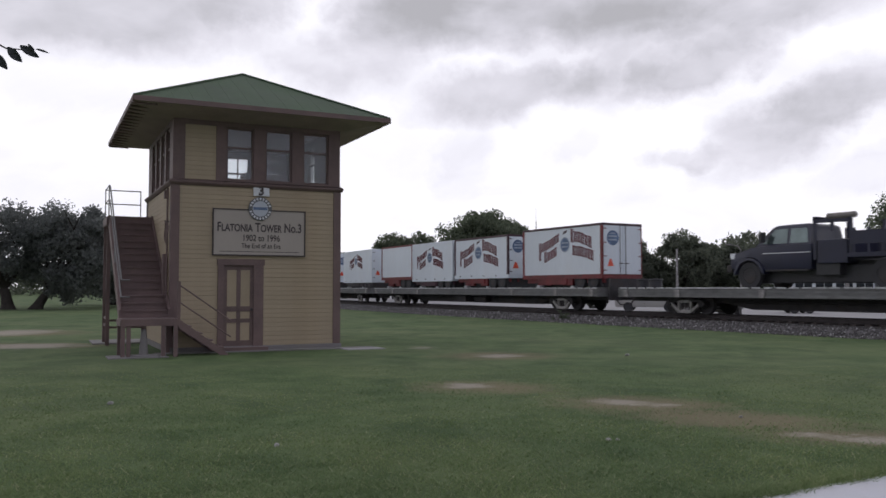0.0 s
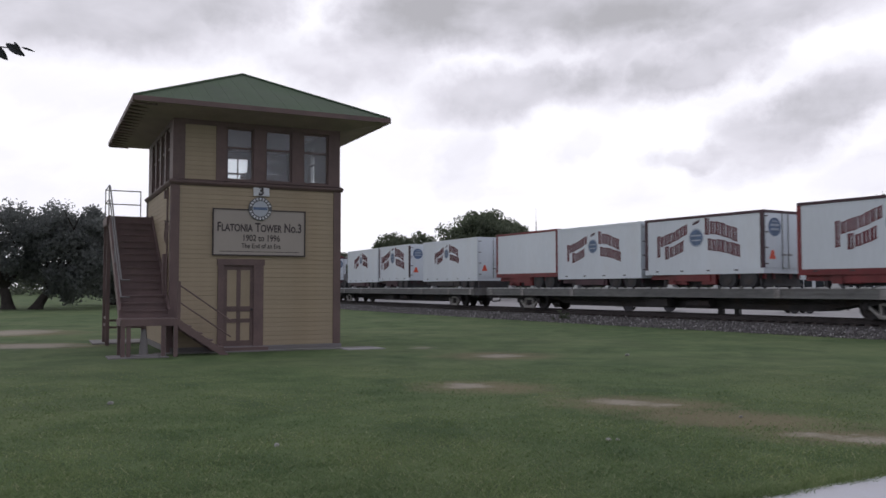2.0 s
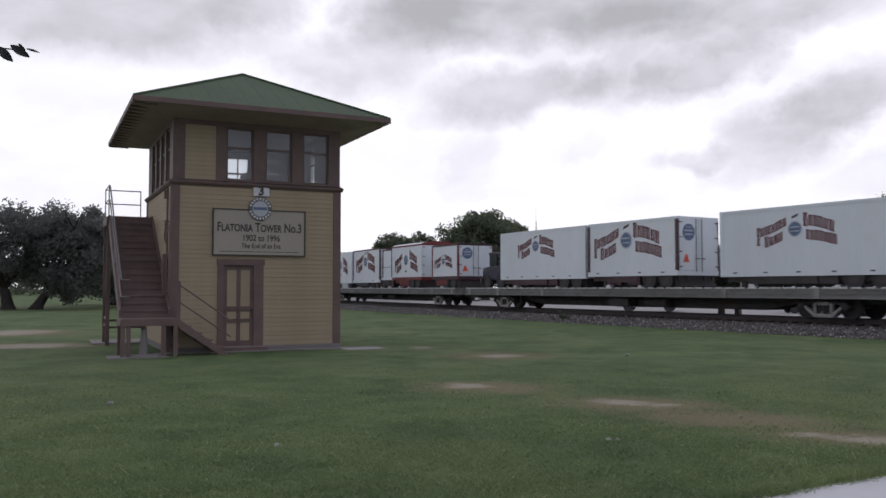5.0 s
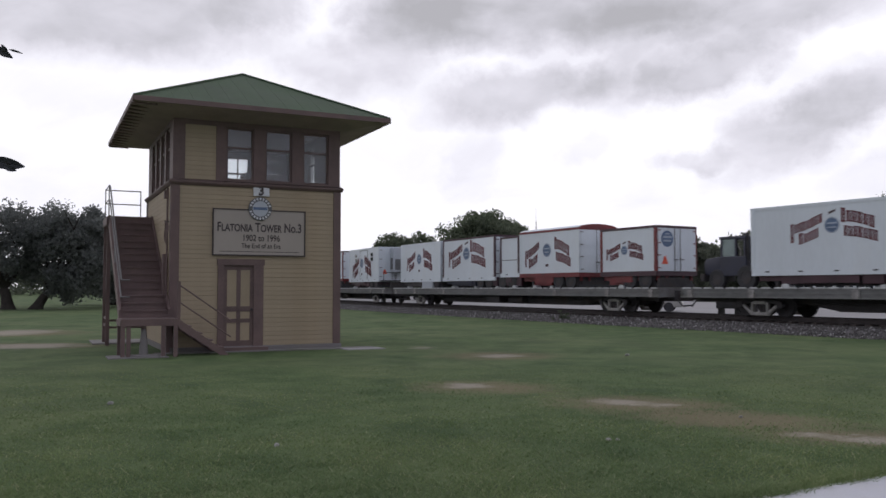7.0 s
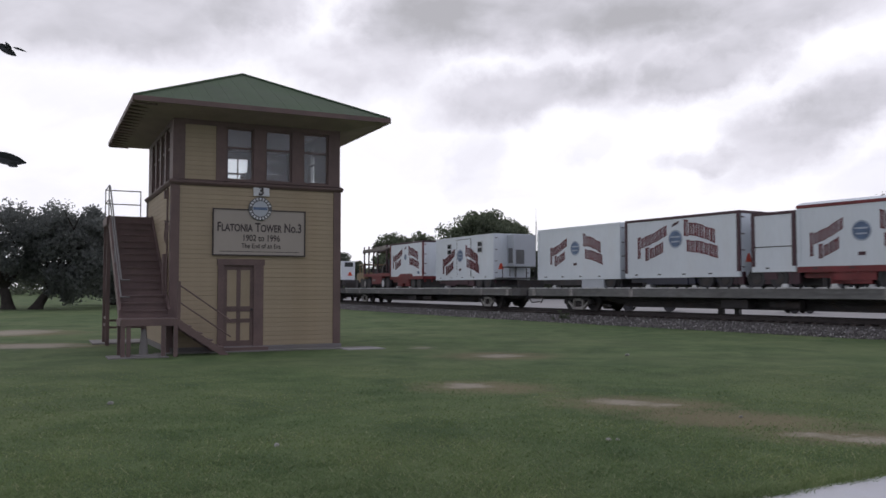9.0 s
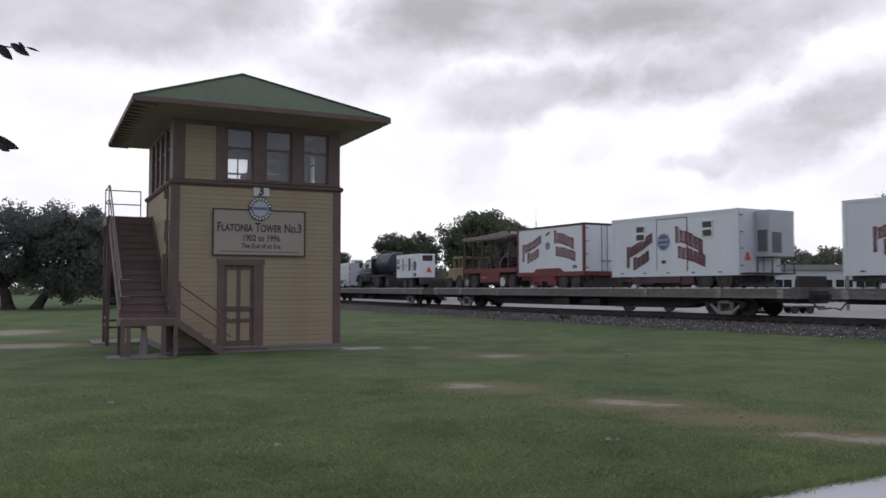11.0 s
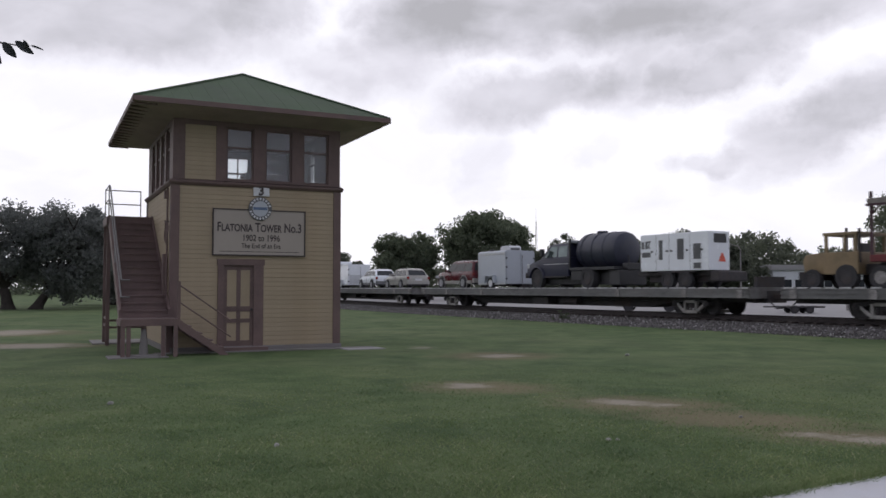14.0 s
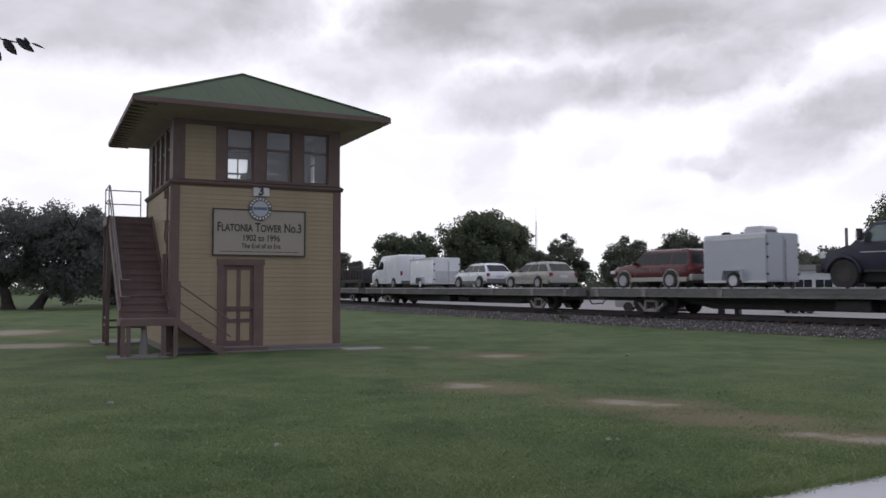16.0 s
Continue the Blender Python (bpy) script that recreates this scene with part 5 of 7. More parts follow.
def work_truck(s_front, label, load, length):
    t = thing("work_truck", label, "truck", "work trucks")
    up = 0.14 if load == "flat" else 0.06
    L, w = length, 1.08
    X = lambda u: u - L / 2
    hood = [(0.0, 0.62), (0.0, 0.98), (0.08, 1.14), (0.3, 1.23), (1.08, 1.40), (1.2, 1.46), (3.55, 1.5), (3.55, 0.56), (1.54, 0.56), (1.44, 0.85), (1.22, 1.05), (0.88, 1.12), (0.54, 1.03), (0.34, 0.8), (0.3, 0.62)]
    body = part("cab_body", Mesh().prism([(X(u), z) for u, z in hood], -w, w, bevel=0.04), NAVY, t, "dark navy crew cab", smooth=True)
    ring = lambda a, b, ww, z: [(X(a), -ww, z), (X(b), -ww, z), (X(b), ww, z), (X(a), ww, z)]
    roof = part("cab_roof", Mesh().loft([ring(1.12, 3.5, w - 0.05, 1.44), ring(1.85, 3.42, w - 0.18, 2.15), ring(2.0, 3.36, w - 0.25, 2.22), ring(2.3, 3.2, w - 0.45, 2.26)]), NAVY, t, smooth=True)
    part("side_glass", slab_of([(X(1.46), -w + 0.07, 1.54), (X(2.5), -w + 0.07, 1.54), (X(2.5), -w + 0.168, 2.08), (X(1.96), -w + 0.168, 2.08)], (0, -1, 0.25)), GLINT, roof)
    part("side_glass", slab_of([(X(2.63), -w + 0.07, 1.54), (X(3.36), -w + 0.07, 1.54), (X(3.31), -w + 0.168, 2.08), (X(2.63), -w + 0.168, 2.08)], (0, -1, 0.25)), GLINT, roof)
    part("windscreen", slab_of([(X(1.23), -0.92, 1.54), (X(1.23), 0.92, 1.54), (X(1.8), 0.82, 2.1), (X(1.8), -0.82, 2.1)], (-0.7, 0, 0.72)), GLINT, roof)
    part("side_stripe", Mesh().box(X(1.5), X(3.5), -w - 0.012, -w, 1.17, 1.2), SILVER, body)
    part("bumper", Mesh().box(X(-0.18), X(0.05), -w, w, 0.5, 0.78, 0.04), STEEL_DARK, t)
    part("grille", Mesh().box(X(-0.03), X(0.02), -0.6, 0.6, 0.85, 1.25), CHROME, body)
    for k in (-1, 1):
        part("headlight", Mesh().box(X(-0.02), X(0.22), *sorted((k * (w + 0.005), k * (w - 0.32))), 1.0, 1.24, 0.03), LAMP_CLEAR, body)
        part("mirror", Mesh().box(X(1.52), X(1.66), *sorted((k * (w + 0.05), k * (w + 0.28))), 1.6, 1.98, 0.02), BLACK, roof)
        part("step_bar", Mesh().box(X(1.7), X(3.5), *sorted((k * w, k * (w + 0.14))), 0.5, 0.57, 0.01), STEEL_DARK, t)
        wheel(t, X(0.88), k * (w - 0.12), -0.03 - up, 0.53, RIM_GREY)
        wheel(t, X(L - 1.9), k * (w - 0.16), -0.03 - up, 0.53, RIM_GREY, width=1.6)
        arc = [math.pi * (0.02 + 0.96 * i / 12) for i in range(13)]
        ring_out = [(X(0.88) + 0.70 * math.cos(a), 0.5 - up + 0.68 * math.sin(a)) for a in arc]
        ring_in = [(X(0.88) + 0.60 * math.cos(a), 0.5 - up + 0.60 * math.sin(a)) for a in arc]
        part("fender", Mesh().prism(ring_out + ring_in[::-1], *sorted((k * (w - 0.35), k * (w + 0.07))), bevel=0.015), NAVY, t, smooth=True)
    part("frame_rails", Mesh().box(X(3.4), X(L), -0.5, -0.36, 0.6, 0.85).box(X(3.4), X(L), 0.36, 0.5, 0.6, 0.85).box(X(3.7), X(4.6), -w + 0.05, -w + 0.5, 0.35, 0.8).box(X(3.7), X(4.6), w - 0.5, w - 0.05, 0.35, 0.8), BLACK, t)
    # Dark box added around the axles to blacken the view under the truck.
    part("underbody", Mesh().box(X(0.5), X(L - 0.6), -0.7, 0.7, 0.2 - up, 0.7, 0.05).tube((X(0.88), -0.9, 0.5 - up), (X(0.88), 0.9, 0.5 - up), 0.09).tube((X(L - 1.9), -0.9, 0.5 - up), (X(L - 1.9), 0.9, 0.5 - up), 0.12), BLACK, t, "axles with a dark filler box added around them")
    if load == "tank":
        part("bed", Mesh().box(X(3.65), X(L), -w, w, 0.84, 0.98), BLACK, t)
        m = Mesh().lathe([(X(3.7), 0.2), (X(3.73), 0.6), (X(3.85), 0.82), (X(4.0), 0.89), (X(L - 0.5), 0.89), (X(L - 0.28), 0.83), (X(L - 0.16), 0.6), (X(L - 0.12), 0.2)], (0, 0, 1.78), 36, axis="x")
        tank = part("water_tank", m, TANK, t, "black plastic water tank", smooth=True)
        for u in (4.2, 5.0, 5.8):
            part("tank_band", Mesh().lathe([(X(u), 0.88), (X(u + 0.01), 0.915), (X(u + 0.09), 0.915), (X(u + 0.1), 0.88)], (0, 0, 1.78), 36, axis="x"), TANK, tank, smooth=True)
        part("filler_cap", Mesh().lathe([(0, 0.28), (0.1, 0.28), (0.13, 0.22)], (X(4.9), 0, 2.64), 16, axis="z"), TANK, tank)
        part("light_bar", Mesh().box(X(3.3), X(3.65), -w + 0.1, w - 0.1, 2.22, 2.36, 0.03), SILVER, t)
        part("rack_post", Mesh().box(X(3.58), X(3.66), -w, -w + 0.08, 0.9, 2.42), BLACK, t)
        part("rack_post", Mesh().box(X(3.58), X(3.66), w - 0.08, w, 0.9, 2.42), BLACK, t)
        part("pump", Mesh().box(X(L - 0.5), X(L + 0.25), -0.95, 0.7, 0.1, 0.82, 0.06).box(X(L - 0.08), X(L + 0.3), -0.5, 0.5, 0.8, 1.15, 0.05).tube((X(L + 0.15), -0.3, 1.1), (X(L + 0.15), -0.3, 1.5), 0.04), BLACK, t)
    else:
        part("bed", Mesh().box(X(5.0), X(L), -1.2, 1.2, 0.95, 1.1), NAVY, t)
        part("tool_box", Mesh().box(X(3.8), X(4.95), -1.12, 1.12, 0.75, 1.6, 0.03), NAVY, t)
        rack = part("headache_rack", Mesh().box(X(3.62), X(3.74), -w, -w + 0.1, 0.9, 2.42).box(X(3.62), X(3.74), w - 0.1, w, 0.9, 2.42).box(X(3.62), X(3.74), -w, w, 2.34, 2.44).box(X(5.0), X(5.1), -w, -w + 0.09, 1.1, 2.36).box(X(5.0), X(5.1), w - 0.09, w, 1.1, 2.36).box(X(3.7), X(5.1), -w, -w + 0.07, 2.2, 2.32).box(X(4.3), X(4.4), -w, -w + 0.08, 1.9, 2.3), NAVY, t)
        part("rolled_load", Mesh().lathe([(X(3.8), 0.06), (X(3.85), 0.11), (X(4.9), 0.11), (X(4.95), 0.06)], (0, -0.5, 2.47), 12, axis="x"), CANOPY, rack, "rolled tan tarpaulin")
        m = Mesh()
        for i in range(6):
            m.box(X(5.2 + i * 0.52), X(5.28 + i * 0.52), -1.2, -1.13, 1.1, 1.95)
        m.box(X(5.1), X(L), -1.21, -1.14, 1.4, 1.85)
        part("stake_side", m, NAVY, t)
        part("stake_side", Mesh().box(X(5.1), X(L), 1.14, 1.21, 1.1, 1.85), NAVY, t)
    return aboard(t, s_front + L / 2, DECK_Z + up)


work_truck(-58.25, "dark navy work truck carrying a black water tank", "tank", 6.95)
work_truck(76.35, "dark navy work truck with headache rack and stake bed", "flat", 8.2)


def generator(s0, s1):
    g = thing("generator_set", "white towable generator cabinet with grey louvres on a dark chassis", "generator")
    h, w, b, top = (s1 - s0) / 2, 0.92, 0.76, 2.38
    body = part("cabinet", Mesh().box(-h, h, -w, 0.32, b, top, 0.03), CAR_WHITE, g)
    for x0, x1, z0, z1 in ((-h + 1.14, -h + 1.34, 1.25, 2.1), (-h + 2.2, -h + 2.56, 1.24, 2.12), (-h + 3.1, -h + 3.5, 1.24, 1.88), (-h + 3.1, -h + 3.5, 0.84, 1.08)):
        lv = part("louvre", Mesh().box(x0, x1, -w - 0.012, -w, z0, z1), LOUVRE, body)
        for i in range(int((z1 - z0) / 0.07)):
            part("slat", Mesh().box(x0, x1, -w - 0.02, -w - 0.01, z0 + i * 0.07, z0 + i * 0.07 + 0.03), LOUVRE, lv)
    m = Mesh()
    for x in (0.72, 1.62, 1.86, 2.75, 3.55):
        m.box(-h + x - 0.05, -h + x + 0.05, -w - 0.03, -w, 1.58, 1.66)
    part("latches", m, BLACK, body)
    m = Mesh()
    for x in (0.96, 1.72, 2.9):
        m.box(-h + x, -h + x + 0.012, -w - 0.004, -w, b + 0.05, top - 0.06)
    part("door_seam", m, LOUVRE, body)
    part("maker_mark", Mesh().box(-h + 0.08, -h + 0.24, -w - 0.006, -w, 1.75, 2.08).box(-h + 0.3, -h + 0.46, -w - 0.006, -w, 1.75, 2.08).box(-h + 0.52, -h + 0.58, -w - 0.006, -w, 1.75, 2.08).box(-h + 0.47, -h + 0.63, -w - 0.006, -w, 2.02, 2.1), LOUVRE, body, "dark maker's mark")
    part("rating_plate", Mesh().box(-h + 0.1, -h + 0.62, -w - 0.006, -w, 1.38, 1.6), LOUVRE, body)
    part("end_grille", Mesh().box(h, h + 0.02, -w + 0.3, 0.12, 1.9, 2.28), BLACK, body)
    part("warning_triangle", Mesh().prism([(-0.35, 1.12), (0.08, 1.12), (0.05, 1.19), (-0.1, 1.48), (-0.17, 1.48), (-0.32, 1.19)], h, h + 0.015, axis="x"), WARNING, body, "orange-red triangular reflector")
    part("lifting_eye", Mesh().lathe([(top, 0.06), (top + 0.1, 0.05), (top + 0.12, 0.02)], (0.35, -0.3, 0), 10, axis="z"), STEEL_DARK, body)
    part("chassis", Mesh().box(-h - 0.5, h + 0.3, -0.6, 0.6, 0.55, b, 0.02).box(h, h + 0.45, -w + 0.05, w - 0.05, 0.3, 0.72, 0.06), STEEL_DARK, g)
    for x in (-0.35, 0.65):
        for y in (-w + 0.1, w - 0.1):
            wheel(g, x, y, -0.03, 0.39)
    # Filler box, added to darken the open gap between the wheels.
    part("underbody", Mesh().box(-h + 0.1, h - 0.1, -0.45, 0.45, 0.28, 0.58), STEEL_DARK, g, "dark filler box added to close the gap below")
    part("fender", Mesh().box(-0.9, 1.2, -w - 0.02, -w + 0.3, 0.68, 0.74, 0.01), STEEL_DARK, g)
    return aboard(g, (s0 + s1) / 2)


generator(-49.71, -45.79)


def yard_tractor(s0, s1, paint, label, top, open_cab):
    t = thing("yard_tractor", label, "tractor")
    L, w = s1 - s0, 0.95
    X = lambda u: u - L / 2
    hood = part("hood", Mesh().prism([(X(u), z) for u, z in ((0.05, 0.55), (0.0, 1.0), (0.1, 1.22), (0.9, 1.3), (0.95, 0.5))], -w + 0.1, w - 0.1, bevel=0.05), paint, t, smooth=True)
    part("cab_base", Mesh().box(X(0.9), X(min(L - 0.1, 2.2)), -w, w, 0.5, 1.28, 0.03), paint, t)
    c1 = min(L - 0.1, 2.1)
    m = Mesh()
    cab = part("cab", Mesh().box(X(0.85), X(c1 + 0.06), -w + 0.02, w - 0.02, top - 0.12, top, 0.03), paint, t)
    for u in (0.92, 1.62, c1 - 0.06):
        for k in (-1, 1):
            part("cab_post", Mesh().box(X(u), X(u + 0.09), *sorted((k * (w - 0.03), k * (w - 0.12))), 1.25, top - 0.1), paint, cab)
    if not open_cab:
        for k in (-1, 1):
            part("side_glass", Mesh().box(X(1.0), X(1.62), *sorted((k * (w - 0.06), k * (w - 0.05))), 1.28, top - 0.12), GLINT, cab)
        part("back_panel", Mesh().box(X(c1 - 0.04), X(c1), -w + 0.05, w - 0.05, 1.25, top - 0.1), paint, cab)
        part("beacon", Mesh().lathe([(top, 0.07), (top + 0.1, 0.06), (top + 0.13, 0.03)], (X(1.7), -0.4, 0), 10, axis="z"), BLACK, cab)
    part("seat", Mesh().box(X(1.4), X(1.9), -0.3, 0.3, 0.8, 1.1, 0.05).box(X(1.8), X(1.95), -0.3, 0.3, 1.05, 1.6, 0.05), BLACK, t)
    part("steering_wheel", Mesh().lathe([(0, 0.2), (0.03, 0.2)], (X(1.2), 0, 1.3), 14, axis="z"), BLACK, t)
    part("front_bumper", Mesh().box(X(-0.12), X(0.1), -w, w, 0.3, 0.6, 0.03), STEEL_DARK, t)
    part("rear_frame", Mesh().box(X(c1), X(L), -0.5, 0.5, 0.5, 0.85), STEEL_DARK, t)
    part("exhaust", Mesh().tube((X(c1 + 0.1), -w + 0.1, 0.9), (X(c1 + 0.1), -w + 0.1, top + 0.1), 0.05), STEEL_DARK, t)
    for u, r in ((0.75, 0.4) if L < 3 else (0.42, 0.36), (L - 0.4, 0.47) if L < 3 else (1.75, 0.44)):
        for k in (-1, 1):
            wheel(t, X(u), k * (w - 0.1), -0.03, r, RIM_GREY)
    return aboard(t, (s0 + s1) / 2)


yard_tractor(-41.5, -38.05, YELLOW, "faded yellow yard tractor with open-windowed cab", 1.98, True)
yard_tractor(14.85, 17.45, NAVY, "dark navy yard tractor with a square glazed cab", 2.08, False)


def canopy_wagon(s0, s1):
    c = thing("canopy_wagon", "dark red open wagon with posts under a sagging grey canopy", "wagon")
    h, w = (s1 - s0) / 2, 1.18
    chassis = part("bed", Mesh().box(-h, h, -w, w, 0.9, 1.14, 0.02), ORANGE_RED, c, "dull red steel bed")
    part("side_box", Mesh().box(-h + 1.9, h - 1.75, -w + 0.02, w - 0.02, 0.34, 0.9, 0.03), ORANGE_RED, c)
    part("side_mark", Mesh().box(-h + 2.1, -h + 2.7, -w + 0.012, -w + 0.022, 0.58, 0.7), GALV, chassis)
    # Dark filler added below the bed to block the bright gap.
    part("underbody", Mesh().box(-h + 0.2, h - 0.1, -0.85, 0.85, 0.2, 0.88), STEEL_DARK, c, "dark filler box added under the bed")
    for i, x in enumerate((-h + 0.07, -h + 1.12, -h + 2.2, -h + 3.15, h - 0.75)):
        for k in (-1, 1):
            top = 3.28 if k < 0 else 3.0
            part("post", Mesh().box(x - 0.045, x + 0.045, *sorted((k * (w - 0.01), k * (w - 0.09))), 1.1, top), MAROON, c)
            part("brace", Mesh().tube((x, k * (w - 0.05), 2.5), (x + 0.3, k * (w - 0.05), 2.83), 0.028, n=6), MAROON, c)
    sag = [(-h - 0.02, 2.86), (-h * 0.4, 2.83), (0.3, 2.84), (1.6, 2.88), (h - 0.35, 2.9), (h - 0.3, 3.02), (1.9, 3.1), (0.9, 3.16), (-0.2, 3.1), (-h * 0.5, 3.05), (-h - 0.03, 3.04)]
    part("canopy", Mesh().prism(sag, -w - 0.06, w + 0.06, bevel=0.03), CANOPY, c, "weathered grey-brown canopy")
    part("folded_sheet", Mesh().prism([(0.0, 3.08), (2.0, 3.06), (1.75, 3.16), (1.2, 3.25), (0.55, 3.24), (0.2, 3.16)], -0.85, 0.7, bevel=0.05), CANOPY, c)
    part("canopy_rail", Mesh().box(-h - 0.05, h - 0.4, -w - 0.08, -w - 0.03, 2.78, 2.86), MAROON, c)
    part("canopy_rail", Mesh().box(-h - 0.05, h - 0.4, w + 0.03, w + 0.08, 2.78, 2.86), MAROON, c)
    heap = [(h - 2.75, 1.13), (h - 0.12, 1.13), (h - 0.1, 2.22), (h - 0.9, 2.3), (h - 1.7, 2.2), (h - 1.78, 1.72), (h - 2.7, 1.68)]
    part("stored_gear", Mesh().prism(heap, -0.72, 0.8, bevel=0.04), FENCE_DARK, c, "dark heap of stored gear")
    for i in range(3):
        z = 1.3 + 0.18 * i
        part("stacked_board", Mesh().box(h - 2.6, h - 1.55, -w + 0.1, -0.7, z, z + 0.07, 0.01), STEEL_DARK, c)
        part("stacked_board", Mesh().box(h - 1.15, h - 0.2, -w + 0.1, -0.7, z + 0.05, z + 0.12, 0.01), STEEL_DARK, c)
    part("low_load", Mesh().box(-h + 0.9, -h + 1.9, -0.6, 0.5, 1.13, 1.5, 0.06).box(-h + 2.2, -h + 2.9, -0.4, 0.7, 1.13, 1.38, 0.05), FENCE_DARK, c, "dark low bundles")
    part("hose", Mesh().tube((h - 1.75, -w + 0.04, 1.2), (h - 1.6, -w + 0.04, 1.6), 0.03, n=8).tube((h - 1.6, -w + 0.04, 1.6), (h - 0.7, -w + 0.1, 2.15), 0.03, n=8), BOGIE, c)
    for x, rim in ((-h + 0.36, ROAD_RIM), (-h + 1.25, RIM_GREY), (h - 1.36, RIM_RING), (h - 0.46, RIM_GREY)):
        for k in (-1, 1):
            wheel(c, x, k * (w - 0.12), -0.03, 0.4, rim)
    return aboard(c, (s0 + s1) / 2)


canopy_wagon(-38.75, -32.95)


def stake_wagon(s0, s1):
    c = thing("stake_wagon", "dark stake-sided wagon with covered load", "wagon")
    h, w = (s1 - s0) / 2, 1.15
    part("bed", Mesh().box(-h, h, -w, w, 0.45, 0.75, 0.02), STEEL_DARK, c)
    part("covered_load", Mesh().box(-h + 0.1, h - 0.1, -w + 0.1, w - 0.1, 0.7, 1.55, 0.15), FENCE_DARK, c)
    for i in range(9):
        x = -h + 0.1 + i * (2 * h - 0.2) / 8
        part("stake", Mesh().box(x - 0.04, x + 0.04, -w, -w + 0.06, 0.7, 1.85), MAROON, c)
    part("top_bar", Mesh().box(-h, h, -w - 0.01, -w + 0.07, 1.72, 1.82), STEEL_DARK, c)
    for x in (-h + 0.8, h - 0.8):
        for k in (-1, 1):
            wheel(c, x, k * (w - 0.12), -0.03, 0.42)
    return aboard(c, (s0 + s1) / 2)


stake_wagon(-106.4, -100.3)

# chain and coupling gear that leans between the cars: loading plates stood on end
for s in (69.7, 41.0, 12.9, -15.0, -43.05):
    pl = thing("bridge_plate", "dark steel loading plate stood upright at the car end", "loading plate", "loading plates")
    part("plate", Mesh().prism([(-0.1, -0.55), (0.05, -0.55), (0.16, 0.46), (0.02, 0.46)], -1.3, 0.35, bevel=0.008), STEEL_DARK, pl)
    part("bracket", Mesh().box(-0.25, 0.0, -0.9, -0.8, -0.06, 0.02).box(-0.25, 0.0, -0.1, 0.0, -0.06, 0.02), STEEL_DARK, pl)
    aboard(pl, s - 0.25)


for s in (70.98, 71.78, -41.4):
    d = thing("black_drum", "short black cable drum standing on the deck", "drum", "cable drums")
    part("barrel", Mesh().lathe([(-0.02, 0.3), (0.02, 0.32), (0.05, 0.28), (0.36, 0.28), (0.39, 0.32), (0.43, 0.3)], (0, -0.6, 0), 20, axis="z"), BLACK, d, smooth=True)
    part("hub", Mesh().lathe([(0.42, 0.12), (0.46, 0.1)], (0, -0.6, 0), 12, axis="z"), STEEL_DARK, d)
    aboard(d, s)
crate = thing("deck_crate", "grey equipment crate under the trailer", "crate")
part("box", Mesh().box(-0.8, 0.8, -1.25, -0.98, -0.03, 0.42, 0.015), GREY_PAINT, crate)
part("lid", Mesh().box(-0.82, 0.82, -1.27, -0.97, 0.42, 0.46, 0.008), GREY_PAINT, crate)
aboard(crate, -9.0)
fan = [o for o in bpy.data.objects if o.name == "cargo_trailer"][0]
part("roof_vent", Mesh().lathe([(2.14, 0.2), (2.24, 0.2), (2.28, 0.1)], (-0.75, -0.5, 0), 14, axis="z"), BLACK, fan)
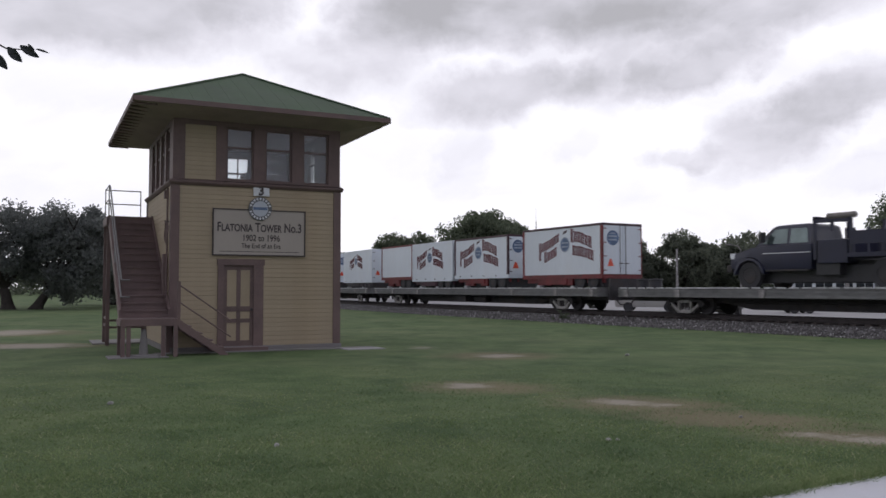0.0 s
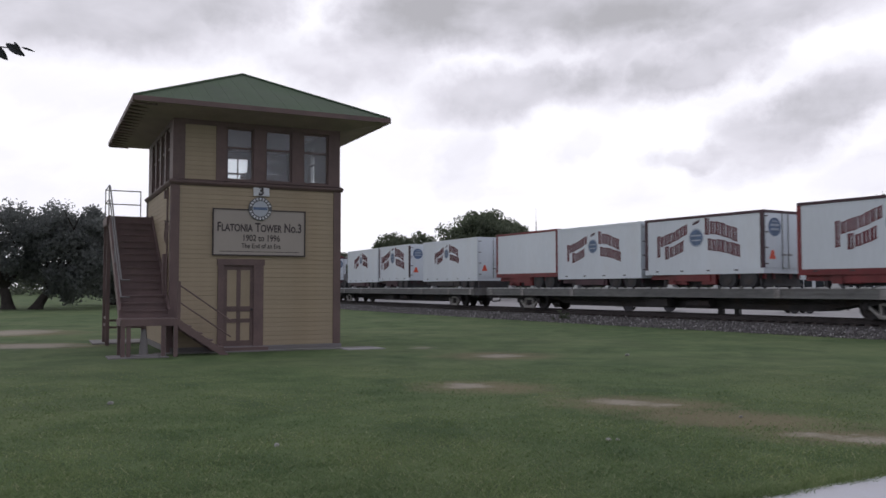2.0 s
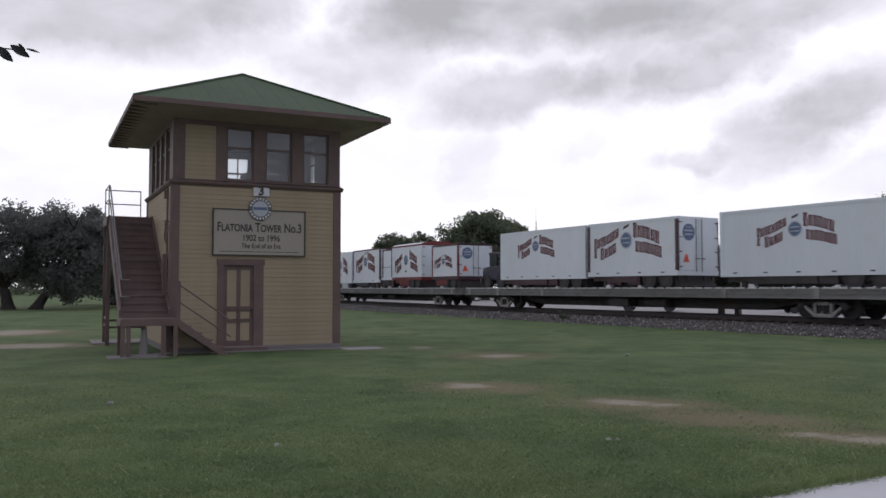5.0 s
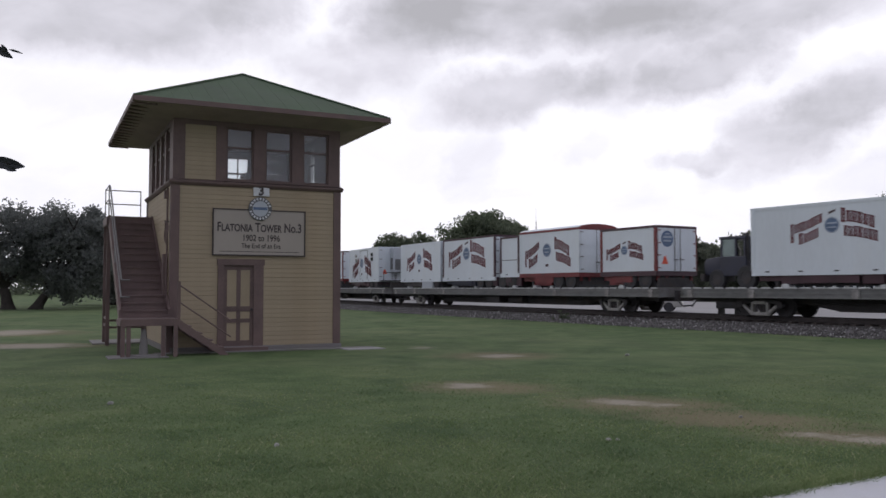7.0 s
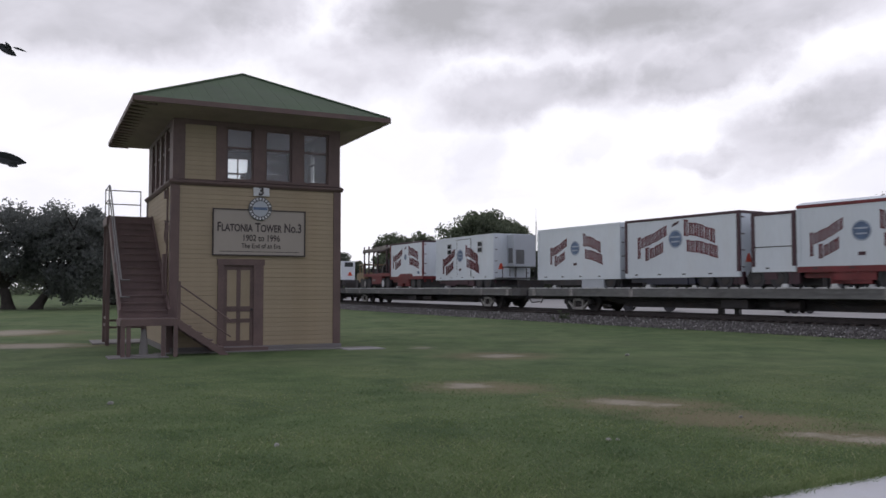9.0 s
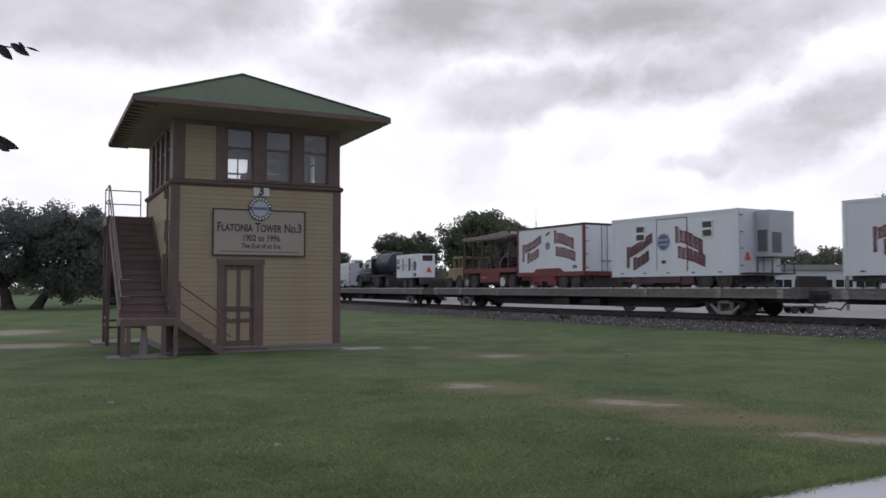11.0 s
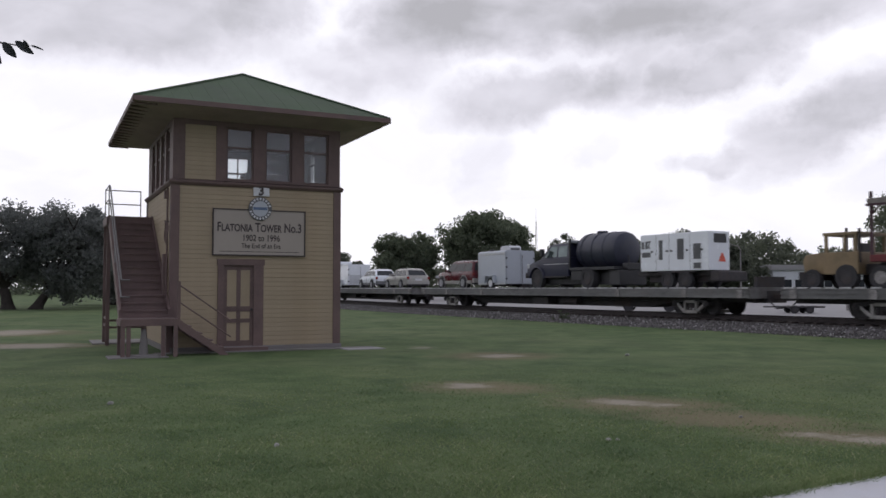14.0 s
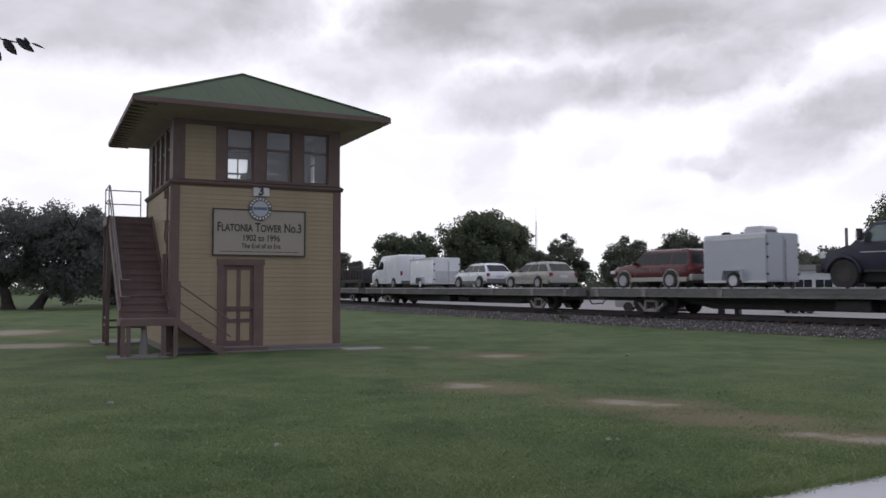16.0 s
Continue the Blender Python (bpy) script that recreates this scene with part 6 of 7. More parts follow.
# ---- outside stair of the tower ----
def outside_stair():
    st = thing("outside_stair", "brown wooden outside stair with landings and pipe handrails against the tower", "stairs", at=TOWER_AT)
    n, z0, z1, y0, y1 = 15, 0.88, 3.6, -0.05, 3.6
    rise, run = (z1 - z0) / n, (y1 - y0) / (n - 1)
    for i in range(n - 1):
        y = y0 + i * run
        part("tread", Mesh().box(-1.14, -0.07, y - 0.03, y + run + 0.01, z0 + (i + 1) * rise - 0.035, z0 + (i + 1) * rise), BROWN, st)
    for i in range(n):
        y = y0 + i * run
        part("riser", Mesh().box(-1.14, -0.07, y, y + 0.022, z0 + i * rise, z0 + (i + 1) * rise - 0.036), BROWN, st)
    for x in (-1.19, -0.07):
        part("stringer", Mesh().prism([(y0 - 0.05, z0 - 0.2), (y0 - 0.05, z0 + 0.2), (y1 + 0.05, z1 + 0.04), (y1 + 0.05, z1 - 0.3)], x, x + 0.05, axis="x"), BROWN, st)
    part("lower_landing", Mesh().box(-1.22, 0.03, -1.1, -0.06, 0.82, 0.88).box(-1.22, 0.03, -1.12, -1.08, 0.72, 0.86).box(-1.24, -1.2, -1.1, -0.06, 0.72, 0.86), BROWN, st)
    part("upper_landing", Mesh().box(-1.22, -0.02, 3.55, 4.95, 3.54, 3.6).box(-1.22, -0.02, 3.53, 3.57, 3.36, 3.58).box(-1.24, -1.2, 3.55, 4.95, 3.36, 3.58), BROWN, st)
    for x, y in ((-1.18, -1.05), (-1.06, -1.05), (-0.3, -1.05), (-0.03, -1.07), (-1.18, -0.15), (-0.08, -0.15)):
        part("post", Mesh().box(x - 0.045, x + 0.045, y - 0.045, y + 0.045, 0.0, 0.82), BROWN, st)
    for x, y in ((-1.17, 3.7), (-1.17, 4.88), (-0.1, 4.88)):
        part("post", Mesh().box(x - 0.05, x + 0.05, y - 0.05, y + 0.05, 0.0, 3.55), BROWN, st)
    for z in (0.62, 0.42):
        part("cross_rail", Mesh().box(-1.17, -0.1, 4.84, 4.88, z, z + 0.06), BROWN, st)
        part("cross_rail", Mesh().box(-1.19, -1.14, 3.7, 4.88, z + 0.1, z + 0.16), BROWN, st)
    # short flight along the front wall
    for i in range(4):
        x = 0.06 + i * 0.25
        part("tread", Mesh().box(x, x + 0.28, -1.04, -0.1, 0.88 - (i + 1) * 0.17 - 0.035, 0.88 - (i + 1) * 0.17), BROWN, st)
    for y in (-1.08, -0.1):
        part("stringer", Mesh().prism([(0.03, 0.88), (0.03, 0.66), (1.0, 0.0), (1.22, 0.0)], y, y + 0.045), BROWN, st)
    # pipe rails
    k = (z1 - z0) / (y1 - y0)
    for h in (0.95, 0.55):
        m = Mesh().tube((-1.17, -0.35, z0 + h - 0.05), (-1.17, 3.5, z1 + h - 0.12), 0.02, n=6)
        m.tube((-1.17, -0.35, z0 + h - 0.05), (-0.98, -0.35, z0 + h - 0.05), 0.02, n=6)
        part("pipe_rail", m, GALV, st)
        part("pipe_rail", Mesh().tube((-1.19, 4.85, z1 + h - 0.1), (-0.22, 4.85, z1 + h - 0.1), 0.016, n=6).tube((-1.19, 3.55, z1 + h - 0.1), (-1.19, 4.85, z1 + h - 0.1), 0.016, n=6), GALV, st)
        part("hand_rail", Mesh().tube((0.0, -1.05, 0.75 + h), (1.25, -1.05, -0.1 + h * 0.96), 0.018, n=6), BROWN, st)
    for x, y in ((-1.19, 3.55), (-1.19, 4.85), (-0.22, 4.85)):
        part("rail_post", Mesh().tube((x, y, z1), (x, y, z1 + 0.86), 0.016, n=6), GALV, st)
    part("rail_post", Mesh().tube((-1.17, 1.6, 1.95), (-1.17, 1.6, 2.95), 0.018, n=6), GALV, st)
    part("rail_post", Mesh().box(0.0, 0.07, -1.09, -1.02, 0.85, 1.75), BROWN, st)
    pad = tagged(part("concrete_pad", Mesh().box(-1.5, -0.2, -1.3, -0.4, -0.05, 0.025, 0.01), CONCRETE), "small concrete pad under the stair posts", "concrete pad")
    pad.matrix_world = TOWER_AT
    pad = tagged(part("concrete_pad", Mesh().box(-1.5, -0.0, 4.3, 6.2, -0.05, 0.03, 0.01), CONCRETE), "concrete pad behind the tower stair", "concrete pad")
    pad.matrix_world = TOWER_AT
    slab = tagged(part("concrete_pad", Mesh().box(4.25, 5.3, -0.9, -0.2, -0.05, 0.02, 0.01), GRAVEL_ROAD), "pale worn concrete slab beside the tower", "concrete pad")
    slab.matrix_world = TOWER_AT
    stop = thing("splash_post", "short grey tapered concrete post on a concrete foot under the landing", "post", at=TOWER_AT @ pose(-0.72, -0.95, 0))
    part("shaft", Mesh().lathe([(0.05, 0.11), (0.6, 0.06), (0.64, 0.03)], n=10, axis="z"), CONCRETE, stop)
    part("foot", Mesh().box(-0.3, 0.3, -0.18, 0.18, 0.0, 0.06, 0.015), CONCRETE, stop)


outside_stair()
pipe = thing("wall_conduit", "brown electric conduit with meter box on the tower side wall", "conduit", at=TOWER_AT)
part("pipe", Mesh().tube((-0.05, 0.45, 0.3), (-0.05, 0.45, 4.1), 0.025, n=8), BROWN, pipe)
part("junction_box", Mesh().box(-0.1, -0.02, 0.62, 0.78, 3.86, 4.06, 0.01), BROWN, pipe)
part("riser_box", Mesh().box(-0.13, -0.03, 0.55, 0.72, 0.95, 2.45, 0.015), BROWN, pipe)
coil = thing("cable_coil", "loops of brown cable hung on the tower's side wall", "cable", at=TOWER_AT @ pose(-0.09, 0.32, 2.98))
for i in range(4):
    m = Mesh()
    ring_pts = [(0.012 * i - 0.02 + 0.01 * math.sin(3 * a), (0.13 + 0.012 * i) * math.cos(a), (0.25 + 0.02 * i) * math.sin(a) - 0.015 * i) for a in [2 * math.pi * k / 16 for k in range(17)]]
    for a, b in zip(ring_pts, ring_pts[1:]):
        m.tube(a, b, 0.012, n=6)
    part("loop", m, BROWN, coil)
part("hook", Mesh().tube((0.09, 0, 0.26), (-0.05, 0, 0.28), 0.012, n=6), STEEL_DARK, coil)


# Desk added inside to block bright windows seen across the room.
machine = thing("blocking_desk", "dark lever desk added to block light in the upper room", "desk", at=TOWER_AT)
part("case", Mesh().box(2.35, 3.6, 2.6, 3.2, 4.12, 4.9, 0.02), BROWN, machine)
for i in range(9):
    part("lever", Mesh().tube((2.45 + i * 0.13, 2.75, 4.88), (2.45 + i * 0.13, 2.72, 5.0), 0.015, n=6), GALV, machine)


# Board added to keep the middle of one back window dark.
chart = thing("blocking_board", "dark framed board added to block part of a back window", "chart", at=TOWER_AT)
part("board", Mesh().box(3.28, 4.12, 4.82, 4.84, 5.25, 5.57), BROWN, chart)
part("chart_frame", Mesh().box(3.25, 4.15, 4.81, 4.85, 5.57, 5.6).box(3.25, 4.15, 4.81, 4.85, 5.22, 5.25), BROWN, chart)
part("hanger", Mesh().tube((3.4, 4.83, 5.6), (3.4, 4.83, 5.87), 0.006, n=5).tube((4.0, 4.83, 5.6), (4.0, 4.83, 5.87), 0.006, n=5), STEEL_DARK, chart)


# ---- trees ----
def leaf_cloud(centres, radii, per, size, seed, squash=0.8):
    """Leaf quads scattered about clump centres: vertices and faces."""
    rng = np.random.default_rng(seed)
    c = np.repeat(np.asarray(centres, float), per, axis=0)
    r = np.repeat(np.asarray(radii, float), per)[:, None]
    d = rng.normal(size=c.shape)
    d /= np.linalg.norm(d, axis=1)[:, None]
    p = c + d * r * rng.uniform(0.35, 1.0, (len(c), 1)) * np.array([1, 1, squash])
    u, v = rng.normal(size=c.shape), rng.normal(size=c.shape)
    u /= np.linalg.norm(u, axis=1)[:, None]
    v -= u * (u * v).sum(1)[:, None]
    v /= np.linalg.norm(v, axis=1)[:, None]
    s = size * rng.uniform(0.6, 1.35, (len(c), 1))
    quads = np.stack([p - u * s, p + v * s * 0.55, p + u * s, p - v * s * 0.55], axis=1)
    return quads.reshape(-1, 3), np.arange(len(c) * 4).reshape(-1, 4)


def tree(x, y, h, spread, trunk_h, trunk_r, label, leaves, seed, size=0.3, clumps=75, per=90, low=0.3, lean=0.0, gaps=0.0):
    t = thing("tree", label, "tree", at=pose(x, y, 0))
    rng = random.Random(seed)
    m = Mesh()
    fork = Vector((lean * 0.4, 0, trunk_h))
    base = fork * 0.22
    m.loft([[Vector((f.x, f.y, f.z)) + Vector((math.cos(a), math.sin(a), 0)) * trunk_r * k * (1 + 0.12 * math.sin(3 * a + seed)) for a in [2 * math.pi * i / 12 for i in range(12)]] for f, k in ((Vector((0, 0, -0.1)), 1.5), (base * 0.5, 1.2), (base, 1.05), (fork * 0.6, 0.9), (fork, 0.82))])
    centres, radii = [], []
    mid, zr = (h + h * low) / 2, (h - h * low) / 2
    for i in range(9):
        a = 2 * math.pi * (i + rng.random() * 0.6) / 9
        reach = rng.uniform(0.45, 0.8)
        tip = Vector((lean + math.cos(a) * spread * reach, math.sin(a) * spread * reach, mid + rng.uniform(-0.3, 0.6) * zr))
        knee = fork.lerp(tip, 0.5) + Vector((0, 0, zr * 0.12))
        m.tube(fork, knee, trunk_r * 0.5, trunk_r * 0.28, 7).tube(knee, tip, trunk_r * 0.28, trunk_r * 0.06, 6)
        for _ in range(2):
            tw = tip + Vector((rng.uniform(-1, 1), rng.uniform(-1, 1), rng.uniform(-0.2, 1))) * spread * 0.25
            m.tube(knee.lerp(tip, rng.uniform(0.3, 0.8)), tw, trunk_r * 0.12, trunk_r * 0.03, 5)
    part("trunk", m, TRUNK, t, "dark trunk and limbs")
    clumps, per, size = int(clumps * 1.5), int(per * 2.6), size * 0.62
    while len(centres) < clumps:
        d = Vector((rng.gauss(0, 1), rng.gauss(0, 1), rng.gauss(0, 1))).normalized()
        k = rng.uniform(0.25, 1.0) ** 0.45
        bump = 0.86 + 0.22 * noise.noise(d * 1.7 + Vector((seed * 3.1, 0, 0)))
        c = Vector((lean + d.x * spread * k * bump, d.y * spread * k * bump, mid + d.z * zr * k * bump))
        if noise.noise(c * (1.6 / spread) + Vector((seed, seed, 0))) < gaps - 0.42:
            continue
        centres.append(c)
        radii.append(spread * rng.uniform(0.15, 0.27))
    part("crown", raw_mesh("crown", *leaf_cloud(centres, radii, per, size, seed), leaves), leaves, t, "uneven dense leafy crown")
    return t


tree(-32.9, 64, 8.4, 5.0, 1.6, 0.42, "old dark live oak with broad low crown", LEAF_OAK, 3, 0.22, 80, 52, 0.14, lean=-0.9, gaps=0.2)
tree(-31.1, 64.4, 8.3, 4.3, 1.5, 0.42, "old dark live oak with a thick leaning trunk", LEAF_OAK, 4, 0.22, 95, 58, 0.06, lean=2.6)
tree(-39.5, 66, 9.3, 4.6, 2.0, 0.45, "oak with a thin open crown showing sky", LEAF_OAK, 5, 0.2, 60, 60, 0.2, gaps=0.3)
tree(-27.2, 72, 7.9, 4.2, 1.6, 0.4, "dark live oak behind the others", LEAF_OAK, 6, 0.22, 85, 55, 0.04)
tree(-32.0, 82, 7.6, 5.5, 1.6, 0.4, "dark live oak in the second row", LEAF_OAK, 16, 0.25, 80, 60, 0.03)
tree(-22.5, 80, 6.4, 4.2, 1.6, 0.4, "dark live oak beside the signal tower", LEAF_OAK, 17, 0.25, 80, 60, 0.03)
tree(-5.0, 115, 9.3, 4.9, 2.6, 0.4, "broad dark green roadside tree", LEAF_ELM, 7, 0.3, 110, 90, 0.05)
tree(5.6, 114, 12.6, 6.7, 3.0, 0.5, "tall round dark green tree", LEAF_ELM, 8, 0.3, 130, 100, 0.12)
tree(12.8, 128, 8.2, 4.2, 2.6, 0.3, "slim sparse tree with sky between its limbs", LEAF_FAR, 9, 0.28, 60, 60, 0.02, gaps=0.12)
tree(17.9, 126, 10.0, 4.2, 2.8, 0.3, "small open-crowned tree beside the road", LEAF_FAR, 10, 0.28, 70, 60, 0.02, gaps=0.1)
tree(27.5, 122, 8.9, 5.0, 2.2, 0.35, "rounded roadside tree with pale green crown", LEAF_FAR, 11, 0.3, 85, 80, 0.02)
tree(34.5, 120, 10.0, 5.0, 2.2, 0.35, "taller rounded roadside tree", LEAF_FAR, 12, 0.3, 85, 80, 0.02)
tree(41.5, 124, 8.6, 4.6, 2.2, 0.35, "dense rounded roadside tree", LEAF_FAR, 13, 0.3, 80, 80, 0.02)
tree(44.6, 118.5, 5.2, 1.9, 1.0, 0.15, "small dense bush beside the low building", LEAF_FAR, 18, 0.25, 45, 70, 0.0)
tree(-15.5, 132, 7.3, 3.4, 2.2, 0.3, "small feathery tree beside the road", LEAF_FAR, 14, 0.28, 45, 60, 0.1, gaps=0.1)
tree(30.9, 55, 8.6, 3.1, 3.2, 0.25, "young tree with upright branches near the road", LEAF_ELM, 15, 0.15, 70, 80, 0.3, gaps=0.1)

# far woods all round
rng = np.random.default_rng(21)
ang = np.concatenate([rng.uniform(-1.0, 0.28, 900), rng.uniform(0.28, 0.9, 1100), rng.uniform(1.0, 5.28, 500)])
dist = rng.uniform(210, 270, len(ang))
tall = np.where((ang > 0.28) & (ang < 1.0), 14.0, 7.6)
woods = np.stack([dist * np.sin(ang), dist * np.cos(ang), rng.uniform(0.06, 1.0, len(ang)) * tall * (0.85 + 0.12 * np.sin(ang * 23) + 0.06 * np.sin(ang * 57))], axis=1)
tagged(part("far_woods", raw_mesh("far_woods", *leaf_cloud(woods, rng.uniform(1.6, 3.2, len(ang)), 70, 0.5, 22), LEAF_FAR), LEAF_FAR), "distant hazy green line of trees", "trees", kind="stuff")


# ---- beyond the railway ----
def low_building(x0, x1, y0, y1, h, label, wall, roof_h, bays):
    b = thing("low_building", label, "building")
    body = part("wall", Mesh().box(x0, x1, y0, y1, 0, h), wall, b)
    part("roof", Mesh().box(x0 - 0.4, x1 + 0.4, y0 - 0.4, y1 + 0.4, h, h + roof_h, 0.05), BUILDING_GREY, b, "flat grey roof edge")
    w = (x1 - x0) / bays
    for i in range(bays):
        a = x0 + i * w + w * 0.09
        c = a + w * 0.82
        win = part("window", Mesh().box(a, c, y0 - 0.03, y0 + 0.02, 0.7, 2.85), TINT, b)
        part("frame", Mesh().box(a - 0.05, c + 0.05, y0 - 0.09, y0 - 0.03, 0.6, 0.7).box(a - 0.05, c + 0.05, y0 - 0.09, y0 - 0.03, 2.85, 2.95).box((a + c) / 2 - 0.04, (a + c) / 2 + 0.04, y0 - 0.09, y0 - 0.03, 0.7, 2.85), BUILDING_WHITE, win)
    return b


low_building(47.0, 61.5, 120, 127, 4.2, "long low white building with dark windows and flat grey roof", BUILDING_WHITE, 0.75, 5)
low_building(62.4, 90.0, 118, 134, 4.4, "white low shop building beside the road", BUILDING_WHITE, 0.35, 9)

pole = thing("utility_pole", "plain grey wooden utility pole by the road", "pole", at=pose(28.8, 60, 0))
part("shaft", Mesh().tube((0, 0, -0.2), (0, 0, 5.9), 0.13, 0.1, 10), BOGIE, pole)
post = thing("utility_pole", "weathered grey wooden pole before the roadside trees", "pole", at=pose(27.8, 100, 0))
part("shaft", Mesh().tube((0, 0, -0.2), (0, 0, 6.3), 0.16, 0.12, 10), BOGIE, post)
part("cap", Mesh().lathe([(6.28, 0.13), (6.36, 0.08)], n=10, axis="z"), STEEL_DARK, post)
mast = thing("radio_mast", "thin distant lattice radio mast", "mast", at=pose(27.8, 251, 0))
m = Mesh()
for a in (0, 2.1, 4.2):
    m.tube((0.7 * math.cos(a), 0.7 * math.sin(a), 0), (0.12 * math.cos(a), 0.12 * math.sin(a), 21.5), 0.07, 0.05, 5)
m.tube((0, 0, 21), (0, 0, 25.5), 0.05, 0.03, 5)
part("lattice", m, BOGIE, mast)
part("braces", Mesh().tube((0, 0, 2), (0, 0, 21), 0.04, n=5), BOGIE, mast)


def parked_car(x, y, turn, paint, label):
    c = thing("parked_car", label, "car", "parked cars", at=pose(x, y, 0.02, 0, 0, turn))
    body = part("body", Mesh().prism([(-2.2, 0.3), (2.2, 0.3), (2.25, 0.6), (2.1, 0.85), (1.0, 0.95), (-1.9, 0.98), (-2.25, 0.85)], -0.88, 0.88, bevel=0.06), paint, c, smooth=True)
    cab = part("cabin", Mesh().prism([(-1.9, 0.9), (1.05, 0.9), (0.35, 1.45), (-1.35, 1.48)], -0.74, 0.74, bevel=0.05), paint, c, smooth=True)
    for k in (-1, 1):
        part("side_glass", slab_of([(-1.6, k * 0.745, 1.0), (0.8, k * 0.745, 1.0), (0.3, k * 0.745, 1.38), (-1.3, k * 0.745, 1.38)], (0, k, 0)), TINT, cab)
        for u in (-1.35, 1.35):
            wheel(c, u, k * 0.8, 0, 0.32, RIM_DARK)
    part("windscreen", slab_of([(0.98, -0.65, 0.98), (0.98, 0.65, 0.98), (0.42, 0.6, 1.4), (0.42, -0.6, 1.4)], (0.7, 0, 0.7)), TINT, cab)
    return c


for i, (x, y, paint, label) in enumerate(((43.5, 96, CAR_WHITE, "white parked car by the low building"), (48.0, 97, CAR_BEIGE, "silver parked car by the low building"), (52.6, 96, NAVY, "dark blue parked car by the low building"), (57.0, 97, CAR_WHITE, "white parked car beside the dark one"), (37.0, 98, CAR_RED, "red parked car under the trees"))):
    parked_car(x, y, 8 * (-1) ** i, paint, label)

cab = thing("trackside_cabinet", "dark trackside equipment cabinet on two legs", "cabinet", at=pose(14.1, 41.5, 0, 0, 0, -50))
part("case", Mesh().box(-0.6, 0.6, -0.25, 0.25, 0.6, 1.3, 0.02), STEEL_DARK, cab)
for x in (-0.45, 0.45):
    part("leg", Mesh().box(x - 0.12, x + 0.12, -0.12, 0.12, -0.05, 0.61), STEEL_DARK, cab)
low = thing("flat_trailer", "low dark flat trailer parked behind the track", "trailer", at=pose(22.6, 53.5, 0.02, 0, 0, -8))
part("bed", Mesh().box(-1.3, 1.3, -0.9, 0.9, 0.36, 0.46, 0.02), STEEL_DARK, low)
for x in (-0.5, 0.4):
    for y in (-0.8, 0.8):
        wheel(low, x, y, 0, 0.24)
part("tongue", Mesh().box(-2.2, -1.3, -0.06, 0.06, 0.36, 0.44), STEEL_DARK, low)
parked_car(14.2, 58.0, -20, CAR_BEIGE, "silver parked car on the gravel beyond the track")
lamp = thing("street_lamp", "tall thin street lamp with a curved arm", "street lamp", at=pose(38.9, 110, 0))
part("post", Mesh().tube((0, 0, -0.2), (0, 0, 6.6), 0.1, 0.07, 8), BOGIE, lamp)
part("arm", Mesh().tube((0, 0, 6.6), (-0.3, 0, 7.15), 0.06, n=6).tube((-0.3, 0, 7.15), (-1.4, 0, 7.35), 0.05, n=6), BOGIE, lamp)
part("lantern", Mesh().box(-1.9, -1.3, -0.12, 0.12, 7.26, 7.4, 0.03), BOGIE, lamp)


# ---- near ground: walk, stones, litter, grass ----
walk_dir = Vector((3.82 - 2.34, 7.24 - 6.42)).normalized()
nrm = Vector((walk_dir.y, -walk_dir.x))
p0, p1 = Vector((2.34, 6.42)) - walk_dir * 4.5, Vector((2.34, 6.42)) + walk_dir * 9
slabs = 9
pave = tagged(new("pavement"), "pale concrete footpath along the lawn", "footpath", kind="structure")
for i in range(slabs):
    a, b = p0.lerp(p1, i / slabs) + walk_dir * 0.006, p0.lerp(p1, (i + 1) / slabs) - walk_dir * 0.006
    m = Mesh()
    q = [a, b, b + nrm * 1.5, a + nrm * 1.5]
    m.solid([(*v, -0.08) for v in q], [(*v, 0.012) for v in q])
    part("slab", m, WALK, pave)


def stones():
    rng = np.random.default_rng(5)
    n = 15000
    s = rng.uniform(-52, 26, n)
    off = rng.choice([0, 1], n, p=[0.93, 0.07])
    o = np.where(off == 0, rng.uniform(-3.3, -1.6, n), rng.uniform(-0.6, 0.6, n))
    z = np.interp(o, [-3.3, -3.1, -2.2, -1.55, 0], [0.0, 0.0, 0.16, 0.29, 0.31])
    a = TURN + CURVE * s
    oo = HALF + o
    x = X0 + (np.sin(a) - math.sin(TURN)) / CURVE + oo * np.sin(a)
    y = Y0 + (np.cos(a) - math.cos(TURN)) / CURVE + oo * np.cos(a)
    c = np.stack([x, y, z + 0.015], axis=1)
    base = np.array([(1, 0, 0), (-1, 0, 0), (0, 1, 0), (0, -1, 0), (0, 0, 1), (0, 0, -1)], float)
    size = rng.uniform(0.022, 0.055, (n, 1, 1))
    v = c[:, None, :] + base[None] * size * rng.uniform(0.6, 1.3, (n, 6, 1)) + rng.normal(0, 0.006, (n, 6, 3))
    f = np.array([(0, 2, 4), (2, 1, 4), (1, 3, 4), (3, 0, 4), (2, 0, 5), (1, 2, 5), (3, 1, 5), (0, 3, 5)])
    faces_of = (f[None] + 6 * np.arange(n)[:, None, None]).reshape(-1, 3)
    tagged(part("ballast_stones", raw_mesh("ballast_stones", v.reshape(-1, 3), faces_of, STONE), STONE), "loose grey ballast stones beside the rails", "stones", kind="stuff")


stones()


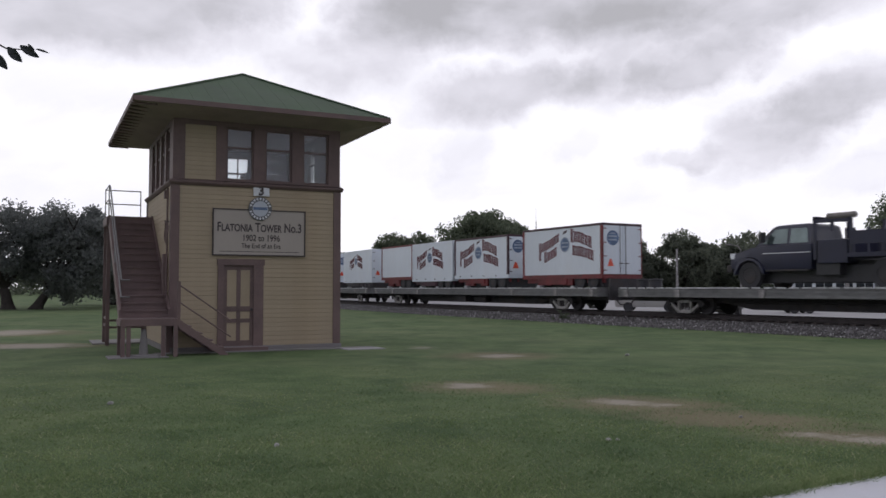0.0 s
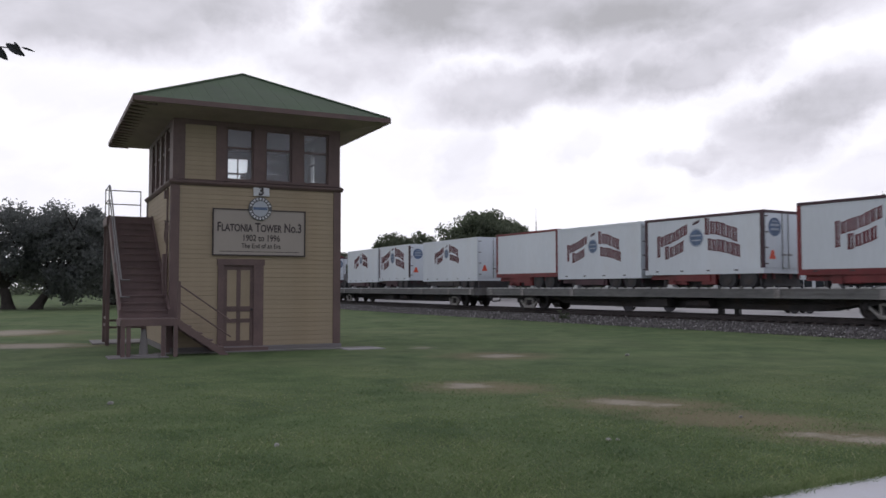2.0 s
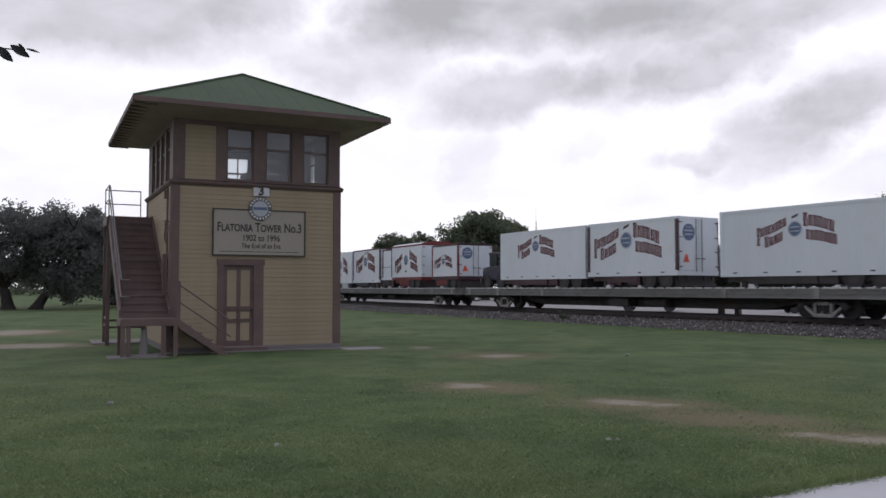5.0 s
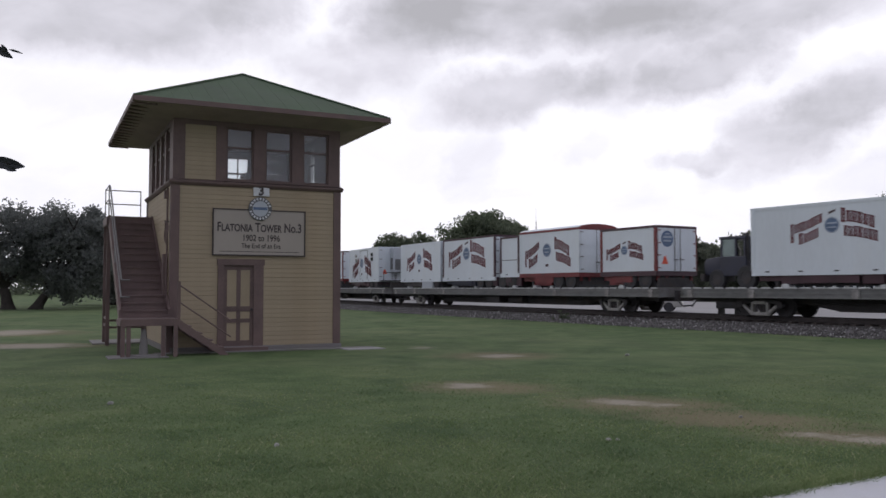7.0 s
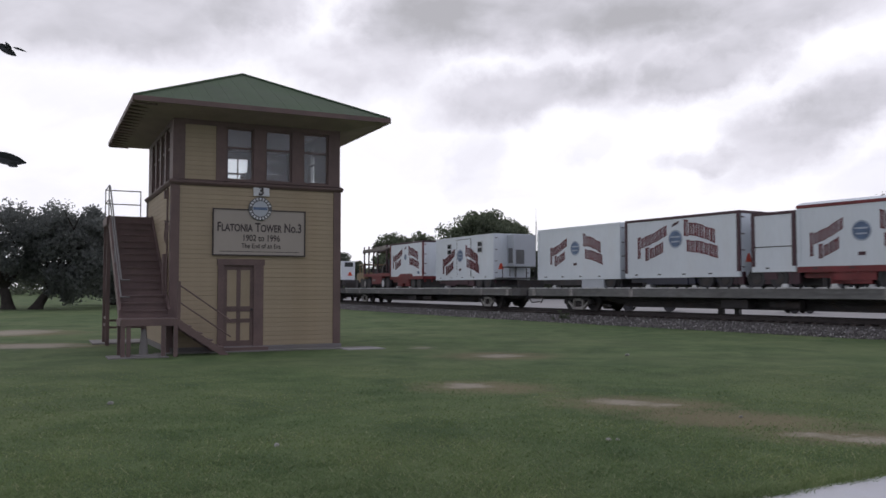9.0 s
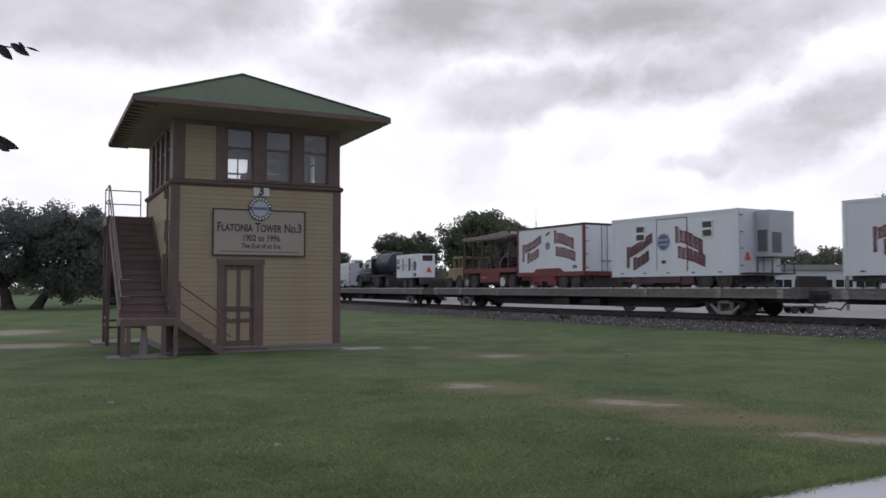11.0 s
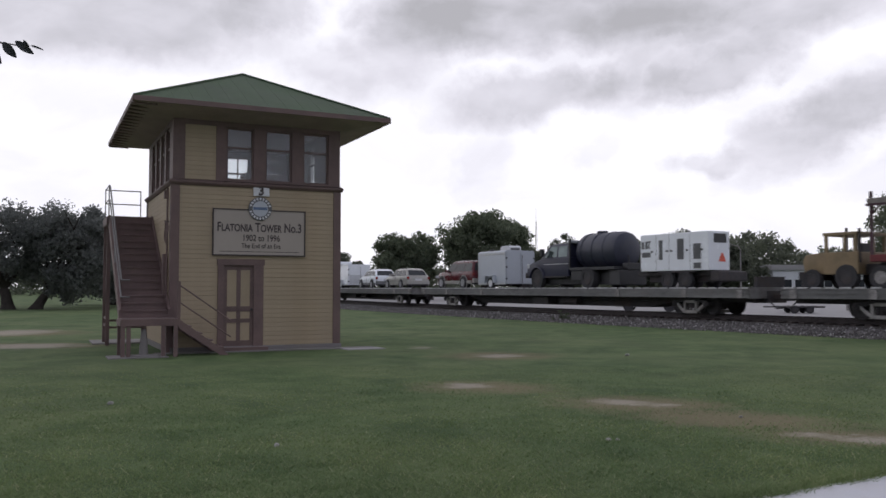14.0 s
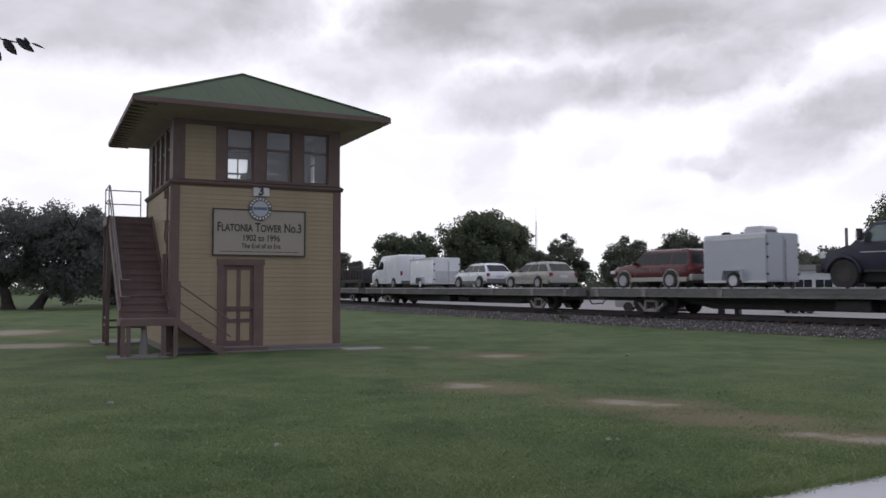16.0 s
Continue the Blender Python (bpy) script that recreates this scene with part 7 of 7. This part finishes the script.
def grass():
    rng = np.random.default_rng(8)
    n = 190000
    d = 5.4 + 12 * rng.random(n) ** 1.7
    x = rng.uniform(-0.62, 0.62, n) * (d + 1)
    y = d
    keep = np.ones(n, bool)
    for bx, by, rx, ry, turn, amount in BARE:
        keep &= ((x - bx) / rx) ** 2 + ((y - by) / ry) ** 2 > 0.5 * rng.uniform(0.4, 1.2, n)
    for bx, by, rx, ry, turn, amount in DRY:
        keep &= ((x - bx) / rx) ** 2 + ((y - by) / ry) ** 2 > 0.5 * rng.uniform(0.0, 1.4, n)
    rel = (x - 2.34) * nrm.x + (y - 6.42) * nrm.y
    keep &= rel < -0.02 + 0.05 * np.sin(x * 9) * np.sin(y * 7 + x * 4)
    dx, dy = x + 6.663, y - 20.644
    u, v = dx * 0.9 + dy * 0.436, -dx * 0.436 + dy * 0.9
    keep &= ~((u > -1.4) & (u < 5.3) & (v > -0.4) & (v < 6))
    x, y = x[keep], y[keep]
    # a ragged fringe that creeps over the edge of the footpath
    u = rng.uniform(-0.6, 4.5, 9000)
    o = rng.normal(-0.03, 0.05, 9000) + 0.035 * np.sin(u * 6) * np.sin(u * 2.3)
    x = np.concatenate([x, 2.34 + nrm.x * o + walk_dir.x * u])
    y = np.concatenate([y, 6.42 + nrm.y * o + walk_dir.y * u])
    d = y
    n = len(x)
    clump = 0.55 + 0.8 * (np.sin(x * 3.1 + np.sin(y * 2.3) * 2) * np.sin(y * 3.7 + np.sin(x * 1.9) * 2) * 0.5 + 0.5)
    h = rng.uniform(0.012, 0.046, n) * clump * (1.05 - (d - 5.4) / 13)
    tall = rng.random(n) < 0.012
    h = np.where(tall & (d < 9), h * 2.4, h)
    edge = np.abs((x - 2.34) * nrm.x + (y - 6.42) * nrm.y) < 0.25
    h = np.where(edge, h * np.where(rng.random(n) < 0.12, 3.2, 1.6), h)
    a = rng.uniform(0, 2 * np.pi, n)
    w = rng.uniform(0.0022, 0.0046, n) * (1 + 0.08 * d)
    lean = rng.normal(0, 1.25, (n, 2)) * h[:, None]
    vx = np.stack([x - np.cos(a) * w, x + np.cos(a) * w, x + lean[:, 0]], axis=1)
    vy = np.stack([y - np.sin(a) * w, y + np.sin(a) * w, y + lean[:, 1]], axis=1)
    vz = np.stack([np.zeros(n), np.zeros(n), h], axis=1)
    v = np.stack([vx, vy, vz], axis=2).reshape(-1, 3)
    tagged(part("grass", raw_mesh("grass", v, np.arange(3 * n).reshape(-1, 3), GRASS_BLADE), GRASS_BLADE), "short green mown grass blades", "grass", kind="stuff")


grass()

for x, y, r in ((-4.54, 11.58, 0.05), (1.72, 8.84, 0.035), (1.82, 8.86, 0.028), (3.65, 10.4, 0.03), (-1.67, 8.53, 0.035), (14.3, 26.9, 0.16), (4.33, 19.9, 0.06)):
    s = thing("pale_stone", "small pale stone lying in the grass", "stone", "stones in the grass", at=pose(x, y, r * 0.35, 10, 20, 40 * x))
    m = Mesh()
    bmesh.ops.create_icosphere(m.bm, subdivisions=2, radius=r)
    for v in m.bm.verts:
        v.co *= 0.85 + 0.3 * noise.noise(v.co * 9 / r * 0.1 + Vector((x, y, 0)))
        v.co.z *= 0.6
    part("lump", m, PALE_STEEL, s, smooth=True)


def weed_clump(x, y, z, r, label, seed, leaves):
    w = thing("weed_clump", label, "weeds", at=pose(x, y, z))
    rng = random.Random(seed)
    pts = [(rng.gauss(0, r * 0.5), rng.gauss(0, r * 0.5), abs(rng.gauss(0, r * 0.4))) for _ in range(12)]
    part("foliage", raw_mesh("foliage", *leaf_cloud(pts, [r * 0.35] * 12, 40, 0.035, seed), leaves), leaves, w)
    part("stems", Mesh().tube((0, 0, -0.05), (0.05, 0, r * 0.6), 0.01, n=5).tube((0, 0, -0.05), (-0.08, 0.05, r * 0.5), 0.01, n=5), TRUNK, w)


weed_clump(*on_track(-1.0, HALF - 2.5)[:2], 0.1, 0.35, "dark weed clump growing on the ballast edge", 31, LEAF_ELM)

# sleepers under the rails, nearest stretch
sleeper = finish(Mesh().box(-0.11, 0.11, -1.3, 1.3, -0.1, 0.05, 0.01), "sleeper", TIE)
bed = bpy.data.objects["ballast_bed"]
for i in range(150):
    x, y, a = on_track(-48 + i * 0.5, HALF)
    part("sleeper", sleeper, TIE, bed).matrix_world = pose(x, y, RAIL_Z - 0.2, 0, 0, -math.degrees(a))


# ---- leaves hanging close to the lens ----
def leaf_blade(m, root, tip, width, curl):
    """One oval leaf with a folded midrib and some thickness."""
    root, tip = Vector(root), Vector(tip)
    d = tip - root
    s = d.cross(Vector((0, 1, 0))).normalized() * width
    out, n = [], 6
    rows = []
    for i in range(n + 1):
        f = i / n
        w = math.sin(math.pi * min(1, f * 0.94 + 0.04)) ** 0.8
        c = root + d * f + Vector((0, -curl * math.sin(math.pi * f), 0))
        rows.append([c + s * w, c + Vector((0, 0.25 * width * w, 0)), c - s * w])
    lo = [[m.bm.verts.new(p) for p in r] for r in rows]
    hi = [[m.bm.verts.new(p + Vector((0, 0.0008, 0))) for p in r] for r in rows]
    for a, b in zip(lo, lo[1:]):
        for k in range(2):
            m.bm.faces.new((a[k], a[k + 1], b[k + 1], b[k]))
    for a, b in zip(hi, hi[1:]):
        for k in range(2):
            m.bm.faces.new((a[k + 1], a[k], b[k], b[k + 1]))
    return m


TWIG_D = 3.0


def in_view(x, y, d=TWIG_D):
    """The place d metres before the lens that shows at x, y of a picture 1568 wide."""
    t = radians(2.69)
    u, v = (x - 784) / 1490, (441 - y) / 1490
    return Vector((u * d, (math.cos(t) - v * math.sin(t)) * d, EYE + (math.sin(t) + v * math.cos(t)) * d))


PXM = TWIG_D / 1490     # metres for one 1568th of the width at the twig
twig = thing("hanging_twig", "thin twig with a few small dark leaves hanging before the lens", "twig")
part("stem", Mesh().tube((0.0, 0, 0.004), (-50 * PXM, 0.01, 8 * PXM), 0.0018, 0.003, 6).tube((-50 * PXM, 0.01, 8 * PXM), (-160 * PXM, 0.02, 70 * PXM), 0.003, 0.005, 6), TRUNK, twig)
for (x0, z0), (x1, z1), w in (((-22, 11), (10, -9), 7), ((6, 5), (28, -1), 2), ((-8, 14), (2, 4), 2.5), ((-44, 8), (-20, -17), 8), ((-64, -4), (-46, -30), 8)):
    part("leaf", leaf_blade(Mesh(), (x0 * PXM, 0, z0 * PXM), (x1 * PXM, 0.01, z1 * PXM), w * PXM, 4 * PXM), LEAF_TWIG, twig)
bough = thing("leaf_spray", "large dark leaf on a thin stem hanging before the lens", "twig")
part("stem", Mesh().tube((-20 * PXM, 0, 4 * PXM), (-170 * PXM, 0.02, 60 * PXM), 0.0018, 0.004, 6), TRUNK, bough)
part("leaf", leaf_blade(Mesh(), (-62 * PXM, 0, 14 * PXM), (4 * PXM, 0.01, -2 * PXM), 11 * PXM, 5 * PXM), LEAF_TWIG, bough)
part("leaf", leaf_blade(Mesh(), (-30 * PXM, 0, 2 * PXM), (-6 * PXM, -0.01, -10 * PXM), 6 * PXM, 4 * PXM), LEAF_TWIG, bough)
def motions():
    """All that moves: the train and its wheels, the leaves close by, the clouds."""
    times = [0, 1 / 30] + [0.5 * i for i in range(1, 32)] + [16 - 1 / 30, 16]
    for ob, s, z in TRAIN:
        walk(ob, [(t, train_pose(s, t, z)) for t in times])
    steps = [i / 12 for i in range(193)]
    for ob, dx in WHEELS:
        walk(ob, [(t, pose(dx, 0, 0, 0, math.degrees((gone(t) - gone(0)) / 0.42), 0)) for t in steps])
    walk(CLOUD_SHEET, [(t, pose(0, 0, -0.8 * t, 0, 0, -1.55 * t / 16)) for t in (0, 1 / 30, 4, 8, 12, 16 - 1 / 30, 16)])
    sway = ((0, 57, 92), (0.4, 56, 99), (0.8, 52, 86), (1.2, 61, 86), (1.6, 48, 96), (2.0, 32, 89), (2.5, 38, 68), (3.0, 49, 90), (3.5, 32, 96), (4.0, 52, 84), (4.8, 40, 92), (5.6, 46, 88), (6.3, 52, 96), (6.6, 33, 105), (7.0, 10, 93), (7.4, 44, 81), (7.8, 62, 97), (8.2, 46, 109), (8.6, 33, 117), (9.0, 17, 89), (9.8, 44, 96), (10.6, 36, 88), (11.3, 43, 89), (11.7, 31, 81), (12.1, 54, 96), (12.5, 48, 112), (12.9, 46, 90), (13.3, 52, 102), (13.7, 42, 96), (14.1, 50, 84), (14.5, 52, 108), (14.8, 49, 89), (15.1, 45, 93), (15.4, 58, 111), (15.7, 52, 93), (16.0, 49, 81))
    walk(twig, [(t, Matrix.Translation(in_view(x, y)) @ pose(0, 0, 0, 0, (92 - y) * 0.5, 0)) for t, x, y in sway])
    dip = ((0, -40, 300), (3.0, -40, 290), (4.2, -30, 300), (5.4, -20, 285), (6.3, -12, 290), (6.6, 25, 270), (7.0, 37, 293), (7.4, 37, 266), (7.8, -15, 290), (8.2, 4, 315), (8.6, 50, 266), (9.0, 40, 286), (9.8, 20, 275), (10.6, 28, 280), (11.3, 26, 247), (11.7, 26, 264), (12.1, 26, 285), (12.5, 24, 293), (12.9, 32, 280), (13.3, 6, 317), (13.7, 2, 260), (14.1, -25, 285), (16.0, -40, 290))
    walk(bough, [(t, Matrix.Translation(in_view(x, y)) @ pose(0, 0, 0, 0, (280 - y) * 0.3, 0)) for t, x, y in dip])


motions()
